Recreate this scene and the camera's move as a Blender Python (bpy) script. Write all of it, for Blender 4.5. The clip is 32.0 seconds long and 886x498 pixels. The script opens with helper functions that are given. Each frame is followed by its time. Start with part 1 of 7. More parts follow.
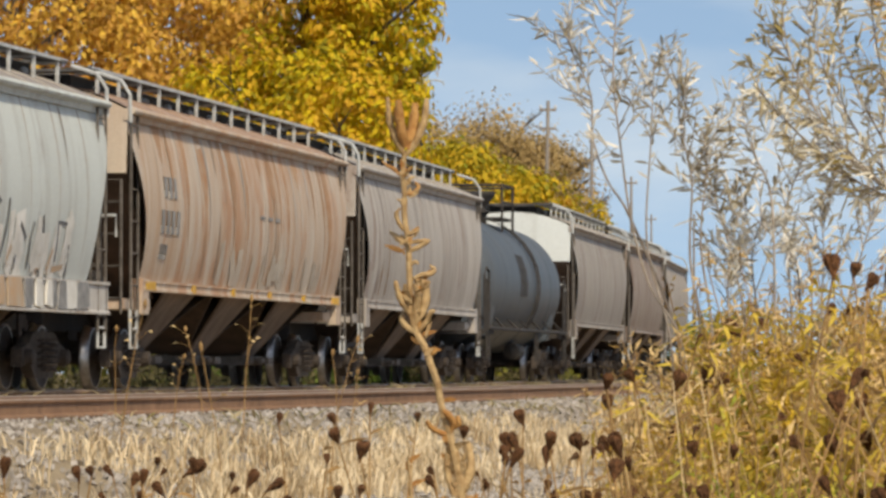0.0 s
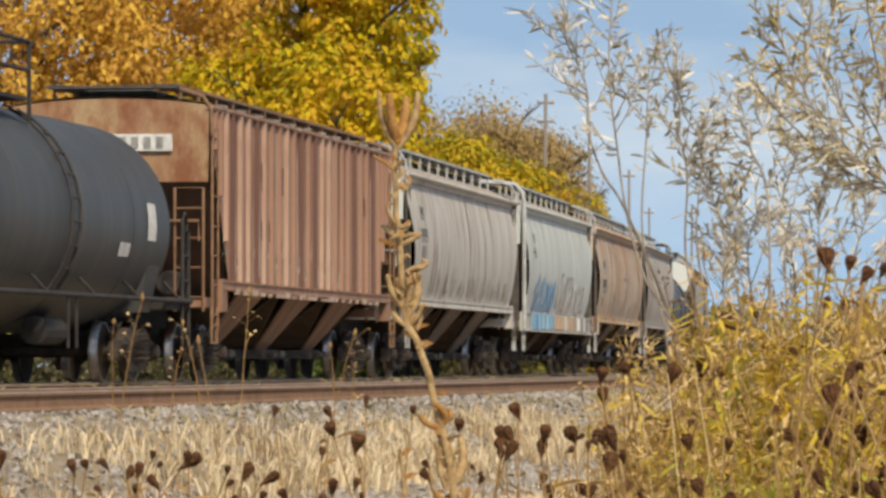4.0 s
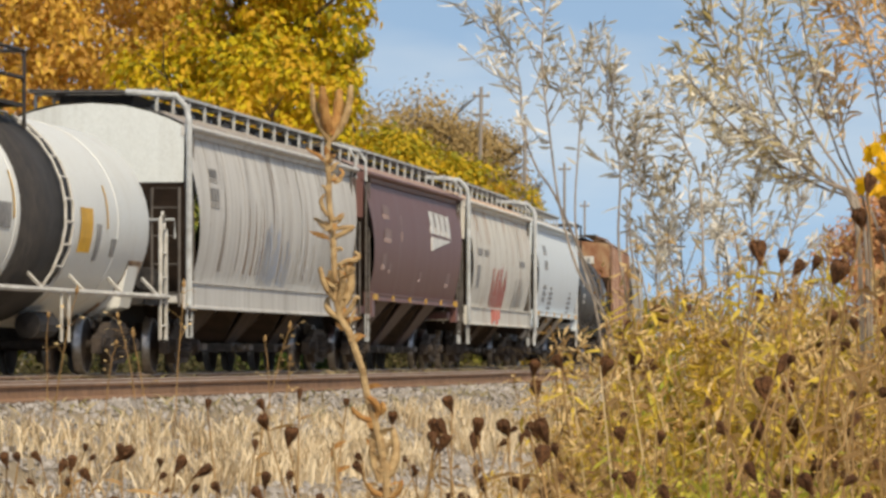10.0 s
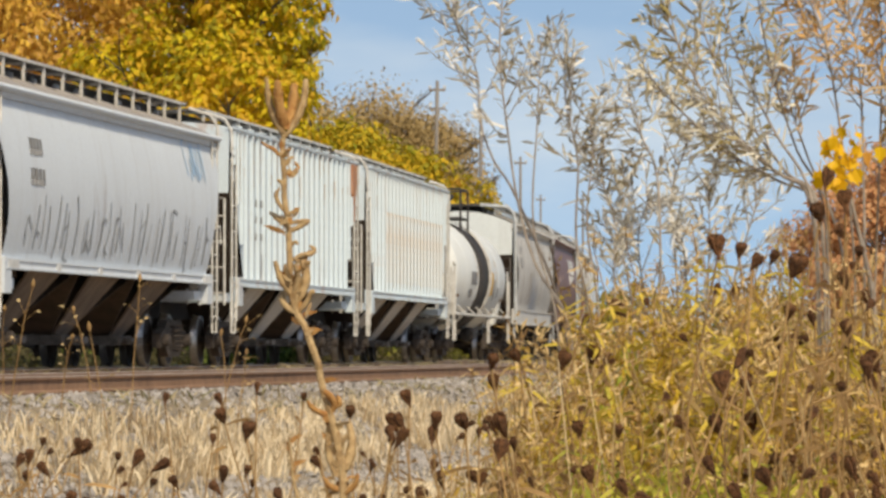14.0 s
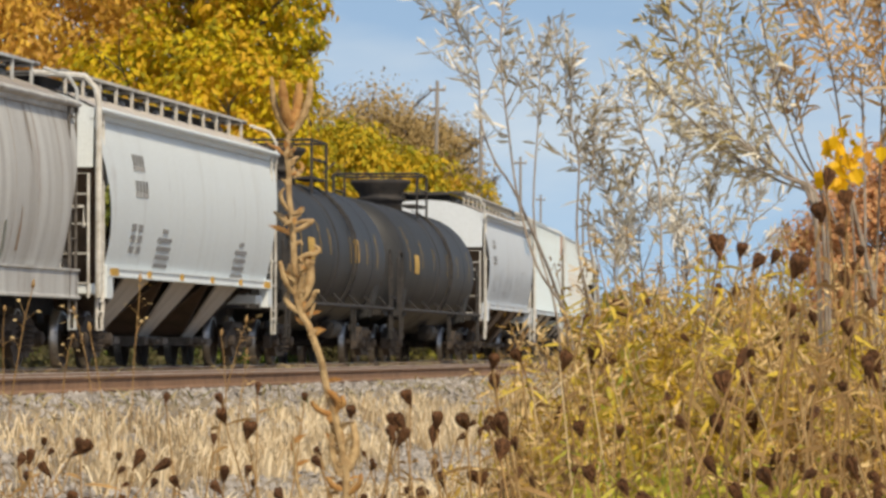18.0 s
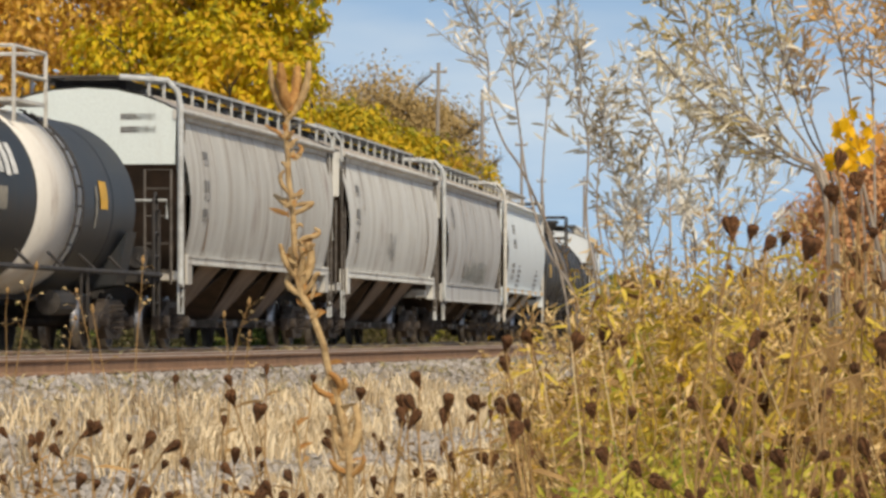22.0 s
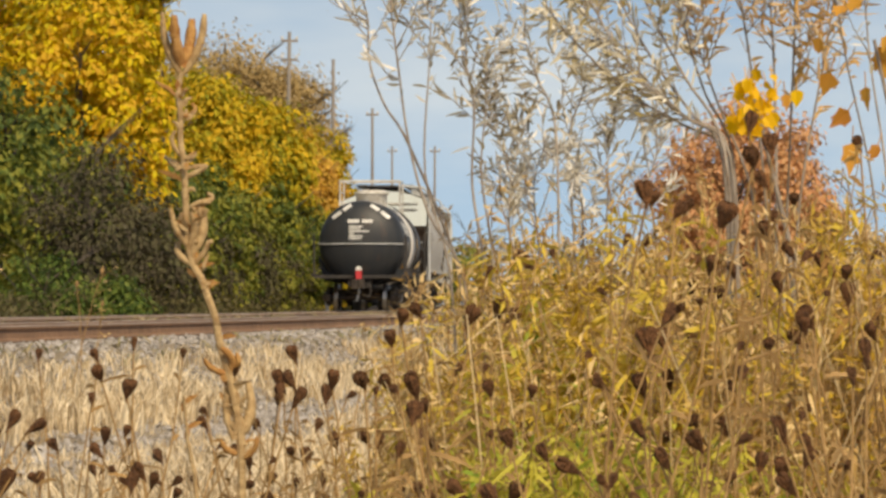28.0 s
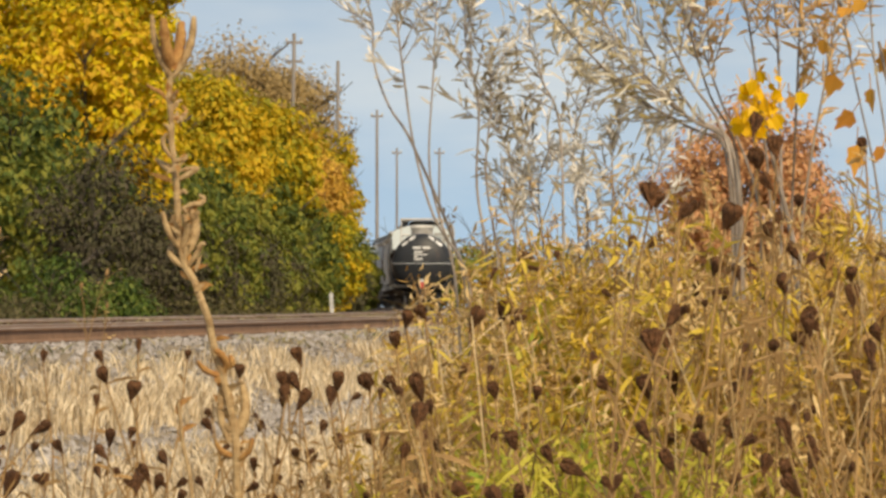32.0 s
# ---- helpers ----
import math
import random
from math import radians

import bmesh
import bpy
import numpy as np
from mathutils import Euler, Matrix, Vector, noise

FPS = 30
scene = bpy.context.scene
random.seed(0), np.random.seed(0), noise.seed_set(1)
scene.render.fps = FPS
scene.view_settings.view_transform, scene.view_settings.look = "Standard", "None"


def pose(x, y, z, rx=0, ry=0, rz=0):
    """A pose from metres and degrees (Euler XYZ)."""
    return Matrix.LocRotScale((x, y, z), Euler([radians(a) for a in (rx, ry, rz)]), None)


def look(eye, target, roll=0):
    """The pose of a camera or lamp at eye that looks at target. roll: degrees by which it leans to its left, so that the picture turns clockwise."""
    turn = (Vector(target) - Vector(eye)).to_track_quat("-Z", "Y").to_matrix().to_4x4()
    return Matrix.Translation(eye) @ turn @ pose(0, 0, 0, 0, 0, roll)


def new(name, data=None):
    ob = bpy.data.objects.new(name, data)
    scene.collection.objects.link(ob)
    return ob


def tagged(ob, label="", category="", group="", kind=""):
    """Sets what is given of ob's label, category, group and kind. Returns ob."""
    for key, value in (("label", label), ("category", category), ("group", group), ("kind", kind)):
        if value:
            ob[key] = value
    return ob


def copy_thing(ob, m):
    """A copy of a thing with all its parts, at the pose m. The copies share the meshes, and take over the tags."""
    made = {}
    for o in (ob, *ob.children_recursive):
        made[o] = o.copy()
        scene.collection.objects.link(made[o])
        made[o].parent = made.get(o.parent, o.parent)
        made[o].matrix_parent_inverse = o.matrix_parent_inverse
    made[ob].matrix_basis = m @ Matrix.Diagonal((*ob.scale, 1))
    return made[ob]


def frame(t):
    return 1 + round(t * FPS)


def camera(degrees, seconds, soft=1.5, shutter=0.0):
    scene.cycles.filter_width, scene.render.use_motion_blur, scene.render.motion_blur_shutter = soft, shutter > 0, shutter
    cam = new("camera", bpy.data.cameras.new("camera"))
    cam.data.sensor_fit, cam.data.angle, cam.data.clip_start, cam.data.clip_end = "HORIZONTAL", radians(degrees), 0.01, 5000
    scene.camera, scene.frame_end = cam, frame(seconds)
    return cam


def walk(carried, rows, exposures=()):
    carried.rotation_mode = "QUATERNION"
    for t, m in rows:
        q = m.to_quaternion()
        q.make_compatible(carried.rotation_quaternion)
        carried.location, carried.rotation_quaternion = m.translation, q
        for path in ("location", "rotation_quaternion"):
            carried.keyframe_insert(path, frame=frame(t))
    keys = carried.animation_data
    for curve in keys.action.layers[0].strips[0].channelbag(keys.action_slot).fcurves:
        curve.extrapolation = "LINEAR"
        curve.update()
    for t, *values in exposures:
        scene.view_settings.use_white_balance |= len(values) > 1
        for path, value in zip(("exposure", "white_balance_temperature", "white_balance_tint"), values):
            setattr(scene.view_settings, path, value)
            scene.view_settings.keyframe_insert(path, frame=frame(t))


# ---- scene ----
FOV = 10.54
cam = camera(FOV, 32.0, soft=3.1)
walk(cam, [
    (0.0, pose(-0.0053, 0.000, 0.2500, 91.455, 0, 9.105)),
    (0.5, pose(-0.0046, 0.000, 0.2500, 91.455, 0, 9.094)),
    (1.0, pose(-0.0039, 0.000, 0.2500, 91.424, 0, 9.115)),
    (1.5, pose(-0.0032, 0.000, 0.2500, 91.413, 0, 9.094)),
    (2.0, pose(-0.0025, 0.000, 0.2500, 91.434, 0, 9.084)),
    (2.5, pose(-0.0018, 0.000, 0.2500, 91.403, 0, 9.084)),
    (3.0, pose(-0.0011, 0.000, 0.2500, 91.403, 0, 9.084)),
    (3.5, pose(-0.0005, 0.000, 0.2500, 91.393, 0, 9.105)),
    (5.5, pose(0.0016, 0.000, 0.2500, 91.331, 0, 8.898)),
    (6.0, pose(0.0021, 0.000, 0.2500, 91.331, 0, 8.806)),
    (6.5, pose(0.0024, 0.000, 0.2500, 91.320, 0, 8.568)),
    (7.0, pose(0.0028, 0.000, 0.2500, 91.320, 0, 8.537)),
    (7.5, pose(0.0031, 0.000, 0.2500, 91.310, 0, 8.548)),
    (8.0, pose(0.0034, 0.000, 0.2500, 91.300, 0, 8.537)),
    (8.5, pose(0.0038, 0.000, 0.2500, 91.310, 0, 8.548)),
    (9.0, pose(0.0041, 0.000, 0.2500, 91.300, 0, 8.486)),
    (9.5, pose(0.0044, 0.000, 0.2500, 91.300, 0, 8.382)),
    (10.0, pose(0.0048, 0.000, 0.2500, 91.290, 0, 8.310)),
    (10.5, pose(0.0043, 0.000, 0.2500, 91.279, 0, 8.186)),
    (11.0, pose(0.0038, 0.000, 0.2500, 91.279, 0, 8.010)),
    (11.5, pose(0.0034, 0.000, 0.2500, 91.279, 0, 7.825)),
    (12.0, pose(0.0029, 0.000, 0.2500, 91.269, 0, 7.825)),
    (12.5, pose(0.0024, 0.000, 0.2500, 91.259, 0, 7.815)),
    (13.0, pose(0.0020, 0.000, 0.2500, 91.238, 0, 7.742)),
    (13.5, pose(0.0015, 0.000, 0.2500, 91.238, 0, 7.784)),
    (14.0, pose(0.0011, 0.000, 0.2500, 91.217, 0, 7.784)),
    (14.5, pose(0.0008, 0.000, 0.2500, 91.228, 0, 7.784)),
    (16.5, pose(-0.0001, 0.000, 0.2500, 91.228, 0, 7.804)),
    (17.0, pose(-0.0004, 0.000, 0.2500, 91.228, 0, 7.794)),
    (17.5, pose(-0.0006, 0.000, 0.2500, 91.238, 0, 7.804)),
    (18.0, pose(-0.0008, 0.000, 0.2500, 91.217, 0, 7.784)),
    (18.5, pose(-0.0011, 0.000, 0.2500, 91.125, 0, 7.804)),
    (19.0, pose(-0.0021, 0.000, 0.2500, 91.001, 0, 7.732)),
    (19.5, pose(-0.0032, 0.000, 0.2500, 91.001, 0, 7.763)),
    (20.0, pose(-0.0042, 0.000, 0.2500, 91.011, 0, 7.784)),
    (20.5, pose(-0.0064, 0.000, 0.2500, 91.011, 0, 7.794)),
    (21.0, pose(-0.0085, 0.000, 0.2500, 91.011, 0, 7.794)),
    (21.5, pose(-0.0138, 0.000, 0.2500, 91.032, 0, 7.794)),
    (22.0, pose(-0.0191, 0.000, 0.2500, 91.001, 0, 7.794)),
    (22.5, pose(-0.0286, 0.000, 0.2500, 91.001, 0, 7.856)),
    (23.0, pose(-0.0318, 0.000, 0.2500, 90.856, 0, 7.856)),
    (23.5, pose(-0.0328, 0.000, 0.2500, 90.795, 0, 7.680)),
    (24.0, pose(-0.1225, 0.540, 0.2545, 90.855, 0, 6.927)),
    (24.5, pose(-0.1350, 0.520, 0.2545, 90.701, 0, 6.270)),
    (26.5, pose(-0.1460, 0.500, 0.2545, 90.640, 0, 5.956)),
    (27.0, pose(-0.1460, 0.500, 0.2545, 90.640, 0, 5.946)),
    (27.5, pose(-0.1460, 0.500, 0.2545, 90.671, 0, 5.974)),
    (28.0, pose(-0.1460, 0.500, 0.2545, 90.640, 0, 6.001)),
    (28.5, pose(-0.1460, 0.500, 0.2545, 90.650, 0, 6.011)),
    (29.0, pose(-0.1460, 0.500, 0.2545, 90.650, 0, 6.057)),
    (29.5, pose(-0.1460, 0.500, 0.2545, 90.650, 0, 6.057)),
    (30.0, pose(-0.1460, 0.500, 0.2545, 90.629, 0, 6.085)),
    (30.5, pose(-0.1460, 0.500, 0.2545, 90.650, 0, 6.094)),
    (31.0, pose(-0.1460, 0.500, 0.2545, 90.629, 0, 6.104)),
    (31.5, pose(-0.1460, 0.500, 0.2545, 90.670, 0, 6.085)),
    (32.0, pose(-0.1460, 0.500, 0.2545, 90.660, 0, 6.057)),
], exposures=((0.0, 0.30, 7420, 8), (23.4, 0.30, 7480, 8), (24.4, 0.30, 8100, 9), (32.0, 0.30, 8300, 9)))

# ---- world and light ----
SUN_AZ, SUN_EL = 150.0, 46.0   # degrees clockwise from +y, and above the horizon
world = bpy.data.worlds.new("sky")
scene.world = world
world.use_nodes = True
wt = world.node_tree
wt.nodes.clear()
w_out = wt.nodes.new("ShaderNodeOutputWorld")
w_bg = wt.nodes.new("ShaderNodeBackground")
w_sky = wt.nodes.new("ShaderNodeTexSky")
w_sky.sky_type = "NISHITA"
w_sky.sun_disc = False
w_sky.sun_elevation, w_sky.sun_rotation = radians(SUN_EL), radians(SUN_AZ)
w_sky.air_density, w_sky.dust_density, w_sky.ozone_density = 1.0, 0.6, 1.5
w_bg.inputs["Strength"].default_value = 0.13
# the thin haze along the skyline is skipped, and soft cloud veils lie over the blue
w_tc, w_map = wt.nodes.new("ShaderNodeTexCoord"), wt.nodes.new("ShaderNodeMapping")
w_map.inputs["Location"].default_value = (0, 0, 0.22)
wt.links.new(w_tc.outputs["Generated"], w_map.inputs["Vector"])
wt.links.new(w_map.outputs[0], w_sky.inputs["Vector"])
w_stretch, w_cloud = wt.nodes.new("ShaderNodeMapping"), wt.nodes.new("ShaderNodeTexNoise")
w_stretch.inputs["Scale"].default_value = (9, 9, 34)
w_cloud.inputs["Scale"].default_value, w_cloud.inputs["Detail"].default_value = 1.0, 5.0
wt.links.new(w_tc.outputs["Generated"], w_stretch.inputs["Vector"])
wt.links.new(w_stretch.outputs[0], w_cloud.inputs["Vector"])
w_ramp, w_mix = wt.nodes.new("ShaderNodeValToRGB"), wt.nodes.new("ShaderNodeMix")
w_ramp.color_ramp.elements[0].position, w_ramp.color_ramp.elements[1].position = 0.42, 0.85
w_ramp.color_ramp.elements[1].color = (0.66, 0.66, 0.66, 1)
w_mix.data_type = "RGBA"
w_mix.inputs[7].default_value = (5.9, 6.15, 6.3, 1)
wt.links.new(w_cloud.outputs["Fac"], w_ramp.inputs[0])
wt.links.new(w_ramp.outputs[0], w_mix.inputs[0])
wt.links.new(w_sky.outputs["Color"], w_mix.inputs[6])
wt.links.new(w_mix.outputs[2], w_bg.inputs["Color"])
wt.links.new(w_bg.outputs[0], w_out.inputs[0])

sun = new("sun", bpy.data.lights.new("sun", "SUN"))
sun.data.energy, sun.data.angle, sun.data.color = 3.3, radians(6.0), (1.0, 0.91, 0.77)
sun_from = Vector((math.sin(radians(SUN_AZ)) * math.cos(radians(SUN_EL)), math.cos(radians(SUN_AZ)) * math.cos(radians(SUN_EL)), math.sin(radians(SUN_EL))))
sun.matrix_world = look(sun_from * 50, (0, 0, 0))


# ---- materials ----
def nodes_of(name):
    m = bpy.data.materials.new(name)
    m.use_nodes = True
    nt = m.node_tree
    return m, nt, nt.nodes["Principled BSDF"]


def noise_node(nt, scale, detail=4.0, rough=0.6, stretch=(1, 1, 1), shift=0.0, coord="Object"):
    tc = nt.nodes.new("ShaderNodeTexCoord")
    mp = nt.nodes.new("ShaderNodeMapping")
    mp.inputs["Scale"].default_value = stretch
    mp.inputs["Location"].default_value = (shift, shift * 1.7, shift * 0.6)
    n = nt.nodes.new("ShaderNodeTexNoise")
    n.inputs["Scale"].default_value, n.inputs["Detail"].default_value, n.inputs["Roughness"].default_value = scale, detail, rough
    nt.links.new(tc.outputs[coord], mp.inputs["Vector"])
    nt.links.new(mp.outputs[0], n.inputs["Vector"])
    return n.outputs["Fac"]


def ramp(nt, fac, stops):
    r = nt.nodes.new("ShaderNodeValToRGB")
    while len(r.color_ramp.elements) < len(stops):
        r.color_ramp.elements.new(0.5)
    for e, (p, c) in zip(r.color_ramp.elements, stops):
        e.position, e.color = p, (*c, 1) if len(c) == 3 else c
    nt.links.new(fac, r.inputs[0])
    return r.outputs[0]


def grey(v):
    return (v, v, v)


def mix(nt, fac, a, b, blend="MIX"):
    n = nt.nodes.new("ShaderNodeMix")
    n.data_type, n.blend_type = "RGBA", blend
    for sock, v in ((n.inputs[0], fac), (n.inputs[6], a), (n.inputs[7], b)):
        if isinstance(v, (int, float)):
            sock.default_value = v
        elif isinstance(v, tuple):
            sock.default_value = (*v, 1)
        else:
            nt.links.new(v, sock)
    return n.outputs[2]


def bump(nt, bsdf, fac, strength, distance=0.02):
    b = nt.nodes.new("ShaderNodeBump")
    b.inputs["Strength"].default_value, b.inputs["Distance"].default_value = strength, distance
    nt.links.new(fac, b.inputs["Height"])
    nt.links.new(b.outputs[0], bsdf.inputs["Normal"])


def paint(name, base, dirt, dirt_amt=0.5, rust=(0.16, 0.06, 0.025), rust_amt=0.2, seed=0.0, rough=0.62, streak=True, pale=None):
    """Weathered paint on steel: vertical streaks of grime, blotches, rust spots."""
    m, nt, b = nodes_of(name)
    fine = noise_node(nt, 1.0, 6, 0.68, (1.4, 2.2, 0.14) if streak else (2, 2, 2), seed)
    broad = noise_node(nt, 1.0, 3, 0.5, (0.5, 0.7, 0.35), seed + 5)
    grain = noise_node(nt, 26.0, 4, 0.7, (1, 1, 1), seed + 9)
    c = mix(nt, ramp(nt, fine, ((0.58 - 0.25 * dirt_amt, grey(0)), (0.72 - 0.1 * dirt_amt, grey(min(1.0, 0.3 + dirt_amt))))), base, dirt)
    c = mix(nt, ramp(nt, broad, ((0.4, grey(0)), (0.75, grey(0.55 * dirt_amt)))), c, dirt)
    if pale:
        pl = noise_node(nt, 1.0, 4, 0.6, (1.2, 2.8, 0.10), seed + 21)
        c = mix(nt, ramp(nt, pl, ((0.50, grey(0)), (0.66, grey(0.75)))), c, pale)
    rs = noise_node(nt, 1.0, 6, 0.72, (0.9, 1.8, 0.5), seed + 13)
    c = mix(nt, ramp(nt, rs, ((0.62 - 0.28 * rust_amt, grey(0)), (0.72 - 0.22 * rust_amt, grey(min(1.0, 0.25 + 1.4 * rust_amt))))), c, rust)
    c = mix(nt, 0.22, c, ramp(nt, grain, ((0.3, grey(0.25)), (0.7, grey(1.0)))), "MULTIPLY")
    nt.links.new(c, b.inputs["Base Color"])
    b.inputs["Roughness"].default_value = rough
    b.inputs["Specular IOR Level"].default_value = 0.35
    bump(nt, b, fine, 0.12, 0.02)
    return m


def mottled(name, a, bcol, scale=6.0, rough=0.8, metal=0.0, bumpy=0.3, stretch=(1, 1, 1), coord="Object", lo=0.35, hi=0.68):
    m, nt, b = nodes_of(name)
    n1 = noise_node(nt, scale, 5, 0.65, stretch, 1.3, coord)
    n2 = noise_node(nt, scale * 0.13, 3, 0.5, stretch, 4.1, coord)
    c = mix(nt, ramp(nt, n1, ((lo, grey(0)), (hi, grey(1)))), a, bcol)
    c = mix(nt, 0.45, c, ramp(nt, n2, ((0.3, grey(0.45)), (0.7, grey(1.15)))), "MULTIPLY")
    nt.links.new(c, b.inputs["Base Color"])
    b.inputs["Roughness"].default_value, b.inputs["Metallic"].default_value = rough, metal
    b.inputs["Specular IOR Level"].default_value = 0.3
    if bumpy:
        bump(nt, b, n1, bumpy, 0.02)
    return m


def leafy(name, cols, translucent=0.35, rough=0.6, coord_scale=0.35, apart=0.16):
    """Leaves: each one its own shade, whole patches warmer or greener."""
    m, nt, b = nodes_of(name)
    geo = nt.nodes.new("ShaderNodeNewGeometry")
    info = nt.nodes.new("ShaderNodeObjectInfo")
    patch = noise_node(nt, coord_scale, 3, 0.5, (1, 1, 1), 2.0)
    add = nt.nodes.new("ShaderNodeMath")
    add.operation = "MULTIPLY_ADD"
    add.inputs[1].default_value = 0.55
    nt.links.new(geo.outputs["Random Per Island"], add.inputs[0])
    nt.links.new(patch, add.inputs[2])
    sub = nt.nodes.new("ShaderNodeMath")
    sub.operation = "MULTIPLY_ADD"
    sub.inputs[1].default_value = apart
    nt.links.new(info.outputs["Random"], sub.inputs[0])
    nt.links.new(add.outputs[0], sub.inputs[2])
    n = len(cols)
    c = ramp(nt, sub.outputs[0], [(0.42 + 0.55 * i / max(1, n - 1), col) for i, col in enumerate(cols)])
    nt.links.new(c, b.inputs["Base Color"])
    b.inputs["Roughness"].default_value = rough
    b.inputs["Specular IOR Level"].default_value = 0.25
    tr = nt.nodes.new("ShaderNodeBsdfTranslucent")
    nt.links.new(c, tr.inputs["Color"])
    ms = nt.nodes.new("ShaderNodeMixShader")
    ms.inputs[0].default_value = translucent
    nt.links.new(b.outputs[0], ms.inputs[1])
    nt.links.new(tr.outputs[0], ms.inputs[2])
    nt.links.new(ms.outputs[0], nt.nodes["Material Output"].inputs["Surface"])
    return m


MAT_WHEEL = mottled("wheel_steel", (0.028, 0.022, 0.019), (0.06, 0.042, 0.032), 9, 0.7, 0.2)
MAT_TREAD = mottled("polished_tread", (0.36, 0.36, 0.37), (0.2, 0.19, 0.19), 12, 0.35, 0.9, 0.0)
MAT_TRUCK = mottled("truck_casting", (0.04, 0.033, 0.029), (0.10, 0.078, 0.065), 5, 0.85)
MAT_DARK = mottled("grimy_black", (0.03, 0.029, 0.03), (0.06, 0.052, 0.048), 5, 0.75)
# grime, with the shade on the downward slopes put into the brown
MAT_SLOPE = mottled("grime_and_shade_sheet", (0.12, 0.08, 0.058), (0.055, 0.04, 0.03), 1.6, 0.9)
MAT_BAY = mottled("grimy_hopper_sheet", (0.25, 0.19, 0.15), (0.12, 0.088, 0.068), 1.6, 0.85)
MAT_GALV = mottled("galvanised_steel", (0.56, 0.585, 0.59), (0.38, 0.385, 0.38), 7, 0.55, 0.1, 0.1)
MAT_GATE = mottled("grey_gate_casting", (0.17, 0.15, 0.135), (0.08, 0.07, 0.062), 7, 0.8, 0.1)
MAT_GRATE = mottled("walkway_grating", (0.085, 0.08, 0.078), (0.15, 0.145, 0.14), 8, 0.7, 0.3, 0.1)
MAT_WHITE = mottled("white_stencil", (0.78, 0.78, 0.76), (0.5, 0.5, 0.48), 9, 0.7, 0, 0)
MAT_STENCIL = mottled("dark_stencil", (0.19, 0.19, 0.195), (0.36, 0.35, 0.34), 9, 0.7, 0, 0)
MAT_YELLOW = mottled("yellow_reflector", (0.75, 0.42, 0.03), (0.55, 0.3, 0.03), 9, 0.5, 0, 0)
MAT_RED = mottled("red_marker", (0.6, 0.05, 0.06), (0.45, 0.04, 0.05), 9, 0.5, 0, 0)
MAT_RAIL = mottled("rail_rust", (0.32, 0.19, 0.115), (0.21, 0.12, 0.075), 5, 0.85, 0.1)
MAT_RAILTOP = mottled("rail_head_steel", (0.60, 0.47, 0.37), (0.42, 0.30, 0.22), 6, 0.45, 0.4, 0.05)
MAT_TIE = mottled("weathered_tie", (0.13, 0.09, 0.065), (0.07, 0.05, 0.04), 7, 0.9)
MAT_POLE = mottled("pole_wood", (0.30, 0.27, 0.24), (0.2, 0.17, 0.15), 6, 0.9, 0, 0.3, (1, 1, 0.1))
MAT_BARK = mottled("bark", (0.14, 0.115, 0.095), (0.06, 0.05, 0.042), 7, 0.95, 0, 0.6, (1, 1, 0.25))
MAT_TWIG = mottled("grey_twig", (0.38, 0.33, 0.28), (0.22, 0.17, 0.13), 30, 0.85, 0, 0.2)
MAT_GROUND = mottled("ground_soil", (0.33, 0.26, 0.17), (0.20, 0.155, 0.10), 3.0, 0.95, 0, 0.5)
MAT_STONE = mottled("ballast_stone", (0.47, 0.435, 0.405), (0.27, 0.24, 0.215), 9.0, 0.9, 0, 0.2)
MAT_STRAW = leafy("dry_grass", ((0.19, 0.125, 0.07), (0.41, 0.295, 0.17), (0.63, 0.50, 0.325), (0.78, 0.655, 0.46)), 0.2, 0.7, 0.5)
MAT_YTREE = leafy("yellow_leaves", ((0.10, 0.115, 0.013), (0.36, 0.31, 0.015), (0.70, 0.54, 0.02), (0.64, 0.39, 0.03)), 0.35, 0.6, 0.22)
MAT_OTREE = leafy("orange_leaves", ((0.29, 0.145, 0.03), (0.59, 0.34, 0.06), (0.81, 0.55, 0.09), (0.57, 0.32, 0.07)), 0.35, 0.6, 0.25)
MAT_GTREE = leafy("green_leaves", ((0.032, 0.05, 0.014), (0.065, 0.10, 0.02), (0.13, 0.17, 0.03), (0.26, 0.25, 0.04)), 0.3, 0.6, 0.2)
MAT_YGTREE = leafy("yellow_green_leaves", ((0.10, 0.14, 0.018), (0.27, 0.27, 0.022), (0.50, 0.40, 0.026), (0.66, 0.43, 0.03)), 0.35, 0.6, 0.2)
MAT_BTREE = leafy("sparse_brown_leaves", ((0.24, 0.18, 0.11), (0.36, 0.27, 0.14), (0.46, 0.33, 0.15), (0.42, 0.30, 0.13)), 0.3, 0.7, 0.3)
MAT_RTREE = leafy("rusty_red_leaves", ((0.40, 0.17, 0.07), (0.58, 0.27, 0.12), (0.66, 0.36, 0.18), (0.56, 0.32, 0.15)), 0.3, 0.6, 0.8)
MAT_WILLOWGOLD = leafy("willow_leaves_golden", ((0.34, 0.26, 0.11), (0.60, 0.38, 0.12), (0.76, 0.46, 0.17), (0.74, 0.56, 0.34)), 0.35, 0.6, 4.0)
MAT_GREENWEED = leafy("green_weed_leaves", ((0.11, 0.19, 0.025), (0.25, 0.36, 0.05), (0.42, 0.47, 0.065), (0.60, 0.53, 0.09)), 0.42, 0.7, 1.6, 0.35)
MAT_WILLOW = leafy("willow_leaves", ((0.16, 0.13, 0.08), (0.34, 0.285, 0.18), (0.52, 0.485, 0.40), (0.78, 0.76, 0.71)), 0.3, 0.6, 4.0)
MAT_WILLOWOLIVE = leafy("willow_leaves_olive", ((0.16, 0.13, 0.045), (0.38, 0.30, 0.11), (0.56, 0.49, 0.32), (0.78, 0.74, 0.63)), 0.3, 0.6, 4.0)
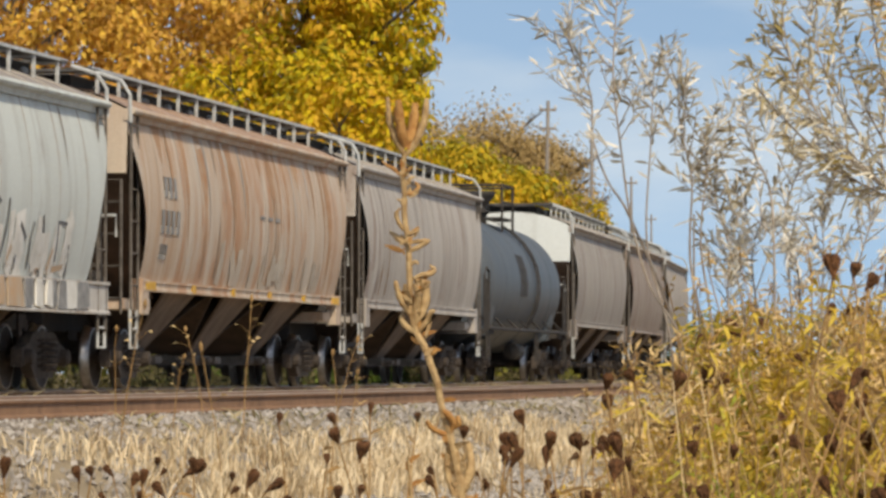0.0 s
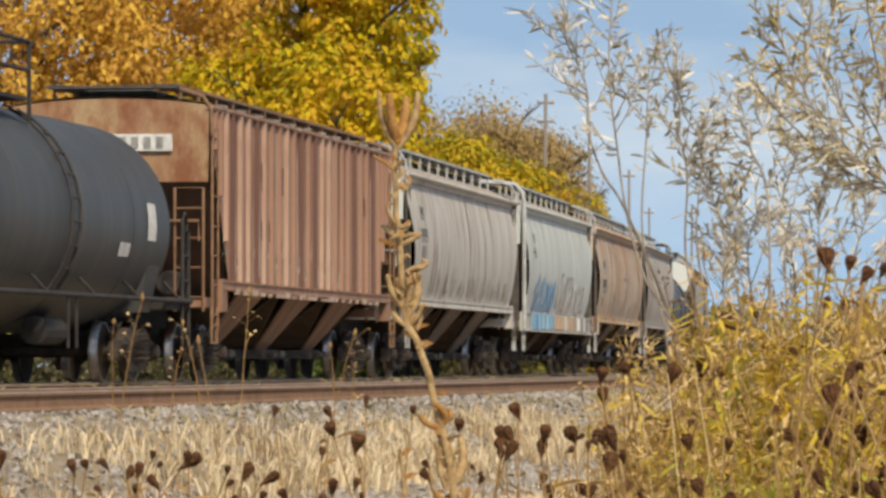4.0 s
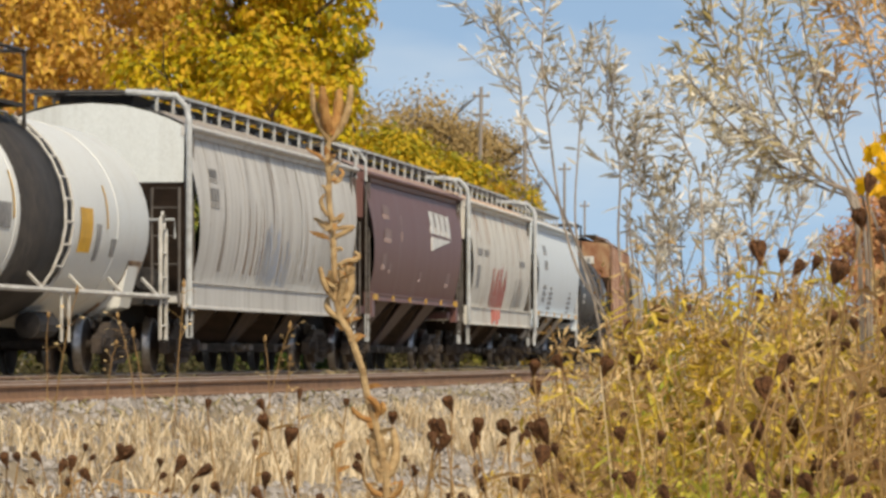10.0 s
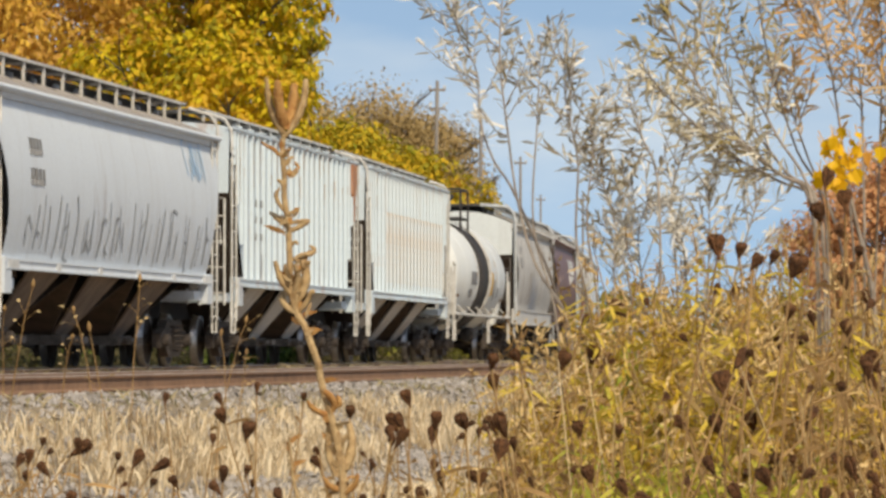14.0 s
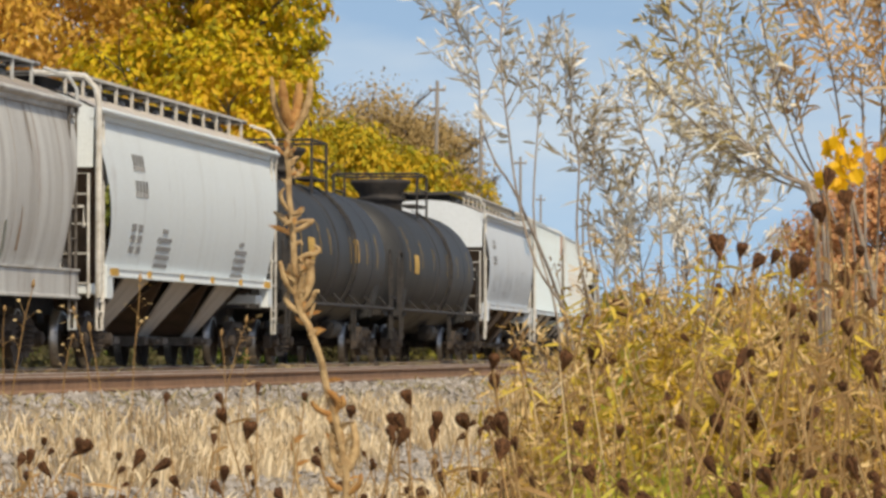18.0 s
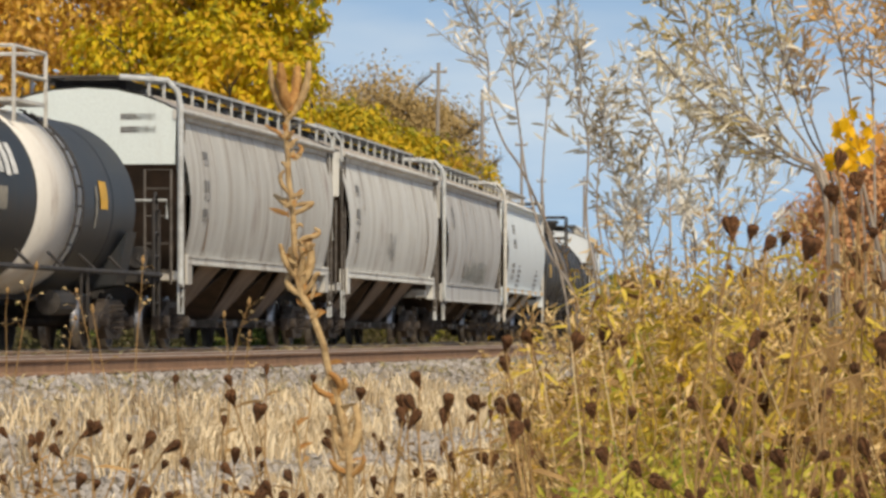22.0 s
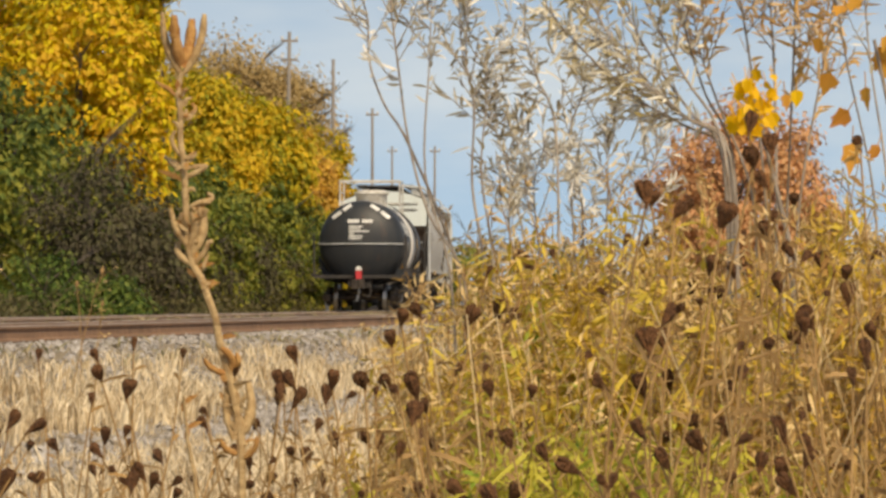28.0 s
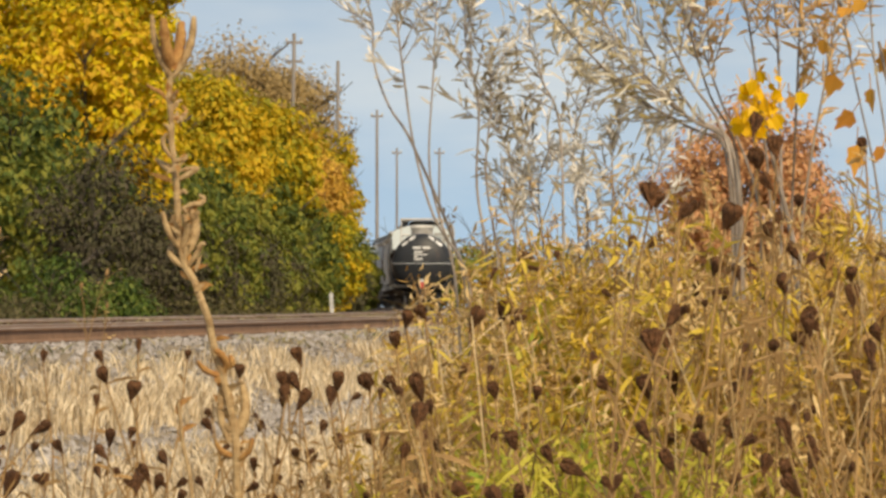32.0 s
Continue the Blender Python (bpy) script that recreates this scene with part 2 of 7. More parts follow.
MAT_GOLD = leafy("goldenrod_plume", ((0.24, 0.12, 0.025), (0.46, 0.29, 0.035), (0.68, 0.47, 0.05), (0.60, 0.40, 0.10)), 0.3, 0.8, 1.6, 0.35)
MAT_WEEDLEAF = leafy("weed_leaves", ((0.14, 0.105, 0.018), (0.32, 0.255, 0.027), (0.50, 0.385, 0.04), (0.70, 0.53, 0.09)), 0.42, 0.7, 1.6, 0.35)
MAT_DRYLEAF = leafy("dry_weed_leaves", ((0.15, 0.07, 0.022), (0.34, 0.19, 0.058), (0.52, 0.325, 0.10), (0.76, 0.56, 0.28)), 0.3, 0.8, 1.6, 0.35)
MAT_SEED = mottled("dry_seed_head", (0.20, 0.088, 0.036), (0.055, 0.025, 0.012), 110, 0.95, 0, 0.8)
MAT_STALK = mottled("tan_stalk", (0.56, 0.40, 0.21), (0.33, 0.20, 0.09), 70, 0.85, 0, 0.5)
MAT_RUSTHUSK = mottled("rusty_husk", (0.36, 0.16, 0.05), (0.52, 0.30, 0.11), 70, 0.9, 0, 0.5)
MAT_STEM = mottled("weed_stem", (0.42, 0.26, 0.11), (0.23, 0.135, 0.055), 40, 0.9, 0, 0.2)
MAT_BLADE = leafy("bleached_blades", ((0.40, 0.24, 0.10), (0.58, 0.39, 0.19), (0.70, 0.52, 0.28), (0.82, 0.64, 0.38)), 0.25, 0.7, 1.0)
MAT_THICKET = leafy("thicket_twigs", ((0.035, 0.03, 0.018), (0.06, 0.052, 0.03), (0.075, 0.06, 0.04), (0.09, 0.085, 0.04)), 0.1, 0.9, 0.4)
MAT_FRESHBUSH = leafy("fresh_green_leaves", ((0.035, 0.065, 0.015), (0.07, 0.12, 0.02), (0.12, 0.18, 0.03), (0.20, 0.22, 0.05)), 0.3, 0.6, 0.5)
MAT_TRACKWEED = leafy("track_weed_leaves", ((0.10, 0.11, 0.04), (0.24, 0.20, 0.09), (0.20, 0.20, 0.07), (0.40, 0.32, 0.18)), 0.25, 0.8, 1.0)
# green and brown, deepened by the train's shade put into the colour
MAT_TRACKBRUSH = leafy("shade_dark_brush_leaves", ((0.025, 0.028, 0.012), (0.05, 0.055, 0.02), (0.08, 0.07, 0.03), (0.13, 0.11, 0.05)), 0.2, 0.8, 0.6)
MAT_ROOF = paint("paint_roof_grime", (0.33, 0.30, 0.275), (0.20, 0.175, 0.155), 0.5, seed=61)
MAT_SEAM = mottled("seam_grime", (0.30, 0.26, 0.225), (0.40, 0.36, 0.32), 4, 0.85, 0, 0, (1, 1, 0.3))
MAT_BRIGHTLEAF = leafy("bright_yellow_leaf", ((0.8, 0.48, 0.02), (0.9, 0.6, 0.02), (0.85, 0.5, 0.02)), 0.4, 0.5, 5.0)
MAT_ORANGELEAF = leafy("orange_leaf", ((0.5, 0.16, 0.03), (0.62, 0.25, 0.05), (0.7, 0.36, 0.06)), 0.4, 0.5, 5.0)


# ---- mesh helpers ----
class Shape:
    """Collects vertices and faces for one mesh."""

    def __init__(self):
        self.v, self.f = [], []

    def add(self, verts, faces):
        o = len(self.v)
        self.v += [tuple(p) for p in verts]
        self.f += [tuple(i + o for i in q) for q in faces]
        return self

    def box(self, x0, x1, y0, y1, z0, z1):
        return self.add([(x, y, z) for x in (x0, x1) for y in (y0, y1) for z in (z0, z1)],
                        [(0, 1, 3, 2), (4, 6, 7, 5), (0, 4, 5, 1), (2, 3, 7, 6), (0, 2, 6, 4), (1, 5, 7, 3)])

    def prism(self, outline, axis, a, b):
        """An outline of (u, v) pairs drawn out along one axis from a to b."""
        def at(u, v, w):
            return {"x": (w, u, v), "y": (u, w, v), "z": (u, v, w)}[axis]
        n = len(outline)
        return self.add([at(u, v, a) for u, v in outline] + [at(u, v, b) for u, v in outline],
                        [tuple(range(n)), tuple(range(2 * n - 1, n - 1, -1))] + [(i, i + n, (i + 1) % n + n, (i + 1) % n) for i in range(n)])

    def tube(self, pts, r, n=6, taper=1.0):
        pts = [Vector(p) for p in pts]
        rings = []
        for i, p in enumerate(pts):
            d = (pts[min(i + 1, len(pts) - 1)] - pts[max(i - 1, 0)]).normalized()
            side = d.cross(Vector((0.13, 0.31, 0.94)))
            if side.length < 0.05:
                side = d.cross(Vector((1, 0, 0)))
            side.normalize()
            up = d.cross(side)
            q = r * (1 + (taper - 1) * i / max(1, len(pts) - 1))
            rings.append([p + side * q * math.cos(2 * math.pi * j / n) + up * q * math.sin(2 * math.pi * j / n) for j in range(n)])
        faces = [(i * n + j, i * n + (j + 1) % n, (i + 1) * n + (j + 1) % n, (i + 1) * n + j) for i in range(len(pts) - 1) for j in range(n)]
        faces += [tuple(range(n - 1, -1, -1)), tuple(range((len(pts) - 1) * n, len(pts) * n))]
        return self.add([q for ring in rings for q in ring], faces)

    def lathe(self, prof, axis, centre, n=20):
        """A profile of (along, radius) pairs turned about an axis through centre."""
        cx, cy, cz = centre
        vs = []
        for a, r in prof:
            for j in range(n):
                c, s = r * math.cos(2 * math.pi * j / n), r * math.sin(2 * math.pi * j / n)
                vs.append({"x": (cx + a, cy + c, cz + s), "y": (cx + c, cy + a, cz + s), "z": (cx + c, cy + s, cz + a)}[axis])
        faces = [(i * n + j, i * n + (j + 1) % n, (i + 1) * n + (j + 1) % n, (i + 1) * n + j) for i in range(len(prof) - 1) for j in range(n)]
        return self.add(vs, faces)

    def leaf(self, p, d, side, length, width, fold=0.0):
        """A pointed leaf of two triangles pairs from p along d."""
        a, b = p + d * length * 0.45 + side * width * 0.5, p + d * length * 0.45 - side * width * 0.5
        if fold:
            lift = d.cross(side) * fold * width
            a, b = a + lift, b + lift
        return self.add([p, a, p + d * length, b], [(0, 1, 2), (0, 2, 3)])

    def curl(self, p, d, side, length, width, bow):
        """A narrow leaf in three lengths that bends along bow."""
        a, b, c = p + d * length * 0.33 + bow * length * 0.08, p + d * length * 0.68 + bow * length * 0.30, p + d * length * 0.95 + bow * length * 0.62
        w = side * width * 0.5
        return self.add([p, a + w, a - w, b + w * 0.9, b - w * 0.9, c], [(0, 1, 2), (2, 1, 3, 4), (4, 3, 5)])

    def mesh(self, name, material=None, smooth=False):
        me = bpy.data.meshes.new(name)
        me.from_pydata(self.v, [], self.f)
        if material:
            me.materials.append(material)
        if smooth:
            me.polygons.foreach_set("use_smooth", [True] * len(me.polygons))
        me.update()
        return me


def part(name, shape, material, parent, label="", smooth=False):
    """One mesh object under a thing or a part; shape is a Shape or a mesh shared with like parts."""
    me = shape.mesh(name, material, smooth) if isinstance(shape, Shape) else shape
    if not me.materials:
        me.materials.append(material)
    ob = new(name, me)
    ob.parent = parent
    if me.materials[0] != material:
        ob.material_slots[0].link = "OBJECT"
        ob.material_slots[0].material = material
    if label:
        ob["label"] = label
    return ob


SHARED = {}


def shared(key, make, material=None, smooth=False):
    """A mesh built once under key."""
    if key not in SHARED:
        SHARED[key] = make().mesh(key.split("|")[0], material, smooth)
    return SHARED[key]


def rnd(a, b):
    return random.uniform(a, b)


# ---- the line of the tracks ----
BEND, Y_BEND = 0.0007, 60.0
TRAIN_X, NEAR_X = -15.45, -11.15


def bend(y):
    """Sideways shift of the curving line at y, and its slope."""
    c = min(max(y, 0.0), 330.0)
    s = -BEND * (c - Y_BEND)
    return -0.5 * BEND * (c - Y_BEND) ** 2 + s * (y - c), s


# ---- ground ----
def build_ground():
    prof = [(-3000, -1.5), (-300, -1.0), (-60, -0.9), (-24, -0.85), (-20.5, -0.8), (-18.2, -0.28), (-17.2, -0.2), (-13.7, -0.2), (-13.3, -0.27), (-12.9, -0.2), (-9.55, -0.2), (-9.2, -0.26), (-8.1, -0.78),
            (-7.2, -0.98), (-6.0, -1.06), (-4.5, -1.12), (-3, -1.16), (0, -1.2), (6, -1.25), (25, -1.3), (80, -1.4), (400, -1.6), (3000, -2.0)]
    ys = [-2500, -800, -300, -150, -60, -30, -15, 0] + [4 * i for i in range(1, 60)] + [240 + 15 * i for i in range(1, 20)] + [650, 1000, 1800, 3000]
    g = Shape()
    n = len(prof)
    vs = []
    for y in ys:
        for u, z in prof:
            dz = 0.06 * noise.noise(Vector((u * 0.6, y * 0.35, 0))) if abs(u) < 30 and (u > -8.5 or u < -19) else 0.0
            vs.append((u + bend(y)[0] * (1.0 if abs(u) < 100 else 0.0), y, z + dz))
    g.add(vs, [(i * n + j, i * n + j + 1, (i + 1) * n + j + 1, (i + 1) * n + j) for i in range(len(ys) - 1) for j in range(n - 1)])
    ob = new("ground", g.mesh("ground", MAT_GROUND, True))
    tagged(ob, "dry soil and gravel ground beside the railway", "ground", kind="structure")


build_ground()


def build_track(cx, y0, y1, n_ties):
    track = tagged(new("railway_track"), "rusty steel railway track on wooden ties in grey ballast", "railway track", kind="structure")
    ys = list(range(-40, 301, 4)) + list(range(310, 640, 15))
    for off in (-0.755, 0.755):
        for name, prof, mat in (("rail", [(-0.075, -0.175), (0.075, -0.175), (0.07, -0.155), (0.016, -0.14), (0.012, -0.05), (0.036, -0.035), (0.036, -0.012), (-0.036, -0.012), (-0.036, -0.035), (-0.012, -0.05), (-0.016, -0.14), (-0.07, -0.155)], MAT_RAIL),
                                ("rail_head", [(-0.036, -0.0125), (0.036, -0.0125), (0.035, -0.003), (0.026, 0.0), (-0.026, 0.0), (-0.035, -0.003)], MAT_RAILTOP)):
            s = Shape()
            n = len(prof)
            s.add([(cx + off + u + bend(y)[0], y, z) for y in ys for u, z in prof],
                  [(i * n + j, i * n + (j + 1) % n, (i + 1) * n + (j + 1) % n, (i + 1) * n + j) for i in range(len(ys) - 1) for j in range(n)])
            part(name, s, mat, track, "shiny worn steel railhead" if name == "rail_head" else "")
    tie = shared("tie", lambda: Shape().box(-1.3, 1.3, -0.115, 0.115, -0.34, -0.175), MAT_TIE)
    for i in range(n_ties):
        y = y0 + (y1 - y0) * i / n_ties
        b, s = bend(y)
        part("tie", tie, MAT_TIE, track).matrix_basis = pose(cx + b + rnd(-0.04, 0.04), y, rnd(-0.012, 0.004), 0, 0, math.degrees(math.atan(-s)) + rnd(-1, 1))
    return track


build_track(NEAR_X, 38, 165, 240)
build_track(TRAIN_X, 45, 140, 150)


# ---- railway cars (local axes: y forward along the track, +x the side towards the lane, z up from the railhead) ----
SILL, EAVE, FLAT_EAVE = 1.36, 3.55, 3.90


def side_x(z, flat=False):
    """Half width of a hopper body at height z."""
    if flat:
        return 1.42
    k = min(max((z - SILL) / (EAVE - SILL), 0), 1)
    return 1.375 + 0.175 * math.sin(math.pi * k) ** 0.85


def recess(z, flat=False):
    """How far the side sheet stops short of the car's end at height z."""
    if flat:
        return 0.1 + max(0.0, 3.78 - z) / 2.42 * 1.5
    k = min(1.0, max(0.0, (EAVE - z) / (EAVE - SILL)))
    return 0.08 + 0.75 * math.sin(math.pi / 2 * min(1.0, max(0.0, k - 0.1) * 1.35)) ** 1.3


def roof_z(x, flat=False):
    if flat:
        return FLAT_EAVE + 0.02 + 0.11 * (1 - (abs(x) / 1.45) ** 2.2)
    return EAVE + 0.10 + 0.37 * (1 - (abs(x) / 1.45) ** 2.2)


def truck_meshes():
    wheel = lambda: Shape().lathe([(-0.07, 0.0), (-0.07, 0.30), (-0.045, 0.36), (-0.06, 0.42)], "x", (0, 0, 0), 18).lathe([(0.06, 0.39), (0.045, 0.33), (0.02, 0.2), (0.06, 0.12), (0.06, 0.0)], "x", (0, 0, 0), 18)
    tread = lambda: Shape().lathe([(-0.062, 0.415), (-0.06, 0.445), (-0.03, 0.42), (0.06, 0.415), (0.062, 0.385)], "x", (0, 0, 0), 18)
    axle = lambda: Shape().lathe([(-0.95, 0.0), (-0.95, 0.075), (-0.7, 0.08), (0.7, 0.08), (0.95, 0.075), (0.95, 0.0)], "x", (0, 0, 0), 10)
    frame_ = lambda: Shape().prism([(-1.12, 0.30), (-1.12, 0.52), (-0.78, 0.60), (-0.5, 0.74), (0.5, 0.74), (0.78, 0.60), (1.12, 0.52), (1.12, 0.30), (0.72, 0.36), (0.45, 0.16), (-0.45, 0.16), (-0.72, 0.36)], "x", -0.07, 0.07)
    spring = lambda: sum_springs()
    return wheel, tread, axle, frame_, spring


def sum_springs():
    s = Shape()
    for y in (-0.24, 0.0, 0.24):
        pts = [(0.10 * math.cos(a), y + 0.10 * math.sin(a), 0.25 + 0.032 * a / math.pi * 1.25) for a in [i * math.pi / 3 for i in range(31)]]
        s.tube(pts, 0.016, 4)
    return s


def add_truck(car, y):
    wheel, tread, axle, frame_, spring = truck_meshes()
    truck = part("truck", shared("truck_bolster", lambda: Shape().box(-1.05, 1.05, -0.2, 0.2, 0.42, 0.66).box(-0.3, 0.3, -0.25, 0.25, 0.66, 0.8), MAT_TRUCK), MAT_TRUCK, car, "grimy cast steel wheel truck")
    truck.matrix_basis = pose(0, y, 0)
    for sx in (-1, 1):
        part("side_frame", shared("side_frame", frame_, MAT_TRUCK), MAT_TRUCK, truck).matrix_basis = pose(sx * 1.0, 0, 0)
        part("spring", shared("spring", spring, MAT_TRUCK), MAT_TRUCK, truck).matrix_basis = pose(sx * 1.08, 0, 0)
        for wy in (-0.89, 0.89):
            m = pose(sx * 0.755, wy, 0.42, 0, 0, 0 if sx > 0 else 180)
            part("wheel", shared("wheel", wheel, MAT_WHEEL, True), MAT_WHEEL, truck).matrix_basis = m
            part("wheel_tread", shared("wheel_tread", tread, MAT_TREAD, True), MAT_TREAD, truck, "polished steel tread").matrix_basis = m
            part("bearing_cap", shared("bearing_cap", lambda: Shape().lathe([(-0.02, 0.11), (0.09, 0.10), (0.11, 0.06), (0.11, 0.0)], "x", (0, 0, 0), 10), MAT_TRUCK), MAT_TRUCK, truck).matrix_basis = pose(sx * 1.07, wy, 0.42, 0, 0, 0 if sx > 0 else 180)
    for wy in (-0.89, 0.89):
        part("axle", shared("axle", axle, MAT_WHEEL, True), MAT_WHEEL, truck).matrix_basis = pose(0, wy, 0.42)


def add_ends(car, half):
    """Centre sill, couplers, brake rigging."""
    part("centre_sill", Shape().box(-0.28, 0.28, -half + 0.1, half - 0.1, 0.78, 1.08), MAT_DARK, car)
    knuckle = shared("coupler", lambda: Shape().box(-0.09, 0.09, -0.1, 0.52, 0.74, 0.92).prism([(-0.19, 0.46), (0.19, 0.46), (0.2, 0.66), (0.08, 0.72), (0.03, 0.6), (-0.16, 0.66)], "z", 0.68, 0.98), MAT_TRUCK)
    for s in (-1, 1):
        part("coupler", knuckle, MAT_TRUCK, car).matrix_basis = pose(0, s * (half - 0.05), 0, 0, 0, 0 if s > 0 else 180)
        hose = Shape().tube([(0.35, s * half, 0.8), (0.36, s * (half + 0.12), 0.55), (0.28, s * (half + 0.3), 0.42), (0.16, s * (half + 0.42), 0.5)], 0.022, 6)
        part("brake_hose", hose, MAT_DARK, car)


def add_ladder(name, car, p0, p1, z0, z1, material, step=0.42, r=0.015):
    """A ladder whose two rails stand at p0 and p1 (x, y); each rung is a piece of its own."""
    (x0, y0), (x1, y1) = p0, p1
    top = part(name, Shape().tube([(x0, y0, z0), (x0, y0, z1), (x1, y1, z1), (x1, y1, z0)], r * 1.5, 5), material, car)
    rung = shared("rung|%.2f %.2f %.3f" % (x1 - x0, y1 - y0, r), lambda: Shape().tube([(0, 0, 0), (x1 - x0, y1 - y0, 0)], r, 4), material)
    z = z0 + 0.2
    while z < z1 - 0.1:
        part("rung", rung, material, top).matrix_basis = pose(x0, y0, z)
        z += step


def stencil(car, rows, material, flat=False, name="stencil_bar"):
    """Painted marks as plain bars on the side: (y centre, z centre, length, height)."""
    cut = []
    for y, z, w, h in rows:
        n = max(1, round(w / (h * 0.95))) if h > 0.18 and name != "logo_bar" else 1
        cut += [(y - w / 2 + w * (i + 0.5) / n, z, w / n * (0.62 if n > 1 else 1.0), h) for i in range(n)]
    for y, z, w, h in cut:
        s = Shape()
        n = 3
        vs = []
        for i in range(n + 1):
            zz = z - h / 2 + h * i / n
            x = side_x(zz, flat) + (0.016 if not flat else 0.012)
            vs += [(x, y - w / 2, zz), (x, y + w / 2, zz), (x - 0.03, y - w / 2, zz), (x - 0.03, y + w / 2, zz)]
        s.add(vs, [(4 * i, 4 * i + 1, 4 * i + 5, 4 * i + 4) for i in range(n)] + [(1, 3, 7, 5), (0, 4, 6, 2)] + [(4 * n, 4 * n + 1, 4 * n + 3, 4 * n + 2)])
        part(name, s, material, car)


def stroke(car, ya, za, yb, zb, w, material, lift, flat=False, name="graffiti_stroke"):
    """One painted stroke on the side sheet from (ya, za) to (yb, zb)."""
    n = 4
    dy, dz = yb - ya, zb - za
    ln = math.hypot(dy, dz) or 1.0
    ny, nz = -dz / ln * w / 2, dy / ln * w / 2
    vs = []
    for j in range(n + 1):
        y, z = ya + dy * j / n, za + dz * j / n
        for s in (-1, 1):
            zz = z + s * nz
            vs.append((side_x(zz, flat) + 0.011 + lift, y + s * ny, zz))
    part(name, Shape().add(vs, [(2 * j, 2 * j + 1, 2 * j + 3, 2 * j + 2) for j in range(n)]), material, car)


def graffiti(car, y0, y1, z0, z1, material, seed, count=26, wide=0.16, flat=False):
    """Spray-painted strokes on the side sheet that cannot be read: uneven uprights, slants and hooks."""
    rs = random.Random(seed)
    for i in range(count):
        y = y0 + (y1 - y0) * (i + rs.uniform(0.1, 0.9)) / count
        a = z0 + rs.uniform(0, 0.35) ** 1.5 * (z1 - z0)
        b = z1 - rs.uniform(0, 0.6) ** 1.6 * (z1 - z0)
        w = wide * rs.uniform(0.45, 1.15)
        lean = rs.gauss(0.0, 0.10)
        m = (a + b) / 2 + rs.uniform(-0.1, 0.1)
        bow = rs.gauss(0, 0.05)
        stroke(car, y, a, y + lean * 0.5 + bow, m, w, material, 0.001 + 0.0004 * (i % 5), flat)
        stroke(car, y + lean * 0.5 + bow, m - w * 0.2, y + lean, b, w * rs.uniform(0.7, 1.0), material, 0.0012 + 0.0004 * (i % 5), flat)
        if rs.random() < 0.45:
            z = rs.choice((a, b, m))
            stroke(car, y + lean * (z - a) / (b - a), z, y + rs.uniform(0.3, 0.8) * (y1 - y0) / count, z + rs.gauss(0, 0.1), w * 0.7, material, 0.003 + 0.0004 * (i % 3), flat)


def rust_runs(car, spots, material, seed, flat=False):
    """Rust stains that run down from the eave: (y, width, length); on ribbed sides each breaks up into thin runs."""
    rs = random.Random(seed)
    top = FLAT_EAVE if flat else EAVE
    runs = []
    for y, wd, ln in spots:
        if not flat:
            runs.append((y, wd, ln, top - 0.03))
        else:
            for i in range(max(3, round(wd / 0.08))):
                runs.append((y + rs.gauss(0, wd * 0.8), rs.uniform(0.05, 0.14), ln * rs.uniform(0.25, 1.0), top - rs.choice((0.03, 0.03, 0.05, 0.4)) * rs.uniform(1, 1.6)))
    ribs = [ob.matrix_basis.translation.y for ob in car.children if ob.name.startswith("rib") and ob.matrix_basis[0][0] > 0]
    for y, wd, ln, z0 in runs:
        n = 7
        x_out = 0.0
        for q in ribs:
            if abs(q - y) < 0.085:
                y, wd, x_out = q + rs.uniform(-0.015, 0.015), min(wd, 0.06), 0.0545
        vs = []
        for j in range(n + 1):
            z = z0 - ln * j / n
            k = wd * (1 - (j / n) ** 1.5) * rs.uniform(0.6, 1.2) + 0.012
            x = 1.4232 + x_out if flat else side_x(z) + 0.0065
            vs += [(x, y - k / 2, z), (x, y + k / 2, z)]
        part("rust_stain", Shape().add(vs, [(2 * j, 2 * j + 1, 2 * j + 3, 2 * j + 2) for j in range(n)]), material, car, "rust stain running from the eave")


def grime_runs(car, reach, count, material, seed, flat=False, rise=False):
    """Streaks down the side sheet, from the eave or, with rise, up from the sill."""
    rs = random.Random(seed)
    for i in range(count):
        y = rs.uniform(-reach, reach)
        wd, ln = rs.uniform(0.03, 0.14), rs.uniform(0.3, 1.7)
        n = 6
        vs = []
        for j in range(n + 1):
            z = SILL + 0.2 + ln * j / n if rise else (FLAT_EAVE if flat else EAVE) - 0.04 - ln * j / n
            k = wd * (1 - (j / n) ** 2) * rs.uniform(0.7, 1.15) + 0.012
            x = 1.4225 if flat else side_x(z) + 0.007 + 0.0004 * (i % 5)
            vs += [(x, y - k / 2, z), (x, y + k / 2, z)]
        part("grime_streak", Shape().add(vs, [(2 * j, 2 * j + 1, 2 * j + 3, 2 * j + 2) for j in range(n)]), material, car)


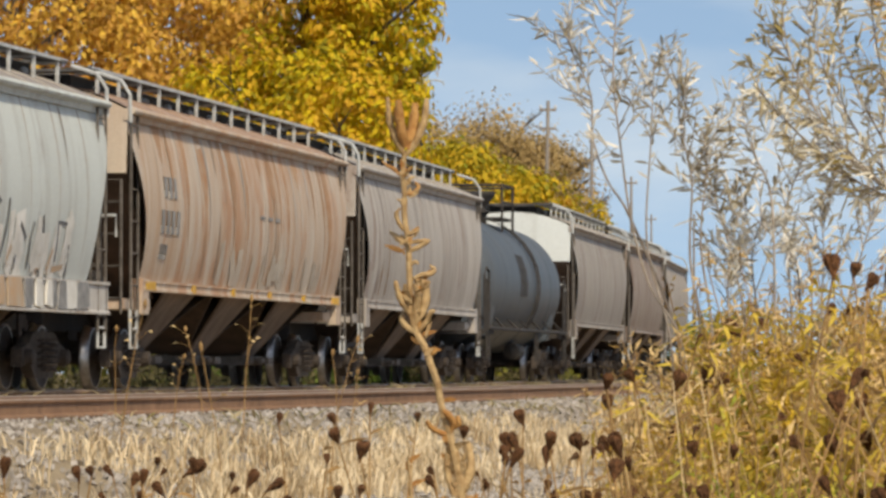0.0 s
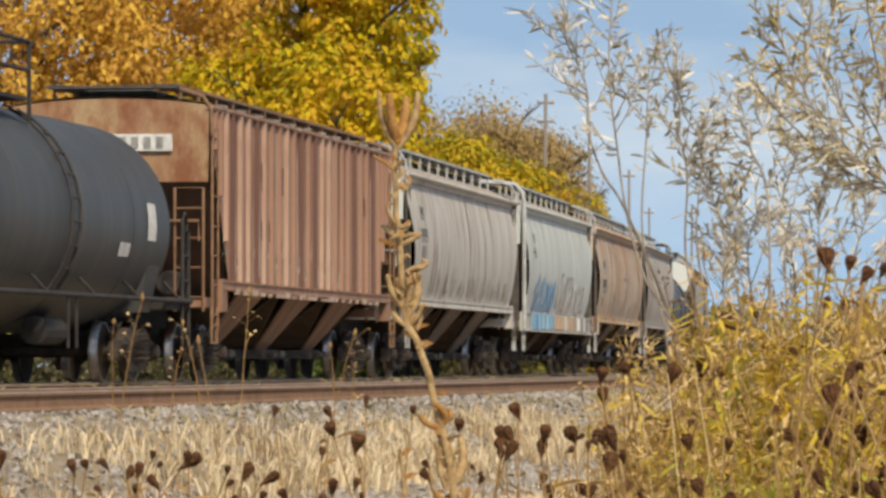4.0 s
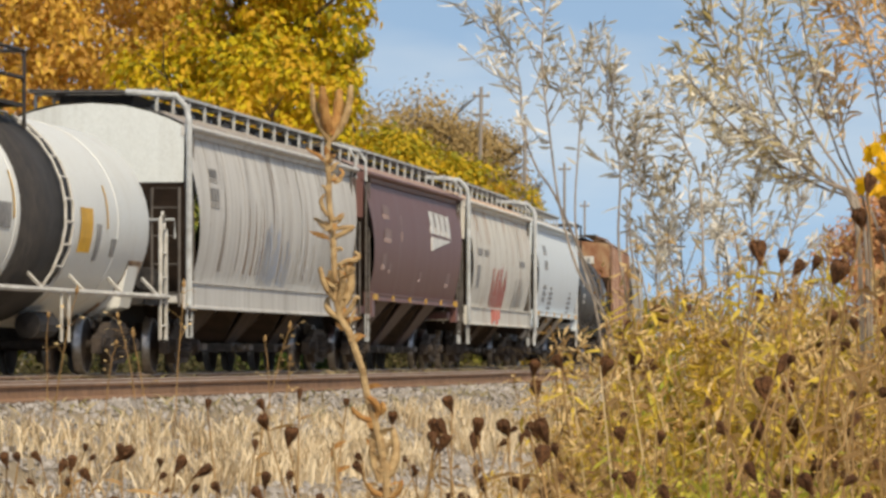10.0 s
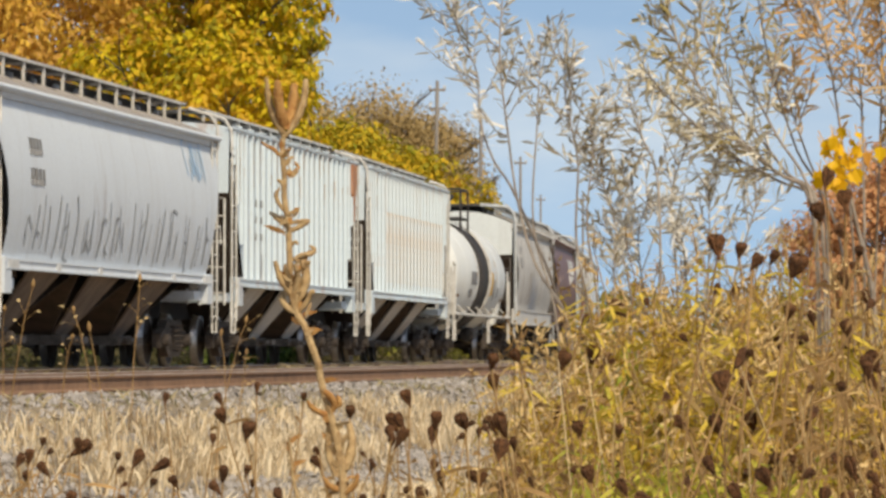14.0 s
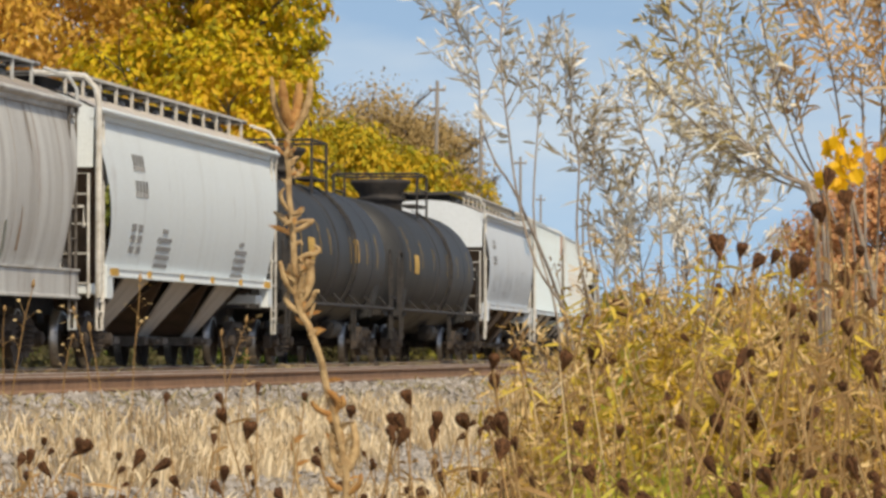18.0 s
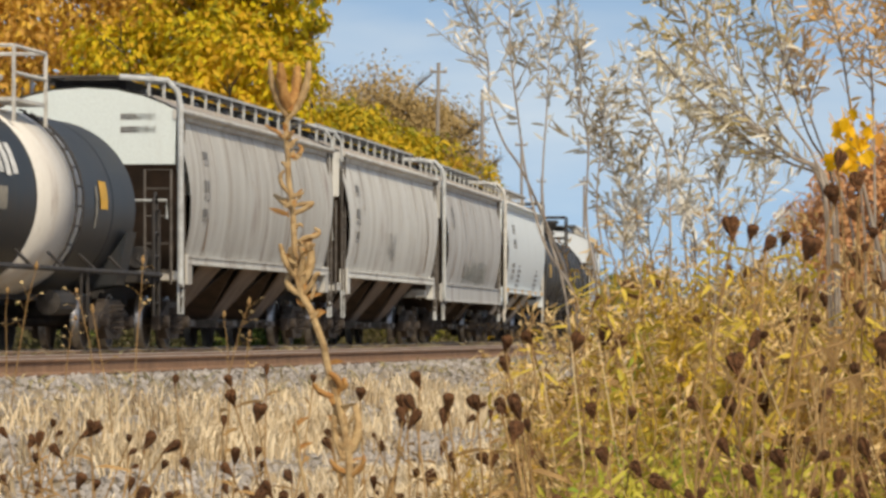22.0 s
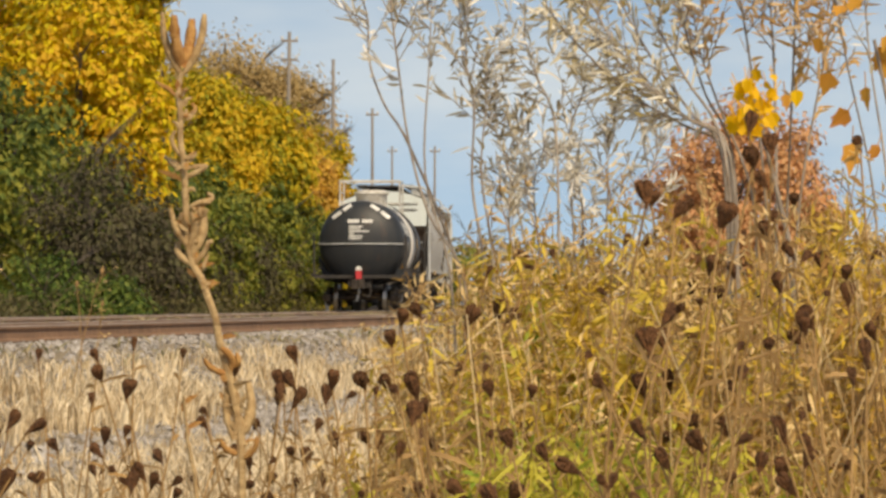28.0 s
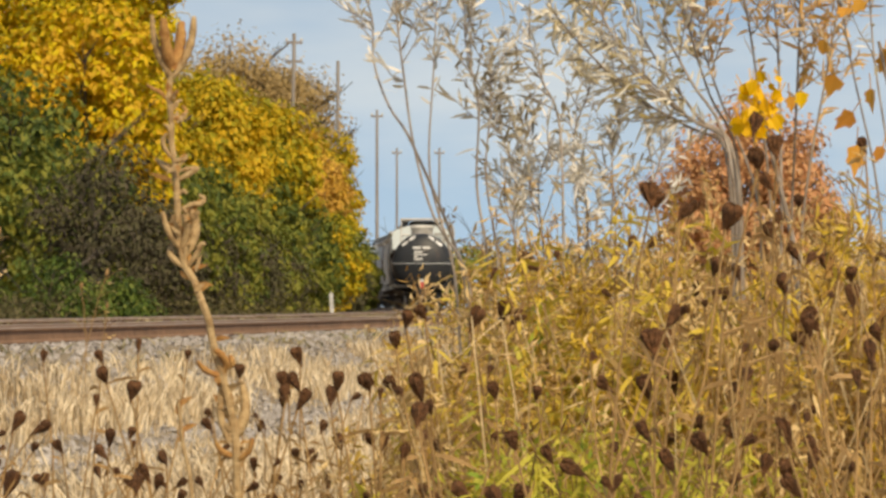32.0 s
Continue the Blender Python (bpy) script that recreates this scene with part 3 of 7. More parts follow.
def hopper_car(length, body, label, ribbed=False, heavy=False, pipe=False, end_mat=None, roof_mat=None, sill_mat=None, rail_mat=None, bay_mat=None, sill_marks=None, seams=True):
    """A covered hopper car; length is its share of the train, coupler to coupler."""
    car = tagged(new("covered_hopper_car"), label, "hopper car", "cars of the freight train")
    half = length / 2 - 0.6
    # bays behind a heavy sill take the colour that has shade in it
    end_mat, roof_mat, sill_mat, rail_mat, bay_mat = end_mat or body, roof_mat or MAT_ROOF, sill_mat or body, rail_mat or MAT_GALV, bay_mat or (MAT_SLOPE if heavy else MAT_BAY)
    lad_mat = rail_mat if rail_mat != MAT_GALV else MAT_GATE
    tag = "%.1f%s" % (length, "r" if ribbed else "c")
    n_y, n_z = 60, 16
    eave = FLAT_EAVE if ribbed else EAVE

    def side(sx):
        s = Shape()
        vs = []
        for j in range(n_z + 1):
            z = SILL + (eave - SILL) * j / n_z
            e = half - recess(z, ribbed)
            for i in range(n_y + 1):
                y = -e + 2 * e * i / n_y
                x = side_x(z, ribbed) + (0 if ribbed else 0.010 * (abs(math.sin(math.pi * 11 * y / (2 * half))) ** 0.5 - 0.6))
                vs.append((sx * x, y, z))
        w = n_y + 1
        s.add(vs, [(j * w + i, j * w + i + 1, (j + 1) * w + i + 1, (j + 1) * w + i) for j in range(n_z) for i in range(n_y)])
        return s

    for sx, nm in ((1, "p"), (-1, "m")):
        part("side_sheet", shared("side_sheet|%s%s" % (tag, nm), lambda: side(sx), smooth=True), body, car, "weathered steel side sheet")
    if seams and not ribbed:
        strip = shared("weld_seam", lambda: Shape().add([(side_x(SILL + 2.17 * j / 10) + 0.002 + 0.006 * m, w, SILL + 0.01 + 2.17 * j / 10) for j in range(11) for w, m in ((-0.022, 0), (0.0, 1), (0.022, 0))], [(3 * j + m, 3 * j + m + 1, 3 * j + m + 4, 3 * j + m + 3) for j in range(10) for m in (0, 1)]))
        for i in range(1, 11):
            part("weld_seam", strip, MAT_SEAM, car, "grimy vertical weld seam").matrix_basis = pose(0, -half + 2 * half * i / 11, 0)
    if ribbed:
        rib = shared("rib", lambda: Shape().prism([(1.41, -0.075), (1.475, -0.05), (1.475, 0.05), (1.41, 0.075)], "z", SILL + 0.02, FLAT_EAVE - 0.02))
        n = int(2 * (half - 1.65) / 0.62)
        for i in range(n + 1):
            y = -(half - 1.68) + 2 * (half - 1.68) * i / n
            part("rib", rib, body, car).matrix_basis = pose(0, y, 0)
            part("rib", rib, body, car).matrix_basis = pose(0, y, 0, 0, 0, 180)
        for s in (-1, 1):
            for o in (0.45, 0.85, 1.25):
                zb = 3.78 - (o - 0.16) / 1.5 * 2.42
                part("rib", shared("short_rib|%.2f" % o, lambda: Shape().prism([(1.41, -0.075), (1.475, -0.05), (1.475, 0.05), (1.41, 0.075)], "z", zb, FLAT_EAVE - 0.02)), body, car).matrix_basis = pose(0, s * (half - o), 0)
    # sheets that close the ends and the hopper slopes
    zt, zr = 2.84, [(x, roof_z(x, ribbed)) for x in (-1.42, -1.2, -0.9, -0.5, 0, 0.5, 0.9, 1.2, 1.42)]
    for s in (-1, 1):
        a, b = s * (half - 0.08), s * (half - 0.14)
        part("end_sheet", Shape().prism([(-1.40, zt), (1.40, zt)] + zr[::-1], "y", a, b), end_mat, car, "plain end bulkhead sheet")
        # the end slope's underside shade is part of this grimy sheet's colour
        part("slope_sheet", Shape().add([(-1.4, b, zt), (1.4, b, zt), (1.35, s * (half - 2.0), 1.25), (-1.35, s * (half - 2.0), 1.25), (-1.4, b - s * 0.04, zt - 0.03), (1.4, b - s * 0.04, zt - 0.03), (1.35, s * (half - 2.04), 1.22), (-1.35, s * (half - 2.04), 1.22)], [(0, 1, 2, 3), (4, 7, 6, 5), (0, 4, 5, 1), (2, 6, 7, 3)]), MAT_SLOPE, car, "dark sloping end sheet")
        part("end_platform", Shape().box(-1.38, 1.38, s * (half - 1.7), s * half, 1.06, 1.2), sill_mat, car)
        add_ladder("end_ladder", car, (0.95, a + s * 0.10), (1.36, a + s * 0.10), 1.0, 2.75, lad_mat)
        add_ladder("side_ladder", car, (1.46, s * (half - 0.12)), (1.46, s * (half - 0.55)), 0.75, EAVE + 0.05, lad_mat, 0.42, 0.014)
        part("sill_step", Shape().tube([(1.45, s * (half - 0.1), 1.05), (1.45, s * (half - 0.12), 0.55), (1.45, s * (half - 0.5), 0.55), (1.45, s * (half - 0.52), 1.05)], 0.022, 4).tube([(1.45, s * (half - 0.11), 0.8), (1.45, s * (half - 0.51), 0.8)], 0.018, 4), rail_mat, car)
        part("hand_rail", Shape().tube([(-1.3, a + s * 0.12, 2.0), (-1.3, a + s * 0.14, 2.28), (1.3, a + s * 0.14, 2.28), (1.3, a + s * 0.12, 2.0)], 0.02, 5), rail_mat, car)
        if s < 0:
            part("brake_wheel", Shape().lathe([(-0.03, 0.30), (0.0, 0.33), (0.03, 0.30), (0.0, 0.27), (-0.03, 0.30)], "y", (-0.6, a - 0.25, 2.35), 14).tube([(-0.88, a - 0.25, 2.35), (-0.32, a - 0.25, 2.35)], 0.02, 4).tube([(-0.6, a, 2.35), (-0.6, a - 0.26, 2.35)], 0.03, 5), MAT_DARK, car)
            part("brake_cylinder", Shape().lathe([(0, 0), (0.0, 0.17), (0.55, 0.17), (0.62, 0.1), (0.9, 0.05)], "y", (0.75, a + 0.35, 1.42), 12), MAT_DARK, car)
        if not (pipe and s < 0):
            part("roof_grab", Shape().tube([(1.47, s * (half - 0.06), 3.5), (1.46, s * (half - 0.06), 3.86), (1.34, s * (half - 0.08), 4.05), (1.0, s * (half - 0.1), 4.16)], 0.026, 6), rail_mat, car)
        else:
            part("end_pipe", Shape().tube([(1.50, s * (half - 0.02), 1.0), (1.50, s * (half - 0.02), 3.72), (1.46, s * (half - 0.02), 3.94), (1.30, s * (half - 0.02), 4.12), (0.55, s * (half - 0.02), 4.18)], 0.048, 8), rail_mat, car, "thick pale end pipe")
    # sills
    for sx in (-1, 1):
        z0, z1 = (0.97, SILL + 0.02) if heavy else (SILL - 0.05, SILL + 0.09)
        e = half - (0.0 if heavy else 0.75)
        part("side_sill", Shape().prism([(sx * 1.40, z0), (sx * 1.50, z0), (sx * 1.50, z0 + 0.03), (sx * (1.47 if heavy else 1.485), z0 + 0.045), (sx * (1.47 if heavy else 1.485), z1 - 0.045), (sx * 1.50, z1 - 0.03), (sx * 1.50, z1), (sx * 1.40, z1)], "y", -e, e), sill_mat, car, "side sill beam")
        for s in (-1, 1):
            if not heavy:
                part("jacking_pad", Shape().box(sx * 1.34, sx * 1.49, s * (half - 1.1), s * (half - 0.68), 1.0, 1.47), sill_mat, car)
        lip = [(1.37, -0.02), (1.43, -0.02), (1.44, 0.05), (1.52, 0.07), (1.535, 0.10), (1.52, 0.13), (1.46, 0.155), (1.37, 0.12)] if not ribbed else [(1.37, -0.03), (1.47, -0.03), (1.485, 0.0), (1.47, 0.03), (1.37, 0.02)]
        part("side_plate", Shape().prism([(sx * x, eave + z) for x, z in lip], "y", -half + 0.06, half - 0.06), body, car, "rolled eave beam")
    # roof
    xs = [-1.46, -1.3, -1.05, -0.8, -0.5, 0, 0.5, 0.8, 1.05, 1.3, 1.46]
    ys = [-half + 0.06 + (2 * half - 0.12) * i / 24 for i in range(25)]
    rf = Shape().add([(x, y, roof_z(x, ribbed) + 0.03) for y in ys for x in xs] + [(x, y, roof_z(x, ribbed)) for y in (ys[0], ys[-1]) for x in xs],
                     [(i * 11 + j, i * 11 + j + 1, (i + 1) * 11 + j + 1, (i + 1) * 11 + j) for i in range(24) for j in range(10)])
    part("roof", rf, roof_mat, car, "grimy curved roof")
    seam = shared("roof_seam|" + tag[-1], lambda: Shape().add([(x, y, roof_z(x, ribbed) + 0.032 + dz) for x in (0.6, 0.8, 1.05, 1.3, 1.44) for y, dz in ((-0.03, 0), (-0.02, 0.025), (0.02, 0.025), (0.03, 0))], [(4 * i + j, 4 * i + j + 1, 4 * i + j + 5, 4 * i + j + 4) for i in range(4) for j in range(3)]))
    for i in range(1, 12):
        part("roof_seam", seam, roof_mat, car).matrix_basis = pose(0, -half + 2 * half * i / 12, 0)
    part("hatch_trough", Shape().box(-0.56, 0.56, -half + 0.5, half - 0.5, 3.90, 4.16), MAT_DARK, car, "dark hatch coaming")
    hatch = shared("hatch_cover", lambda: Shape().prism([(-0.50, 4.16), (0.50, 4.16), (0.44, 4.20), (-0.44, 4.20)], "y", -0.55, 0.55))
    lug = shared("hatch_latch", lambda: Shape().lathe([(-0.06, 0), (-0.05, 0.05), (0.05, 0.05), (0.06, 0)], "y", (0.66, 0, 4.03), 8))
    for i in range(10):
        y = -half + 1.4 + (2 * half - 2.8) * i / 9
        part("hatch_cover", hatch, MAT_GRATE, car).matrix_basis = pose(0, y, 0)
        part("hatch_latch", lug, MAT_GALV, car).matrix_basis = pose(0, y + 0.2, 0)
    post = shared("walkway_post", lambda: Shape().box(0.90, 0.94, -0.028, 0.028, 3.86, 4.20).box(0.62, 0.90, -0.02, 0.02, 4.15, 4.19))
    for sx in (-1, 1):
        part("running_board", Shape().box(sx * 0.58, sx * 0.94, -half + 0.1, half - 0.1, 4.20, 4.23), MAT_GRATE, car, "steel grating roof walkway")
        part("walkway_edge", Shape().box(sx * 0.94, sx * 0.955, -half + 0.1, half - 0.1, 4.195, 4.238), rail_mat, car)
        for i in range(13):
            part("walkway_post", post, rail_mat, car).matrix_basis = pose(0, -half + 0.5 + (2 * half - 1.0) * i / 12, 0, 0, 0, 0 if sx > 0 else 180)
    for s in (-1, 1):
        part("cross_walkway", Shape().box(-0.96, 0.96, s * (half - 0.1), s * (half - 0.5), 4.18, 4.215), MAT_GRATE, car)
    # discharge bays
    span = (2 * half - 4.0) / 3
    top_y, foot_y = span * 0.26, 0.42
    bay = shared("hopper_bay|%.1f" % length, lambda: Shape().add(
        [(q * x, y, z) for q in (-1, 1) for x, y, z in ((1.37, -top_y, 1.42), (1.37, top_y, 1.42), (0.6, foot_y, 0.46), (0.6, -foot_y, 0.46), (1.33, -top_y, 1.42), (1.33, top_y, 1.42), (0.56, foot_y, 0.46), (0.56, -foot_y, 0.46))],
        [tuple(o + k for k in f) for o in (0, 8) for f in ((0, 1, 2, 3), (7, 6, 5, 4), (0, 3, 7, 4), (1, 5, 6, 2), (3, 2, 6, 7))] + [(2, 3, 11, 10)]))
    slopes = shared("bay_slope|%.1f" % length, lambda: Shape().add(
        [(x, q * y, z) for q in (-1, 1) for x, y, z in ((-1.35, span * 0.5, 1.40), (1.35, span * 0.5, 1.40), (0.57, foot_y, 0.5), (-0.57, foot_y, 0.5), (-1.35, span * 0.5 - 0.06, 1.40), (1.35, span * 0.5 - 0.06, 1.40), (0.57, foot_y - 0.06, 0.5), (-0.57, foot_y - 0.06, 0.5))],
        [tuple(o + k for k in f) for o in (0, 8) for f in ((0, 1, 2, 3), (7, 6, 5, 4), (0, 3, 7, 4), (1, 5, 6, 2), (3, 2, 6, 7))] + [(2, 3, 11, 10)]))
    gate = shared("outlet_gate", lambda: Shape().box(-0.75, 0.75, -0.55, 0.55, 0.34, 0.48).box(0.75, 0.98, -0.2, 0.2, 0.36, 0.46).tube([(0.9, -0.5, 0.41), (0.9, 0.5, 0.41)], 0.035, 6))
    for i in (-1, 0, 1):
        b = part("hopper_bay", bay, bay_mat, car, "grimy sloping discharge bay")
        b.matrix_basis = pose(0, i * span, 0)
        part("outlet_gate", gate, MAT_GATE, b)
        # shade-darkened grime here, while the bay's side sheets keep the lighter one
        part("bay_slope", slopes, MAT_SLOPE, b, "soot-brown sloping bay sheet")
    if sill_marks and not heavy:
        for i in range(6):
            y = -half + 1.2 + (2 * half - 2.4) * i / 5
            part("reflector", Shape().box(1.48, 1.502, y - (0.3 if i in (0, 5) else 0.12), y + (0.3 if i in (0, 5) else 0.12), SILL - 0.035, SILL + 0.075), sill_marks, car)
    add_ends(car, half)
    for s in (-1, 1):
        add_truck(car, s * (half - 1.75))
    return car, half


def tank_car(length, body, label, radius=1.44, cz=2.10, rail_mat=None, platform=None, dome_y=0.0, straps=(), flared=True):
    car = tagged(new("tank_car"), label, "tank car", "cars of the freight train")
    half = length / 2 - 0.6
    rail_mat, platform = rail_mat or MAT_DARK, platform or MAT_DARK
    tl = half - 0.75
    prof = [(-tl, 0.0)] + [(-tl + 0.62 * (1 - math.cos(a)), radius * math.sin(a)) for a in [0.18, 0.4, 0.7, 1.0, 1.3, math.pi / 2]]
    prof = prof + [(-a, r) for a, r in prof[::-1]]
    part("tank", Shape().lathe(prof, "y", (0, 0, cz), 48), body, car, "weathered cylindrical tank shell", True)
    for y, w, mat in straps:
        part("painted_band", Shape().lathe([(y - w, radius - 0.01), (y - w, radius + 0.012), (y + w, radius + 0.012), (y + w, radius - 0.01)], "y", (0, 0, cz), 48), mat, car, "contrasting painted band round the tank", True)
    for k in (-0.62, -0.2, 0.22, 0.63):
        part("shell_seam", Shape().lathe([(k * tl - 0.03, radius - 0.005), (k * tl - 0.02, radius + 0.008), (k * tl + 0.02, radius + 0.008), (k * tl + 0.03, radius - 0.005)], "y", (0, 0, cz), 48), body, car, "", True)
    for s in (-1, 1):
        part("saddle", Shape().prism([(-1.2, 0.95), (1.2, 0.95), (1.38, cz - 0.35), (1.1, cz - 0.75), (0.5, cz - radius + 0.06), (-0.5, cz - radius + 0.06), (-1.1, cz - 0.75), (-1.38, cz - 0.35)], "y", s * (half - 2.3), s * (half - 1.6)), body, car)
        part("end_platform", Shape().box(-1.4, 1.4, s * (half - 1.5), s * half, 1.0, 1.1), MAT_DARK, car)
        add_ladder("corner_ladder", car, (1.42, s * (half - 0.1)), (1.42, s * (half - 0.5)), 0.5, 2.1, rail_mat, 0.35, 0.019)
        part("end_hand_rail", Shape().tube([(1.42, s * (half - 0.5), 1.1), (1.42, s * (half - 0.5), 2.25), (1.40, s * (half - 0.25), 2.34), (1.38, s * (half - 0.05), 2.2), (1.38, s * (half - 0.05), 1.1)], 0.028, 6), rail_mat, car)
        part("end_hand_rail", Shape().tube([(-1.42, s * (half - 0.5), 1.1), (-1.42, s * (half - 0.5), 2.25), (-1.40, s * (half - 0.25), 2.34), (-1.38, s * (half - 0.05), 2.2), (-1.38, s * (half - 0.05), 1.1)], 0.028, 6), rail_mat, car)
    for sx in (-1, 1):
        part("side_rail", Shape().tube([(sx * 1.45, -half + 0.1, 1.12), (sx * 1.45, half - 0.1, 1.12)], 0.04, 6), rail_mat, car, "straight handrail along the tank")
        for i in range(7):
            y = -tl + 2 * tl * i / 6
            part("rail_bracket", Shape().tube([(sx * 1.45, y, 1.12), (sx * 1.2, y, cz - 0.72)], 0.025, 4), rail_mat, car)
    part("underframe", Shape().box(-0.35, 0.35, -half + 0.1, half - 0.1, 0.72, 1.0), MAT_DARK, car)
    part("bottom_valve", Shape().lathe([(0.25, 0.0), (0.25, 0.2), (0.55, 0.2), (0.75, 0.3)], "z", (0, 0, 0), 12), MAT_DARK, car)
    part("air_reservoir", Shape().lathe([(-0.6, 0.0), (-0.55, 0.18), (0.55, 0.18), (0.6, 0.0)], "y", (0.85, 2.2, 0.68), 12), MAT_DARK, car)
    top = cz + radius
    cap = [(-0.1, 0.50), (0.30, 0.50), (0.32, 0.56), (0.38, 0.56), (0.40, 0.46), (0.45, 0.44), (0.46, 0.0)]
    part("manway", Shape().lathe(cap if not flared else [(-0.1, 0.50), (0.12, 0.50), (0.14, 0.56), (0.20, 0.56), (0.22, 0.48), (0.30, 0.50), (0.52, 0.68), (0.60, 0.70), (0.62, 0.64), (0.63, 0.0)], "z", (0, dome_y, top), 18), platform, car, "round manway housing on the tank top", True)
    fr = part("top_platform", Shape().box(0.55, 0.95, dome_y - 1.0, dome_y + 1.0, top - 0.02, top + 0.03), platform, car, "grated platform beside the manway")
    part("top_platform", Shape().box(-0.95, -0.55, dome_y - 1.0, dome_y + 1.0, top - 0.02, top + 0.03), platform, car, "grated platform beside the manway")
    for x in (-0.95, 0.95):
        for dy in (-1.0, 1.0):
            part("rail_post", Shape().tube([(x, dome_y + dy, top - 0.3), (x, dome_y + dy, top + 0.72)], 0.03, 5), platform, fr)
        for z in (0.36, 0.72):
            part("guard_rail", Shape().tube([(x, dome_y - 1.0, top + z), (x, dome_y + 1.0, top + z)], 0.028, 5), platform, fr)
    for dy in (-1.0, 1.0):
        part("guard_rail", Shape().tube([(-0.95, dome_y + dy, top + 0.72), (0.95, dome_y + dy, top + 0.72)], 0.028, 5), platform, fr)
    # ladder that follows the shell up to the platform
    lad = Shape()
    for dy in (-0.22, 0.22):
        lad.tube([((radius + 0.07) * math.cos(a), dome_y + 1.25 + dy, cz + (radius + 0.07) * math.sin(a)) for a in [-0.7 + 0.2 * i for i in range(10)]] , 0.022, 5)
        lad.tube([(1.45, dome_y + 1.25 + dy, 0.45), (1.45, dome_y + 1.25 + dy, 1.12)], 0.022, 5)
    for i in range(10):
        a = -0.65 + 0.2 * i
        lad.tube([((radius + 0.07) * math.cos(a), dome_y + 1.03, cz + (radius + 0.07) * math.sin(a)), ((radius + 0.07) * math.cos(a), dome_y + 1.47, cz + (radius + 0.07) * math.sin(a))], 0.016, 4)
    part("shell_ladder", lad, rail_mat, car)
    add_ends(car, half)
    for s in (-1, 1):
        add_truck(car, s * (half - 1.75))
    return car, half


def tank_marks(car, rows, material, radius=1.44, cz=2.10, name="lettering_bar"):
    """Bars lettered on the shell: (y, angle above the middle in degrees, length, height)."""
    for y, deg, w, h in rows:
        s = Shape()
        vs = []
        n = 3
        for i in range(n + 1):
            a = radians(deg) + (i / n - 0.5) * h / radius
            for r in (radius + 0.011, radius - 0.02):
                for yy in (y - w / 2, y + w / 2):
                    vs.append((r * math.cos(a), yy, cz + r * math.sin(a)))
        s.add(vs, [(4 * i, 4 * i + 1, 4 * i + 5, 4 * i + 4) for i in range(n)] + [(0, 2, 3, 1), (4 * n, 4 * n + 1, 4 * n + 3, 4 * n + 2)])
        part(name, s, material, car)


# ---- the train, front to back; each entry is where the car's ends lie on the line at 16 s ----
ENDS = [396.0, 379.0, 362.0, 345.0, 328.3, 311.6, 293.9, 277.0, 259.4, 241.6, 223.8, 206.75, 190.5, 174.2, 156.3, 139.0, 122.2, 105.6, 88.0, 69.3, 52.9, 35.8, 19.4, 1.8, -15.8, -30.8]
# travelled metres, second by second
RUN = [(0, -233.3), (2, -204.7), (4, -175.6), (6, -146.2), (8, -116.7), (10, -87.3), (12, -58.2), (14, -28.9), (16, 0.5), (18, 29.8), (20, 58.7), (22, 87.5), (23, 102.2),
       (24, 114.6), (25, 129.0), (26, 144.2), (27, 159.6), (28, 176.3), (29, 194.0), (30, 211.5), (31, 227.0), (32, 241.0)]
TRAIN = []


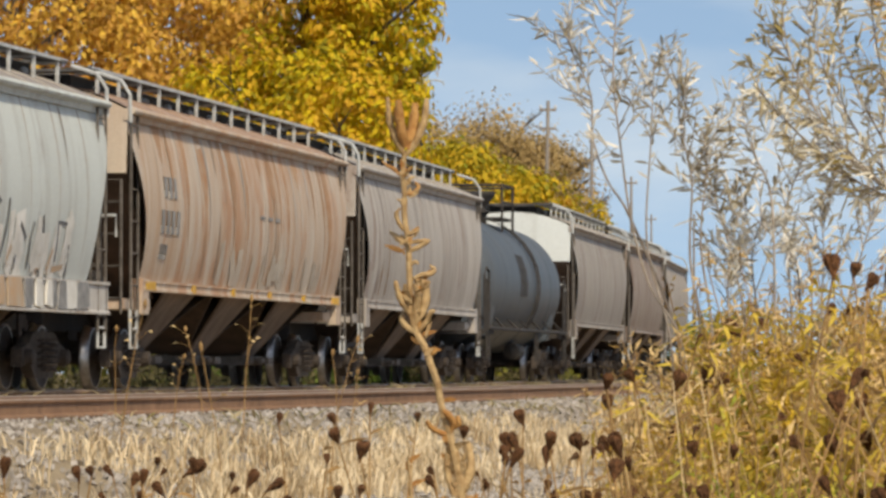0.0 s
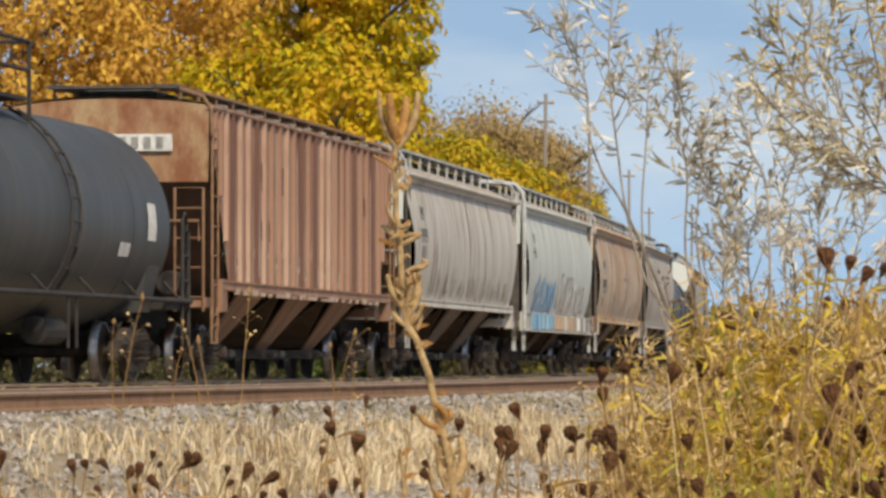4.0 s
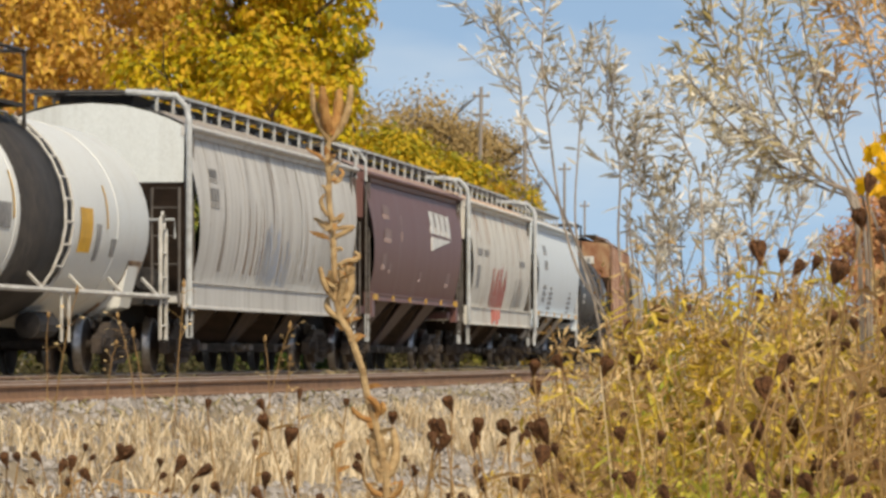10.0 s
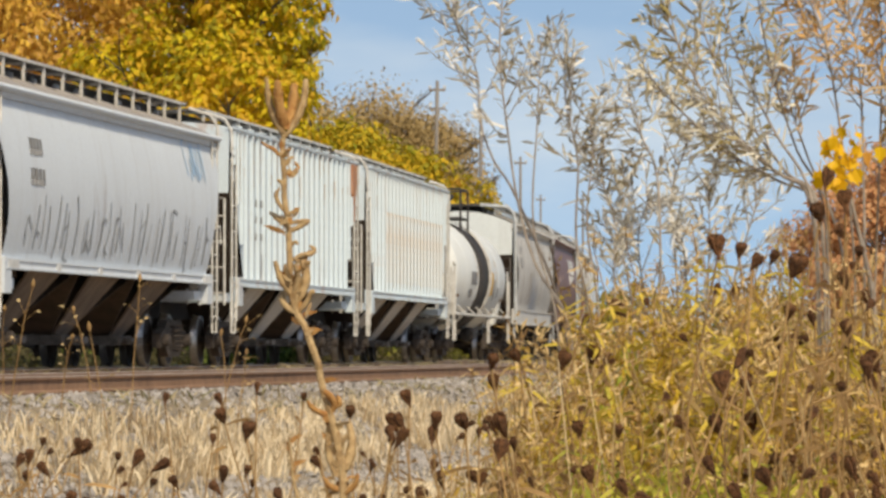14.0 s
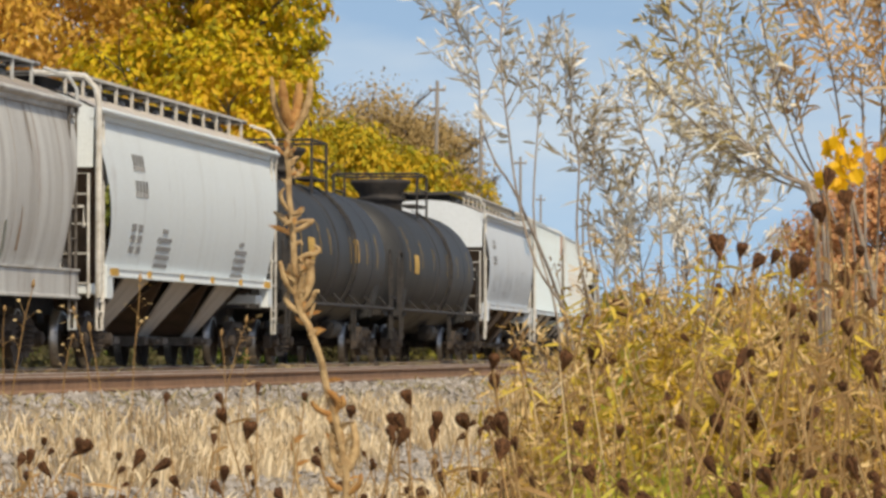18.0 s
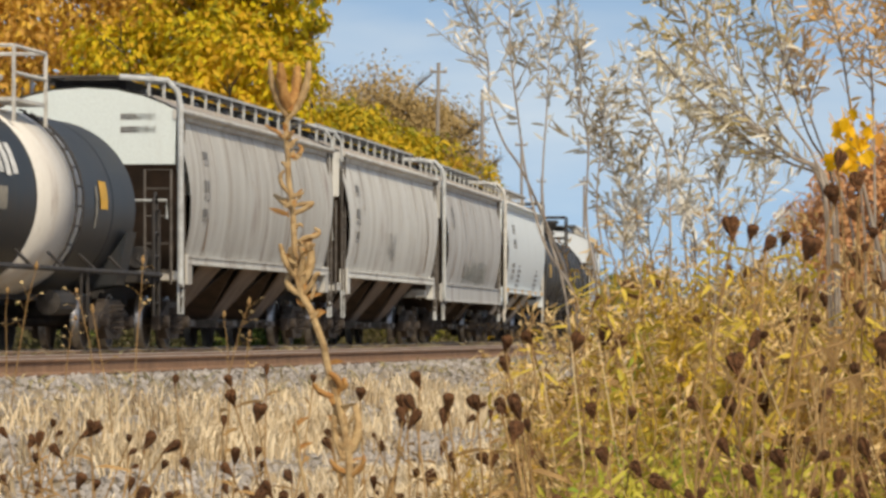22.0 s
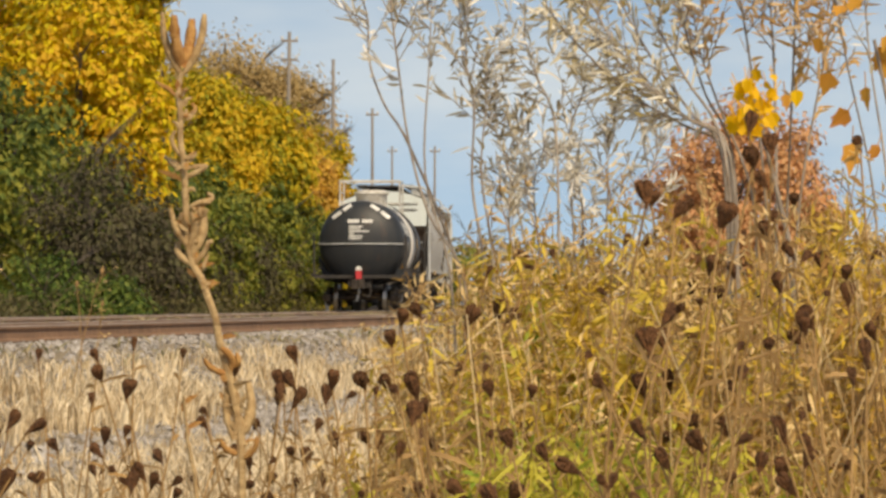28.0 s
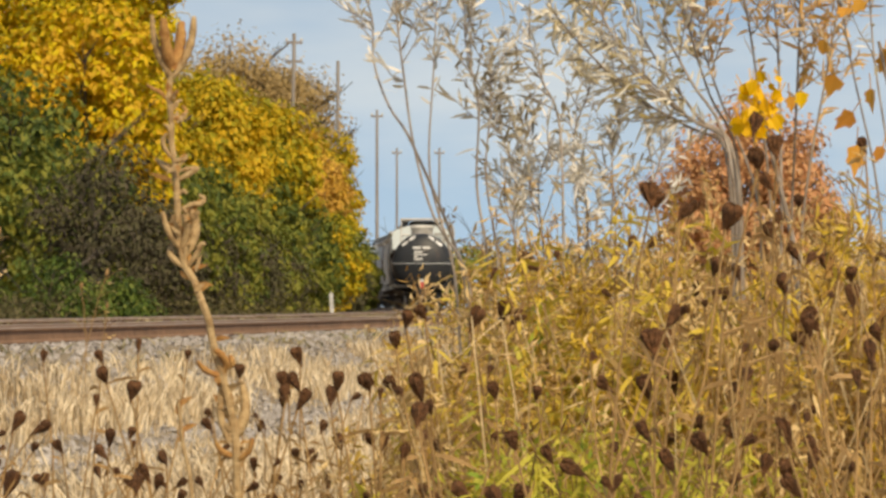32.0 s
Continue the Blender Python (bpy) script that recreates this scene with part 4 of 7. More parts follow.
def build_train():
    def size(i):
        return ENDS[i] - ENDS[i + 1]

    def put(i, made):
        car = made[0] if isinstance(made, tuple) else made
        TRAIN.append((car, (ENDS[i] + ENDS[i + 1]) / 2))
        return made

    c0 = paint("paint_tan_grey", (0.45, 0.40, 0.35), (0.25, 0.20, 0.16), 0.5, seed=1)
    put(0, hopper_car(size(0), c0, "tan grey covered hopper car with grimy sides"))
    c1 = paint("paint_brown_grey", (0.38, 0.31, 0.26), (0.22, 0.16, 0.12), 0.6, seed=2, rust_amt=0.35)
    put(1, hopper_car(size(1), c1, "brown-grey covered hopper car, rust stained"))
    c2 = paint("paint_dirty_grey", (0.42, 0.38, 0.34), (0.24, 0.20, 0.17), 0.6, seed=3)
    cw = paint("paint_dirty_white", (0.70, 0.745, 0.75), (0.42, 0.42, 0.40), 0.35, seed=4, rust_amt=0.1)
    put(2, hopper_car(size(2), c2, "grey covered hopper car with a white end", end_mat=cw))
    t3 = paint("paint_slate_tank", (0.075, 0.093, 0.115), (0.12, 0.128, 0.135), 0.4, seed=5, rust_amt=0.0, rough=0.5)
    tk, h = put(3, tank_car(size(3), t3, "dark slate tank car with black fittings"))
    tank_marks(tk, ((-1.0, 8, 1.3, 0.9),), MAT_DARK)
    c4 = paint("paint_taupe", (0.47, 0.43, 0.395), (0.28, 0.235, 0.20), 0.5, seed=6, pale=(0.55, 0.52, 0.48))
    put(4, hopper_car(size(4), c4, "taupe grey covered hopper car with streaked sides"))
    c5 = paint("paint_rusty_tan", (0.55, 0.47, 0.39), (0.46, 0.30, 0.19), 0.7, rust=(0.44, 0.23, 0.12), rust_amt=0.42, seed=7, pale=(0.64, 0.57, 0.48))
    car, h = put(5, hopper_car(size(5), c5, "rust-streaked tan covered hopper car with yellow sill marks", roof_mat=paint("paint_rust_roof", (0.36, 0.25, 0.19), (0.26, 0.17, 0.12), 0.5, seed=8), sill_marks=MAT_YELLOW))
    stencil(car, ((-h + 2.2, 2.72, 0.9, 0.28), (-h + 2.2, 2.25, 1.3, 0.32), (-h + 1.9, 1.85, 0.5, 0.2), (0.5, 2.52, 0.35, 0.05), (1.1, 2.52, 0.35, 0.05), (1.7, 2.52, 0.35, 0.05)), MAT_STENCIL)
    graffiti(car, -2.6, h - 2.4, 1.42, 2.1, mottled("graffiti_faded_cream", (0.56, 0.50, 0.42), (0.42, 0.34, 0.27), 3, 0.8, 0, 0), 51, 12, 0.34)
    c6 = paint("paint_pale_grey_white", (0.58, 0.62, 0.605), (0.36, 0.36, 0.34), 0.4, seed=9, rust_amt=0.08)
    s6 = paint("paint_sill_faded", (0.55, 0.54, 0.52), (0.42, 0.33, 0.25), 0.5, seed=10)
    car, h = put(6, hopper_car(size(6), c6, "pale grey covered hopper car with blue and white graffiti", heavy=True, pipe=True, sill_mat=s6))
    blue = mottled("graffiti_blue", (0.10, 0.24, 0.52), (0.22, 0.40, 0.64), 4, 0.7, 0, 0)
    pale_g = mottled("graffiti_white", (0.78, 0.77, 0.74), (0.60, 0.58, 0.54), 4, 0.7, 0, 0)
    teal = mottled("graffiti_light_blue", (0.22, 0.47, 0.66), (0.35, 0.52, 0.66), 4, 0.7, 0, 0)
    tan_g = mottled("graffiti_tan", (0.55, 0.36, 0.22), (0.50, 0.42, 0.33), 4, 0.7, 0, 0)
    graffiti(car, -h + 2.2, -1.4, 1.38, 2.15, teal, 2, 10, 0.26)
    graffiti(car, -h + 2.2, -1.4, 1.38, 2.10, blue, 3, 16, 0.15)
    graffiti(car, -h + 2.4, -1.6, 1.45, 2.00, pale_g, 7, 7, 0.10)
    graffiti(car, -0.8, h - 2.0, 1.4, 2.15, pale_g, 4, 12, 0.50)
    graffiti(car, -1.0, h - 1.7, 1.4, 2.3, mottled("graffiti_black", (0.07, 0.075, 0.085), (0.16, 0.16, 0.17), 4, 0.7, 0, 0), 5, 11, 0.13)
    graffiti(car, -0.6, h - 2.2, 1.4, 1.8, tan_g, 6, 6, 0.20)
    rs = random.Random(44)
    y = -h + 1.6
    while y < h - 1.6:
        w = rs.uniform(0.2, 0.75)
        m = rs.choice((teal, blue, teal, pale_g)) if y < -1.2 else rs.choice((tan_g, pale_g, tan_g, MAT_STENCIL))
        part("graffiti_patch", Shape().prism([(y, 1.0 + rs.uniform(0, 0.06)), (y + w, 1.0 + rs.uniform(0, 0.06)), (y + w * rs.uniform(0.8, 1.05), 1.36), (y + w * rs.uniform(-0.1, 0.2), 1.36)], "x", 1.48, 1.505 + 0.003 * rs.random()), m, car)
        y += w * rs.uniform(0.8, 1.5)
    stencil(car, ((-h + 1.9, 3.0, 0.45, 0.2), (-h + 1.9, 2.68, 0.6, 0.2)), MAT_STENCIL)
    c7 = paint("paint_warm_grey", (0.56, 0.53, 0.49), (0.34, 0.29, 0.245), 0.45, seed=11, pale=(0.60, 0.575, 0.54))
    car, h = put(7, hopper_car(size(7), c7, "warm grey covered hopper car with faded outlined graffiti", end_mat=cw))
    graffiti(car, -h + 2.6, h - 1.8, 1.5, 2.02, mottled("graffiti_brown_line", (0.30, 0.23, 0.18), (0.46, 0.41, 0.36), 4, 0.8, 0, 0), 6, 24, 0.09)
    stencil(car, ((-h + 1.75, 3.0, 0.6, 0.24), (-h + 1.8, 2.6, 0.9, 0.24), (-h + 1.7, 2.2, 0.4, 0.4)), MAT_STENCIL)
    c8 = paint("paint_rust_red", (0.37, 0.215, 0.15), (0.20, 0.105, 0.075), 0.52, rust=(0.24, 0.10, 0.055), rust_amt=0.22, seed=12, pale=(0.60, 0.46, 0.37))
    red_stain = mottled("dark_red_mark", (0.15, 0.075, 0.055), (0.28, 0.16, 0.12), 8, 0.85, 0, 0)
    b8 = paint("paint_rust_bay", (0.34, 0.19, 0.12), (0.17, 0.09, 0.06), 0.6, seed=13)
    tan_end = paint("paint_tan_end", (0.46, 0.33, 0.19), (0.30, 0.14, 0.08), 0.5, rust=(0.25, 0.10, 0.05), rust_amt=0.6, seed=14)
    car, h = put(8, hopper_car(size(8), c8, "rust-red ribbed covered hopper car, heavily weathered", ribbed=True, bay_mat=b8, end_mat=tan_end, sill_mat=b8, rail_mat=MAT_RAIL))
    part("number_panel", Shape().box(-0.6, 0.9, -h + 0.02, -h + 0.05, 3.28, 3.52), MAT_WHITE, car, "white painted number panel")
    for i in range(5):
        part("stencil_bar", Shape().box(-0.05 + 0.18 * i, 0.05 + 0.18 * i, -h + 0.005, -h + 0.02, 3.32, 3.48), MAT_STENCIL, car)
    rs = random.Random(46)
    peel = mottled("peeled_pale_paint", (0.62, 0.50, 0.42), (0.36, 0.22, 0.16), 14, 0.85, 0, 0)
    stencil(car, tuple((y, SILL + rs.uniform(0.25, 0.75), rs.uniform(0.05, 0.16), rs.uniform(0.10, 0.32)) for y in [-h + 1.9 + 0.31 * i + rs.uniform(-0.08, 0.08) for i in range(36)]), peel, True, "peeled_patch")
    stencil(car, ((-h + 4.2, 3.05, 0.34, 0.42), (-h + 5.0, 3.05, 0.34, 0.5), (-h + 5.8, 3.05, 0.2, 0.42), (-h + 4.2, 2.25, 0.24, 0.3), (-h + 4.8, 2.25, 0.24, 0.3), (h - 3.0, 2.9, 0.3, 0.3)), red_stain, True, "faded_mark")
    for i in range(20):
        y = -h + 1.7 + (2 * h - 3.4) * i / 20
        part("peeled_edge", Shape().box(1.47, 1.503, y, y + rs.uniform(0.15, 0.6), SILL - 0.10, SILL - 0.10 + rs.uniform(0.03, 0.09)), peel, car, "pale peeled sill edge")
    t9 = paint("paint_black_tank", (0.048, 0.052, 0.056), (0.10, 0.096, 0.09), 0.35, seed=15, rust_amt=0.0, rough=0.5)
    tk, h = put(9, tank_car(size(9), t9, "black tank car with small white lettering"))
    tank_marks(tk, ((-h + 2.3, 14, 0.35, 0.3), (-h + 3.0, 14, 0.35, 0.3), (-h + 2.4, -2, 0.9, 0.12), (-h + 2.4, -9, 1.1, 0.1), (h - 2.5, 2, 0.5, 0.5), (h - 4.0, -14, 0.6, 0.18)), MAT_WHITE)
    c10 = paint("paint_clean_white", (0.69, 0.755, 0.80), (0.56, 0.58, 0.59), 0.18, seed=16, rust_amt=0.0)
    g10 = paint("paint_light_grey_bay", (0.50, 0.475, 0.45), (0.28, 0.25, 0.22), 0.5, seed=17)

    def white_marks(car, h):
        stencil(car, ((-h + 2.9, 3.0, 0.9, 0.24), (-h + 3.0, 2.62, 1.0, 0.24)) + tuple((-h + 2.5 + 0.5 * (i % 2), 2.05 - 0.16 * (i // 2), 0.3, 0.1) for i in range(6)) + tuple((-h + 5.0, 2.05 - 0.13 * i, 0.4 if i == 0 else 1.1, 0.06) for i in range(5)) + tuple((h - 4.0, 2.0 - 0.13 * i, 0.4 if i == 0 else 1.1, 0.06) for i in range(5)), MAT_STENCIL)

    car, h = put(10, hopper_car(size(10), c10, "clean white covered hopper car with yellow sill marks", seams=False, roof_mat=paint("paint_dusty_roof", (0.50, 0.48, 0.46), (0.34, 0.31, 0.28), 0.5, seed=18), pipe=True, rail_mat=mottled("pale_rail", (0.6, 0.62, 0.64), (0.45, 0.46, 0.46), 8, 0.6, 0.1, 0), bay_mat=g10, sill_marks=MAT_YELLOW))
    white_marks(car, h)
    c11 = paint("paint_cream", (0.68, 0.66, 0.60), (0.48, 0.42, 0.35), 0.35, rust=(0.42, 0.24, 0.14), rust_amt=0.25, seed=19)
    car, h = put(11, hopper_car(size(11), c11, "cream covered hopper car with red graffiti", heavy=True, pipe=True, roof_mat=paint("paint_rusty_cream_roof", (0.50, 0.40, 0.33), (0.40, 0.24, 0.15), 0.6, seed=20)))
    red_g = mottled("graffiti_red", (0.52, 0.14, 0.12), (0.6, 0.28, 0.24), 4, 0.7, 0, 0)
    graffiti(car, -2.6, 0.8, 1.3, 2.3, red_g, 8, 14, 0.20)
    graffiti(car, h - 4.6, h - 2.2, 1.35, 2.15, MAT_STENCIL, 9, 12, 0.07)
    stencil(car, ((-h + 2.0, 2.6, 1.0, 0.14), (-h + 3.1, 2.6, 0.3, 0.14), (-h + 3.7, 2.6, 0.5, 0.12), (h - 3.0, 2.5, 1.3, 0.14), (-h + 1.8, 2.05, 0.6, 0.5)), MAT_STENCIL)
    for y, w, z in ((-2.3, 0.22, 1.0), (-1.8, 0.3, 1.08), (-1.2, 0.18, 1.0), (-0.7, 0.25, 1.12)):
        part("graffiti_patch", Shape().prism([(y, z), (y + w, z + 0.03), (y + w * 0.9, 1.35), (y + w * 0.1, 1.33)], "x", 1.48, 1.508), red_g, car, "red sprayed sill")
    c12 = paint("paint_maroon", (0.165, 0.076, 0.066), (0.20, 0.13, 0.12), 0.3, seed=21, rust_amt=0.05, rough=0.5)
    car, h = put(12, hopper_car(size(12), c12, "maroon covered hopper car with a white logo and yellow sill marks", seams=False, roof_mat=paint("paint_maroon_roof", (0.33, 0.24, 0.22), (0.22, 0.15, 0.13), 0.5, seed=22), sill_marks=MAT_YELLOW, bay_mat=paint("paint_maroon_bay", (0.13, 0.09, 0.08), (0.07, 0.05, 0.045), 0.5, seed=23)))
    stencil(car, ((h - 5.5, 3.0, 0.70, 0.46), (h - 4.6, 2.99, 0.70, 0.46), (h - 3.7, 2.98, 0.70, 0.46), (h - 2.85, 2.97, 0.65, 0.46)), MAT_WHITE, name="logo_bar")
    wedge = Shape().add([(side_x(2.62) + 0.02, h - 5.85, 2.70), (side_x(2.45) + 0.02, h - 5.85, 2.42), (side_x(2.62) + 0.02, h - 2.5, 2.68), (side_x(2.62) - 0.02, h - 5.85, 2.70), (side_x(2.45) - 0.02, h - 5.85, 2.42), (side_x(2.62) - 0.02, h - 2.5, 2.68)], [(0, 1, 2), (3, 5, 4), (0, 3, 4, 1), (1, 4, 5, 2), (2, 5, 3, 0)])
    part("logo_wedge", wedge, MAT_WHITE, car, "white tapering logo stroke")
    stencil(car, ((-h + 2.5, 3.0, 0.9, 0.26), (-h + 2.5, 2.55, 1.0, 0.26), (-h + 2.1, 2.05, 0.5, 0.3), (-h + 3.0, 1.95, 0.3, 0.2), (-h + 4.6, 2.75, 0.1, 0.5), (0.2, 1.85, 0.2, 0.2), (h - 2.8, 1.85, 0.6, 0.3)), mottled("faded_stencil", (0.42, 0.33, 0.31), (0.3, 0.2, 0.19), 9, 0.7, 0, 0))
    c13 = paint("paint_streaked_grey", (0.60, 0.59, 0.56), (0.36, 0.33, 0.30), 0.48, seed=24, pale=(0.64, 0.62, 0.59), rust_amt=0.08)
    car, h = put(13, hopper_car(size(13), c13, "streaked light grey covered hopper car with a white end", heavy=True, pipe=True, end_mat=cw))
    graffiti(car, -2.2, 0.6, 1.4, 2.35, mottled("graffiti_pale_blue", (0.38, 0.45, 0.58), (0.5, 0.5, 0.5), 4, 0.7, 0, 0), 11, 12, 0.16)
    graffiti(car, 1.0, h - 2.2, 1.4, 2.3, pale_g, 12, 14, 0.12)
    stencil(car, ((-h + 1.9, 3.0, 0.7, 0.2), (-h + 1.9, 2.66, 0.8, 0.3)), MAT_STENCIL)
    t14 = paint("paint_white_tank", (0.75, 0.765, 0.74), (0.62, 0.59, 0.52), 0.25, rust=(0.40, 0.22, 0.10), rust_amt=0.06, seed=25, rough=0.45)
    wh_rail = mottled("white_rail", (0.66, 0.65, 0.62), (0.45, 0.42, 0.37), 8, 0.6, 0.0, 0)
    tk, h = put(14, tank_car(size(14), t14, "white tank car with a broad black band round its middle", rail_mat=wh_rail, straps=((0.25, 1.5, MAT_DARK),)))
    tank_marks(tk, ((-3.0, -3, 0.6, 0.32), (-2.2, -3, 0.9, 0.32), (-3.2, -16, 1.0, 0.1), (-3.0, -20, 0.8, 0.08), (3.4, -12, 0.25, 0.5), (4.4, -14, 0.3, 0.25)), MAT_STENCIL)
    tank_marks(tk, ((2.6, -6, 0.75, 0.6), (-1.6, 8, 0.08, 0.6), (3.9, 8, 0.08, 0.6)), MAT_YELLOW)
    tank_marks(tk, ((-h + 1.9, -34, 0.9, 0.7), (h - 1.9, -34, 0.9, 0.7), (-h + 2.0, -59, 1.1, 0.5), (h - 2.0, -59, 1.1, 0.5)), mottled("tan_saddle_stain", (0.40, 0.28, 0.18), (0.24, 0.15, 0.095), 4, 0.85, 0, 0), name="saddle_stain")
    for n, sd, lab in ((15, 26, "white ribbed covered hopper car, rust stained, with a tan panel"), (16, 27, "white ribbed covered hopper car with rust streaks at the eaves")):
        cr = paint("paint_ribbed_white_%s" % "ab"[n - 15], (0.60, 0.69, 0.745), (0.50, 0.50, 0.48), 0.3, rust=(0.42, 0.20, 0.09), rust_amt=0.30, seed=sd)
        car, h = put(n, hopper_car(size(n), cr, lab, ribbed=True, bay_mat=paint("paint_pale_bay_%s" % "ab"[n - 15], (0.62, 0.60, 0.57), (0.38, 0.32, 0.27), 0.45, seed=sd + 3), rail_mat=wh_rail, roof_mat=cr))
        if n == 15:
            tanp = paint("paint_tan_panel", (0.60, 0.66, 0.69), (0.56, 0.46, 0.34), 0.32, rust=(0.55, 0.35, 0.18), rust_amt=0.30, seed=40, pale=(0.64, 0.68, 0.70))
            part("tan_panel", Shape().box(1.40, 1.436, -h + 3.4, h - 1.35, SILL + 0.2, 3.1), tanp, car, "pale panel with tan rust streaks")
            over = Shape().prism([(1.412, -0.078), (1.4785, -0.053), (1.4785, 0.053), (1.412, 0.078)], "z", SILL + 0.3, 3.1).mesh("tan_patch", tanp)
            for q in [ob.matrix_basis.translation.y for ob in car.children if ob.name.startswith("rib") and ob.matrix_basis[0][0] > 0]:
                if -h + 3.4 < q < h - 1.35:
                    part("tan_patch", over, tanp, car).matrix_basis = pose(0, q, 0)
            graffiti(car, -h + 0.5, -h + 1.5, 2.9, 3.5, mottled("logo_grey_blue", (0.34, 0.42, 0.50), (0.5, 0.55, 0.6), 4, 0.8, 0, 0), 19, 9, 0.07, True)
        else:
            stencil(car, tuple((-h + 2.9 + 0.5 * (i % 2), 2.75 - 0.28 * (i // 2), 0.24, 0.12) for i in range(6)), MAT_STENCIL, True)
            graffiti(car, -h + 1.6, h - 2, 1.5, 1.95, mottled("graffiti_grey_line", (0.3, 0.3, 0.32), (0.4, 0.4, 0.42), 4, 0.8, 0, 0), 15, 12, 0.06, True)
            blot = paint("rust_blot", (0.56, 0.26, 0.12), (0.44, 0.16, 0.07), 0.6, seed=45, pale=(0.60, 0.48, 0.38))
            part("rust_blot", Shape().prism([(h - 1.02, 3.86), (h - 0.30, 3.86), (h - 0.36, 3.45), (h - 0.55, 3.2), (h - 0.68, 2.75), (h - 0.78, 3.05), (h - 0.95, 3.3)], "x", 1.40, 1.481), blot, car, "orange rust stain at the eave")
    rust_mat = mottled("rust_stain", (0.40, 0.20, 0.09), (0.54, 0.37, 0.25), 9, 0.85, 0, 0.1)
    rib_car = [c for c, m in TRAIN if c.get("label", "").startswith("white ribbed")]
    rust_runs(rib_car[1], ((-6.6, 0.5, 0.7), (-5.6, 0.3, 1.3), (-4.6, 0.25, 0.8), (1.5, 0.25, 0.6), (3.6, 0.3, 1.0), (4.8, 0.25, 0.7), (6.7, 0.7, 1.1), (-3.4, 0.4, 0.5), (-2.2, 0.3, 0.7), (-0.9, 0.45, 0.45), (0.4, 0.35, 0.6), (2.6, 0.45, 0.5), (5.7, 0.4, 0.5)), rust_mat, 91, True)
    rust_runs(rib_car[0], ((-6.0, 0.3, 0.5), (1.4, 0.5, 1.0), (2.6, 0.3, 0.8), (4.6, 0.3, 1.2), (5.8, 0.3, 0.8)), rust_mat, 92, True)
    old = {c["label"][:9]: c for c, m in TRAIN}
    tan_run = mottled("tan_rust_stain", (0.36, 0.19, 0.10), (0.44, 0.30, 0.20), 5, 0.85, 0, 0.1)
    rust_runs(old["rust-stre"], tuple((-6.4 + 0.85 * i + 0.3 * math.sin(i * 5), 0.22 + 0.25 * (i % 3 == 0), 0.5 + 0.5 * (i % 4)) for i in range(16)), tan_run, 93)
    rust_runs(old["cream cov"], ((-5.6, 0.25, 0.5), (-3.2, 0.2, 0.9), (1.0, 0.3, 0.4), (4.2, 0.2, 0.8)), rust_mat, 94)
    c17 = paint("paint_pale_blue_white", (0.65, 0.70, 0.75), (0.52, 0.53, 0.54), 0.25, seed=28, rust_amt=0.02)
    car, h = put(17, hopper_car(size(17), c17, "pale blue-white covered hopper car with outlined graffiti", seams=False, pipe=False, rail_mat=wh_rail, sill_marks=MAT_WHITE))
    graffiti(car, -h + 1.7, h - 1.4, 1.5, 2.4, mottled("graffiti_grey_outline", (0.27, 0.29, 0.32), (0.46, 0.48, 0.50), 4, 0.8, 0, 0), 17, 30, 0.085)
    graffiti(car, h - 3.0, h - 1.5, 2.9, 3.5, mottled("graffiti_sky_blue", (0.36, 0.56, 0.78), (0.5, 0.6, 0.7), 4, 0.7, 0, 0), 18, 8, 0.12)
    stencil(car, ((-h + 2.4, 2.95, 0.8, 0.22), (-h + 2.4, 2.55, 0.9, 0.22)), MAT_STENCIL)
    t18 = paint("paint_black_tank_dusty", (0.026, 0.027, 0.029), (0.055, 0.052, 0.05), 0.35, seed=29, rust_amt=0.02, rough=0.55)
    for n in (18, 19):
        tk, h = put(n, tank_car(size(n), t18, "black tank car with yellow tick marks and a placard", straps=((-0.8, 0.09, MAT_DARK),)))
        tank_marks(tk, ((-h + 3.2, 1, 0.9, 0.4), (-h + 1.9, 14, 0.07, 1.0), (-h + 4.4, 10, 0.07, 0.6), (-0.3 - 1.6, 8, 0.07, 0.5), (1.0, 4, 0.07, 0.5), (3.4, 4, 0.07, 0.5), (h - 2.6, 6, 0.07, 0.7)), mottled("dull_yellow_mark", (0.72, 0.45, 0.10), (0.5, 0.32, 0.1), 9, 0.7, 0, 0))
        if n == 19:
            tank_marks(tk, ((1.9, 4, 0.65, 0.45),), MAT_YELLOW)
    c20 = paint("paint_cool_white", (0.70, 0.755, 0.78), (0.56, 0.58, 0.58), 0.18, seed=30, rust_amt=0.0)
    car, h = put(20, hopper_car(size(20), c20, "cool white covered hopper car with yellow sill marks", seams=False, pipe=True, rail_mat=wh_rail, bay_mat=g10, sill_marks=MAT_YELLOW, roof_mat=paint("paint_dusty_roof_b", (0.48, 0.45, 0.42), (0.33, 0.29, 0.26), 0.5, seed=31)))
    white_marks(car, h)
    c21 = paint("paint_mouse_grey", (0.52, 0.52, 0.51), (0.31, 0.28, 0.255), 0.5, seed=32, pale=(0.60, 0.60, 0.58))
    car, h = put(21, hopper_car(size(21), c21, "mouse grey covered hopper car with dark green graffiti", heavy=True, pipe=True))
    graffiti(car, -h + 5.0, h - 4.4, 1.42, 2.0, mottled("graffiti_dark_green", (0.16, 0.19, 0.16), (0.30, 0.30, 0.27), 4, 0.8, 0, 0), 21, 22, 0.12)
    stencil(car, ((-h + 2.0, 2.9, 0.5, 0.5),), MAT_STENCIL)
    c22 = paint("paint_stone_grey", (0.64, 0.635, 0.60), (0.40, 0.36, 0.31), 0.42, seed=33, pale=(0.68, 0.675, 0.645))
    car, h = put(22, hopper_car(size(22), c22, "stone grey covered hopper car with streaked sides", pipe=False))
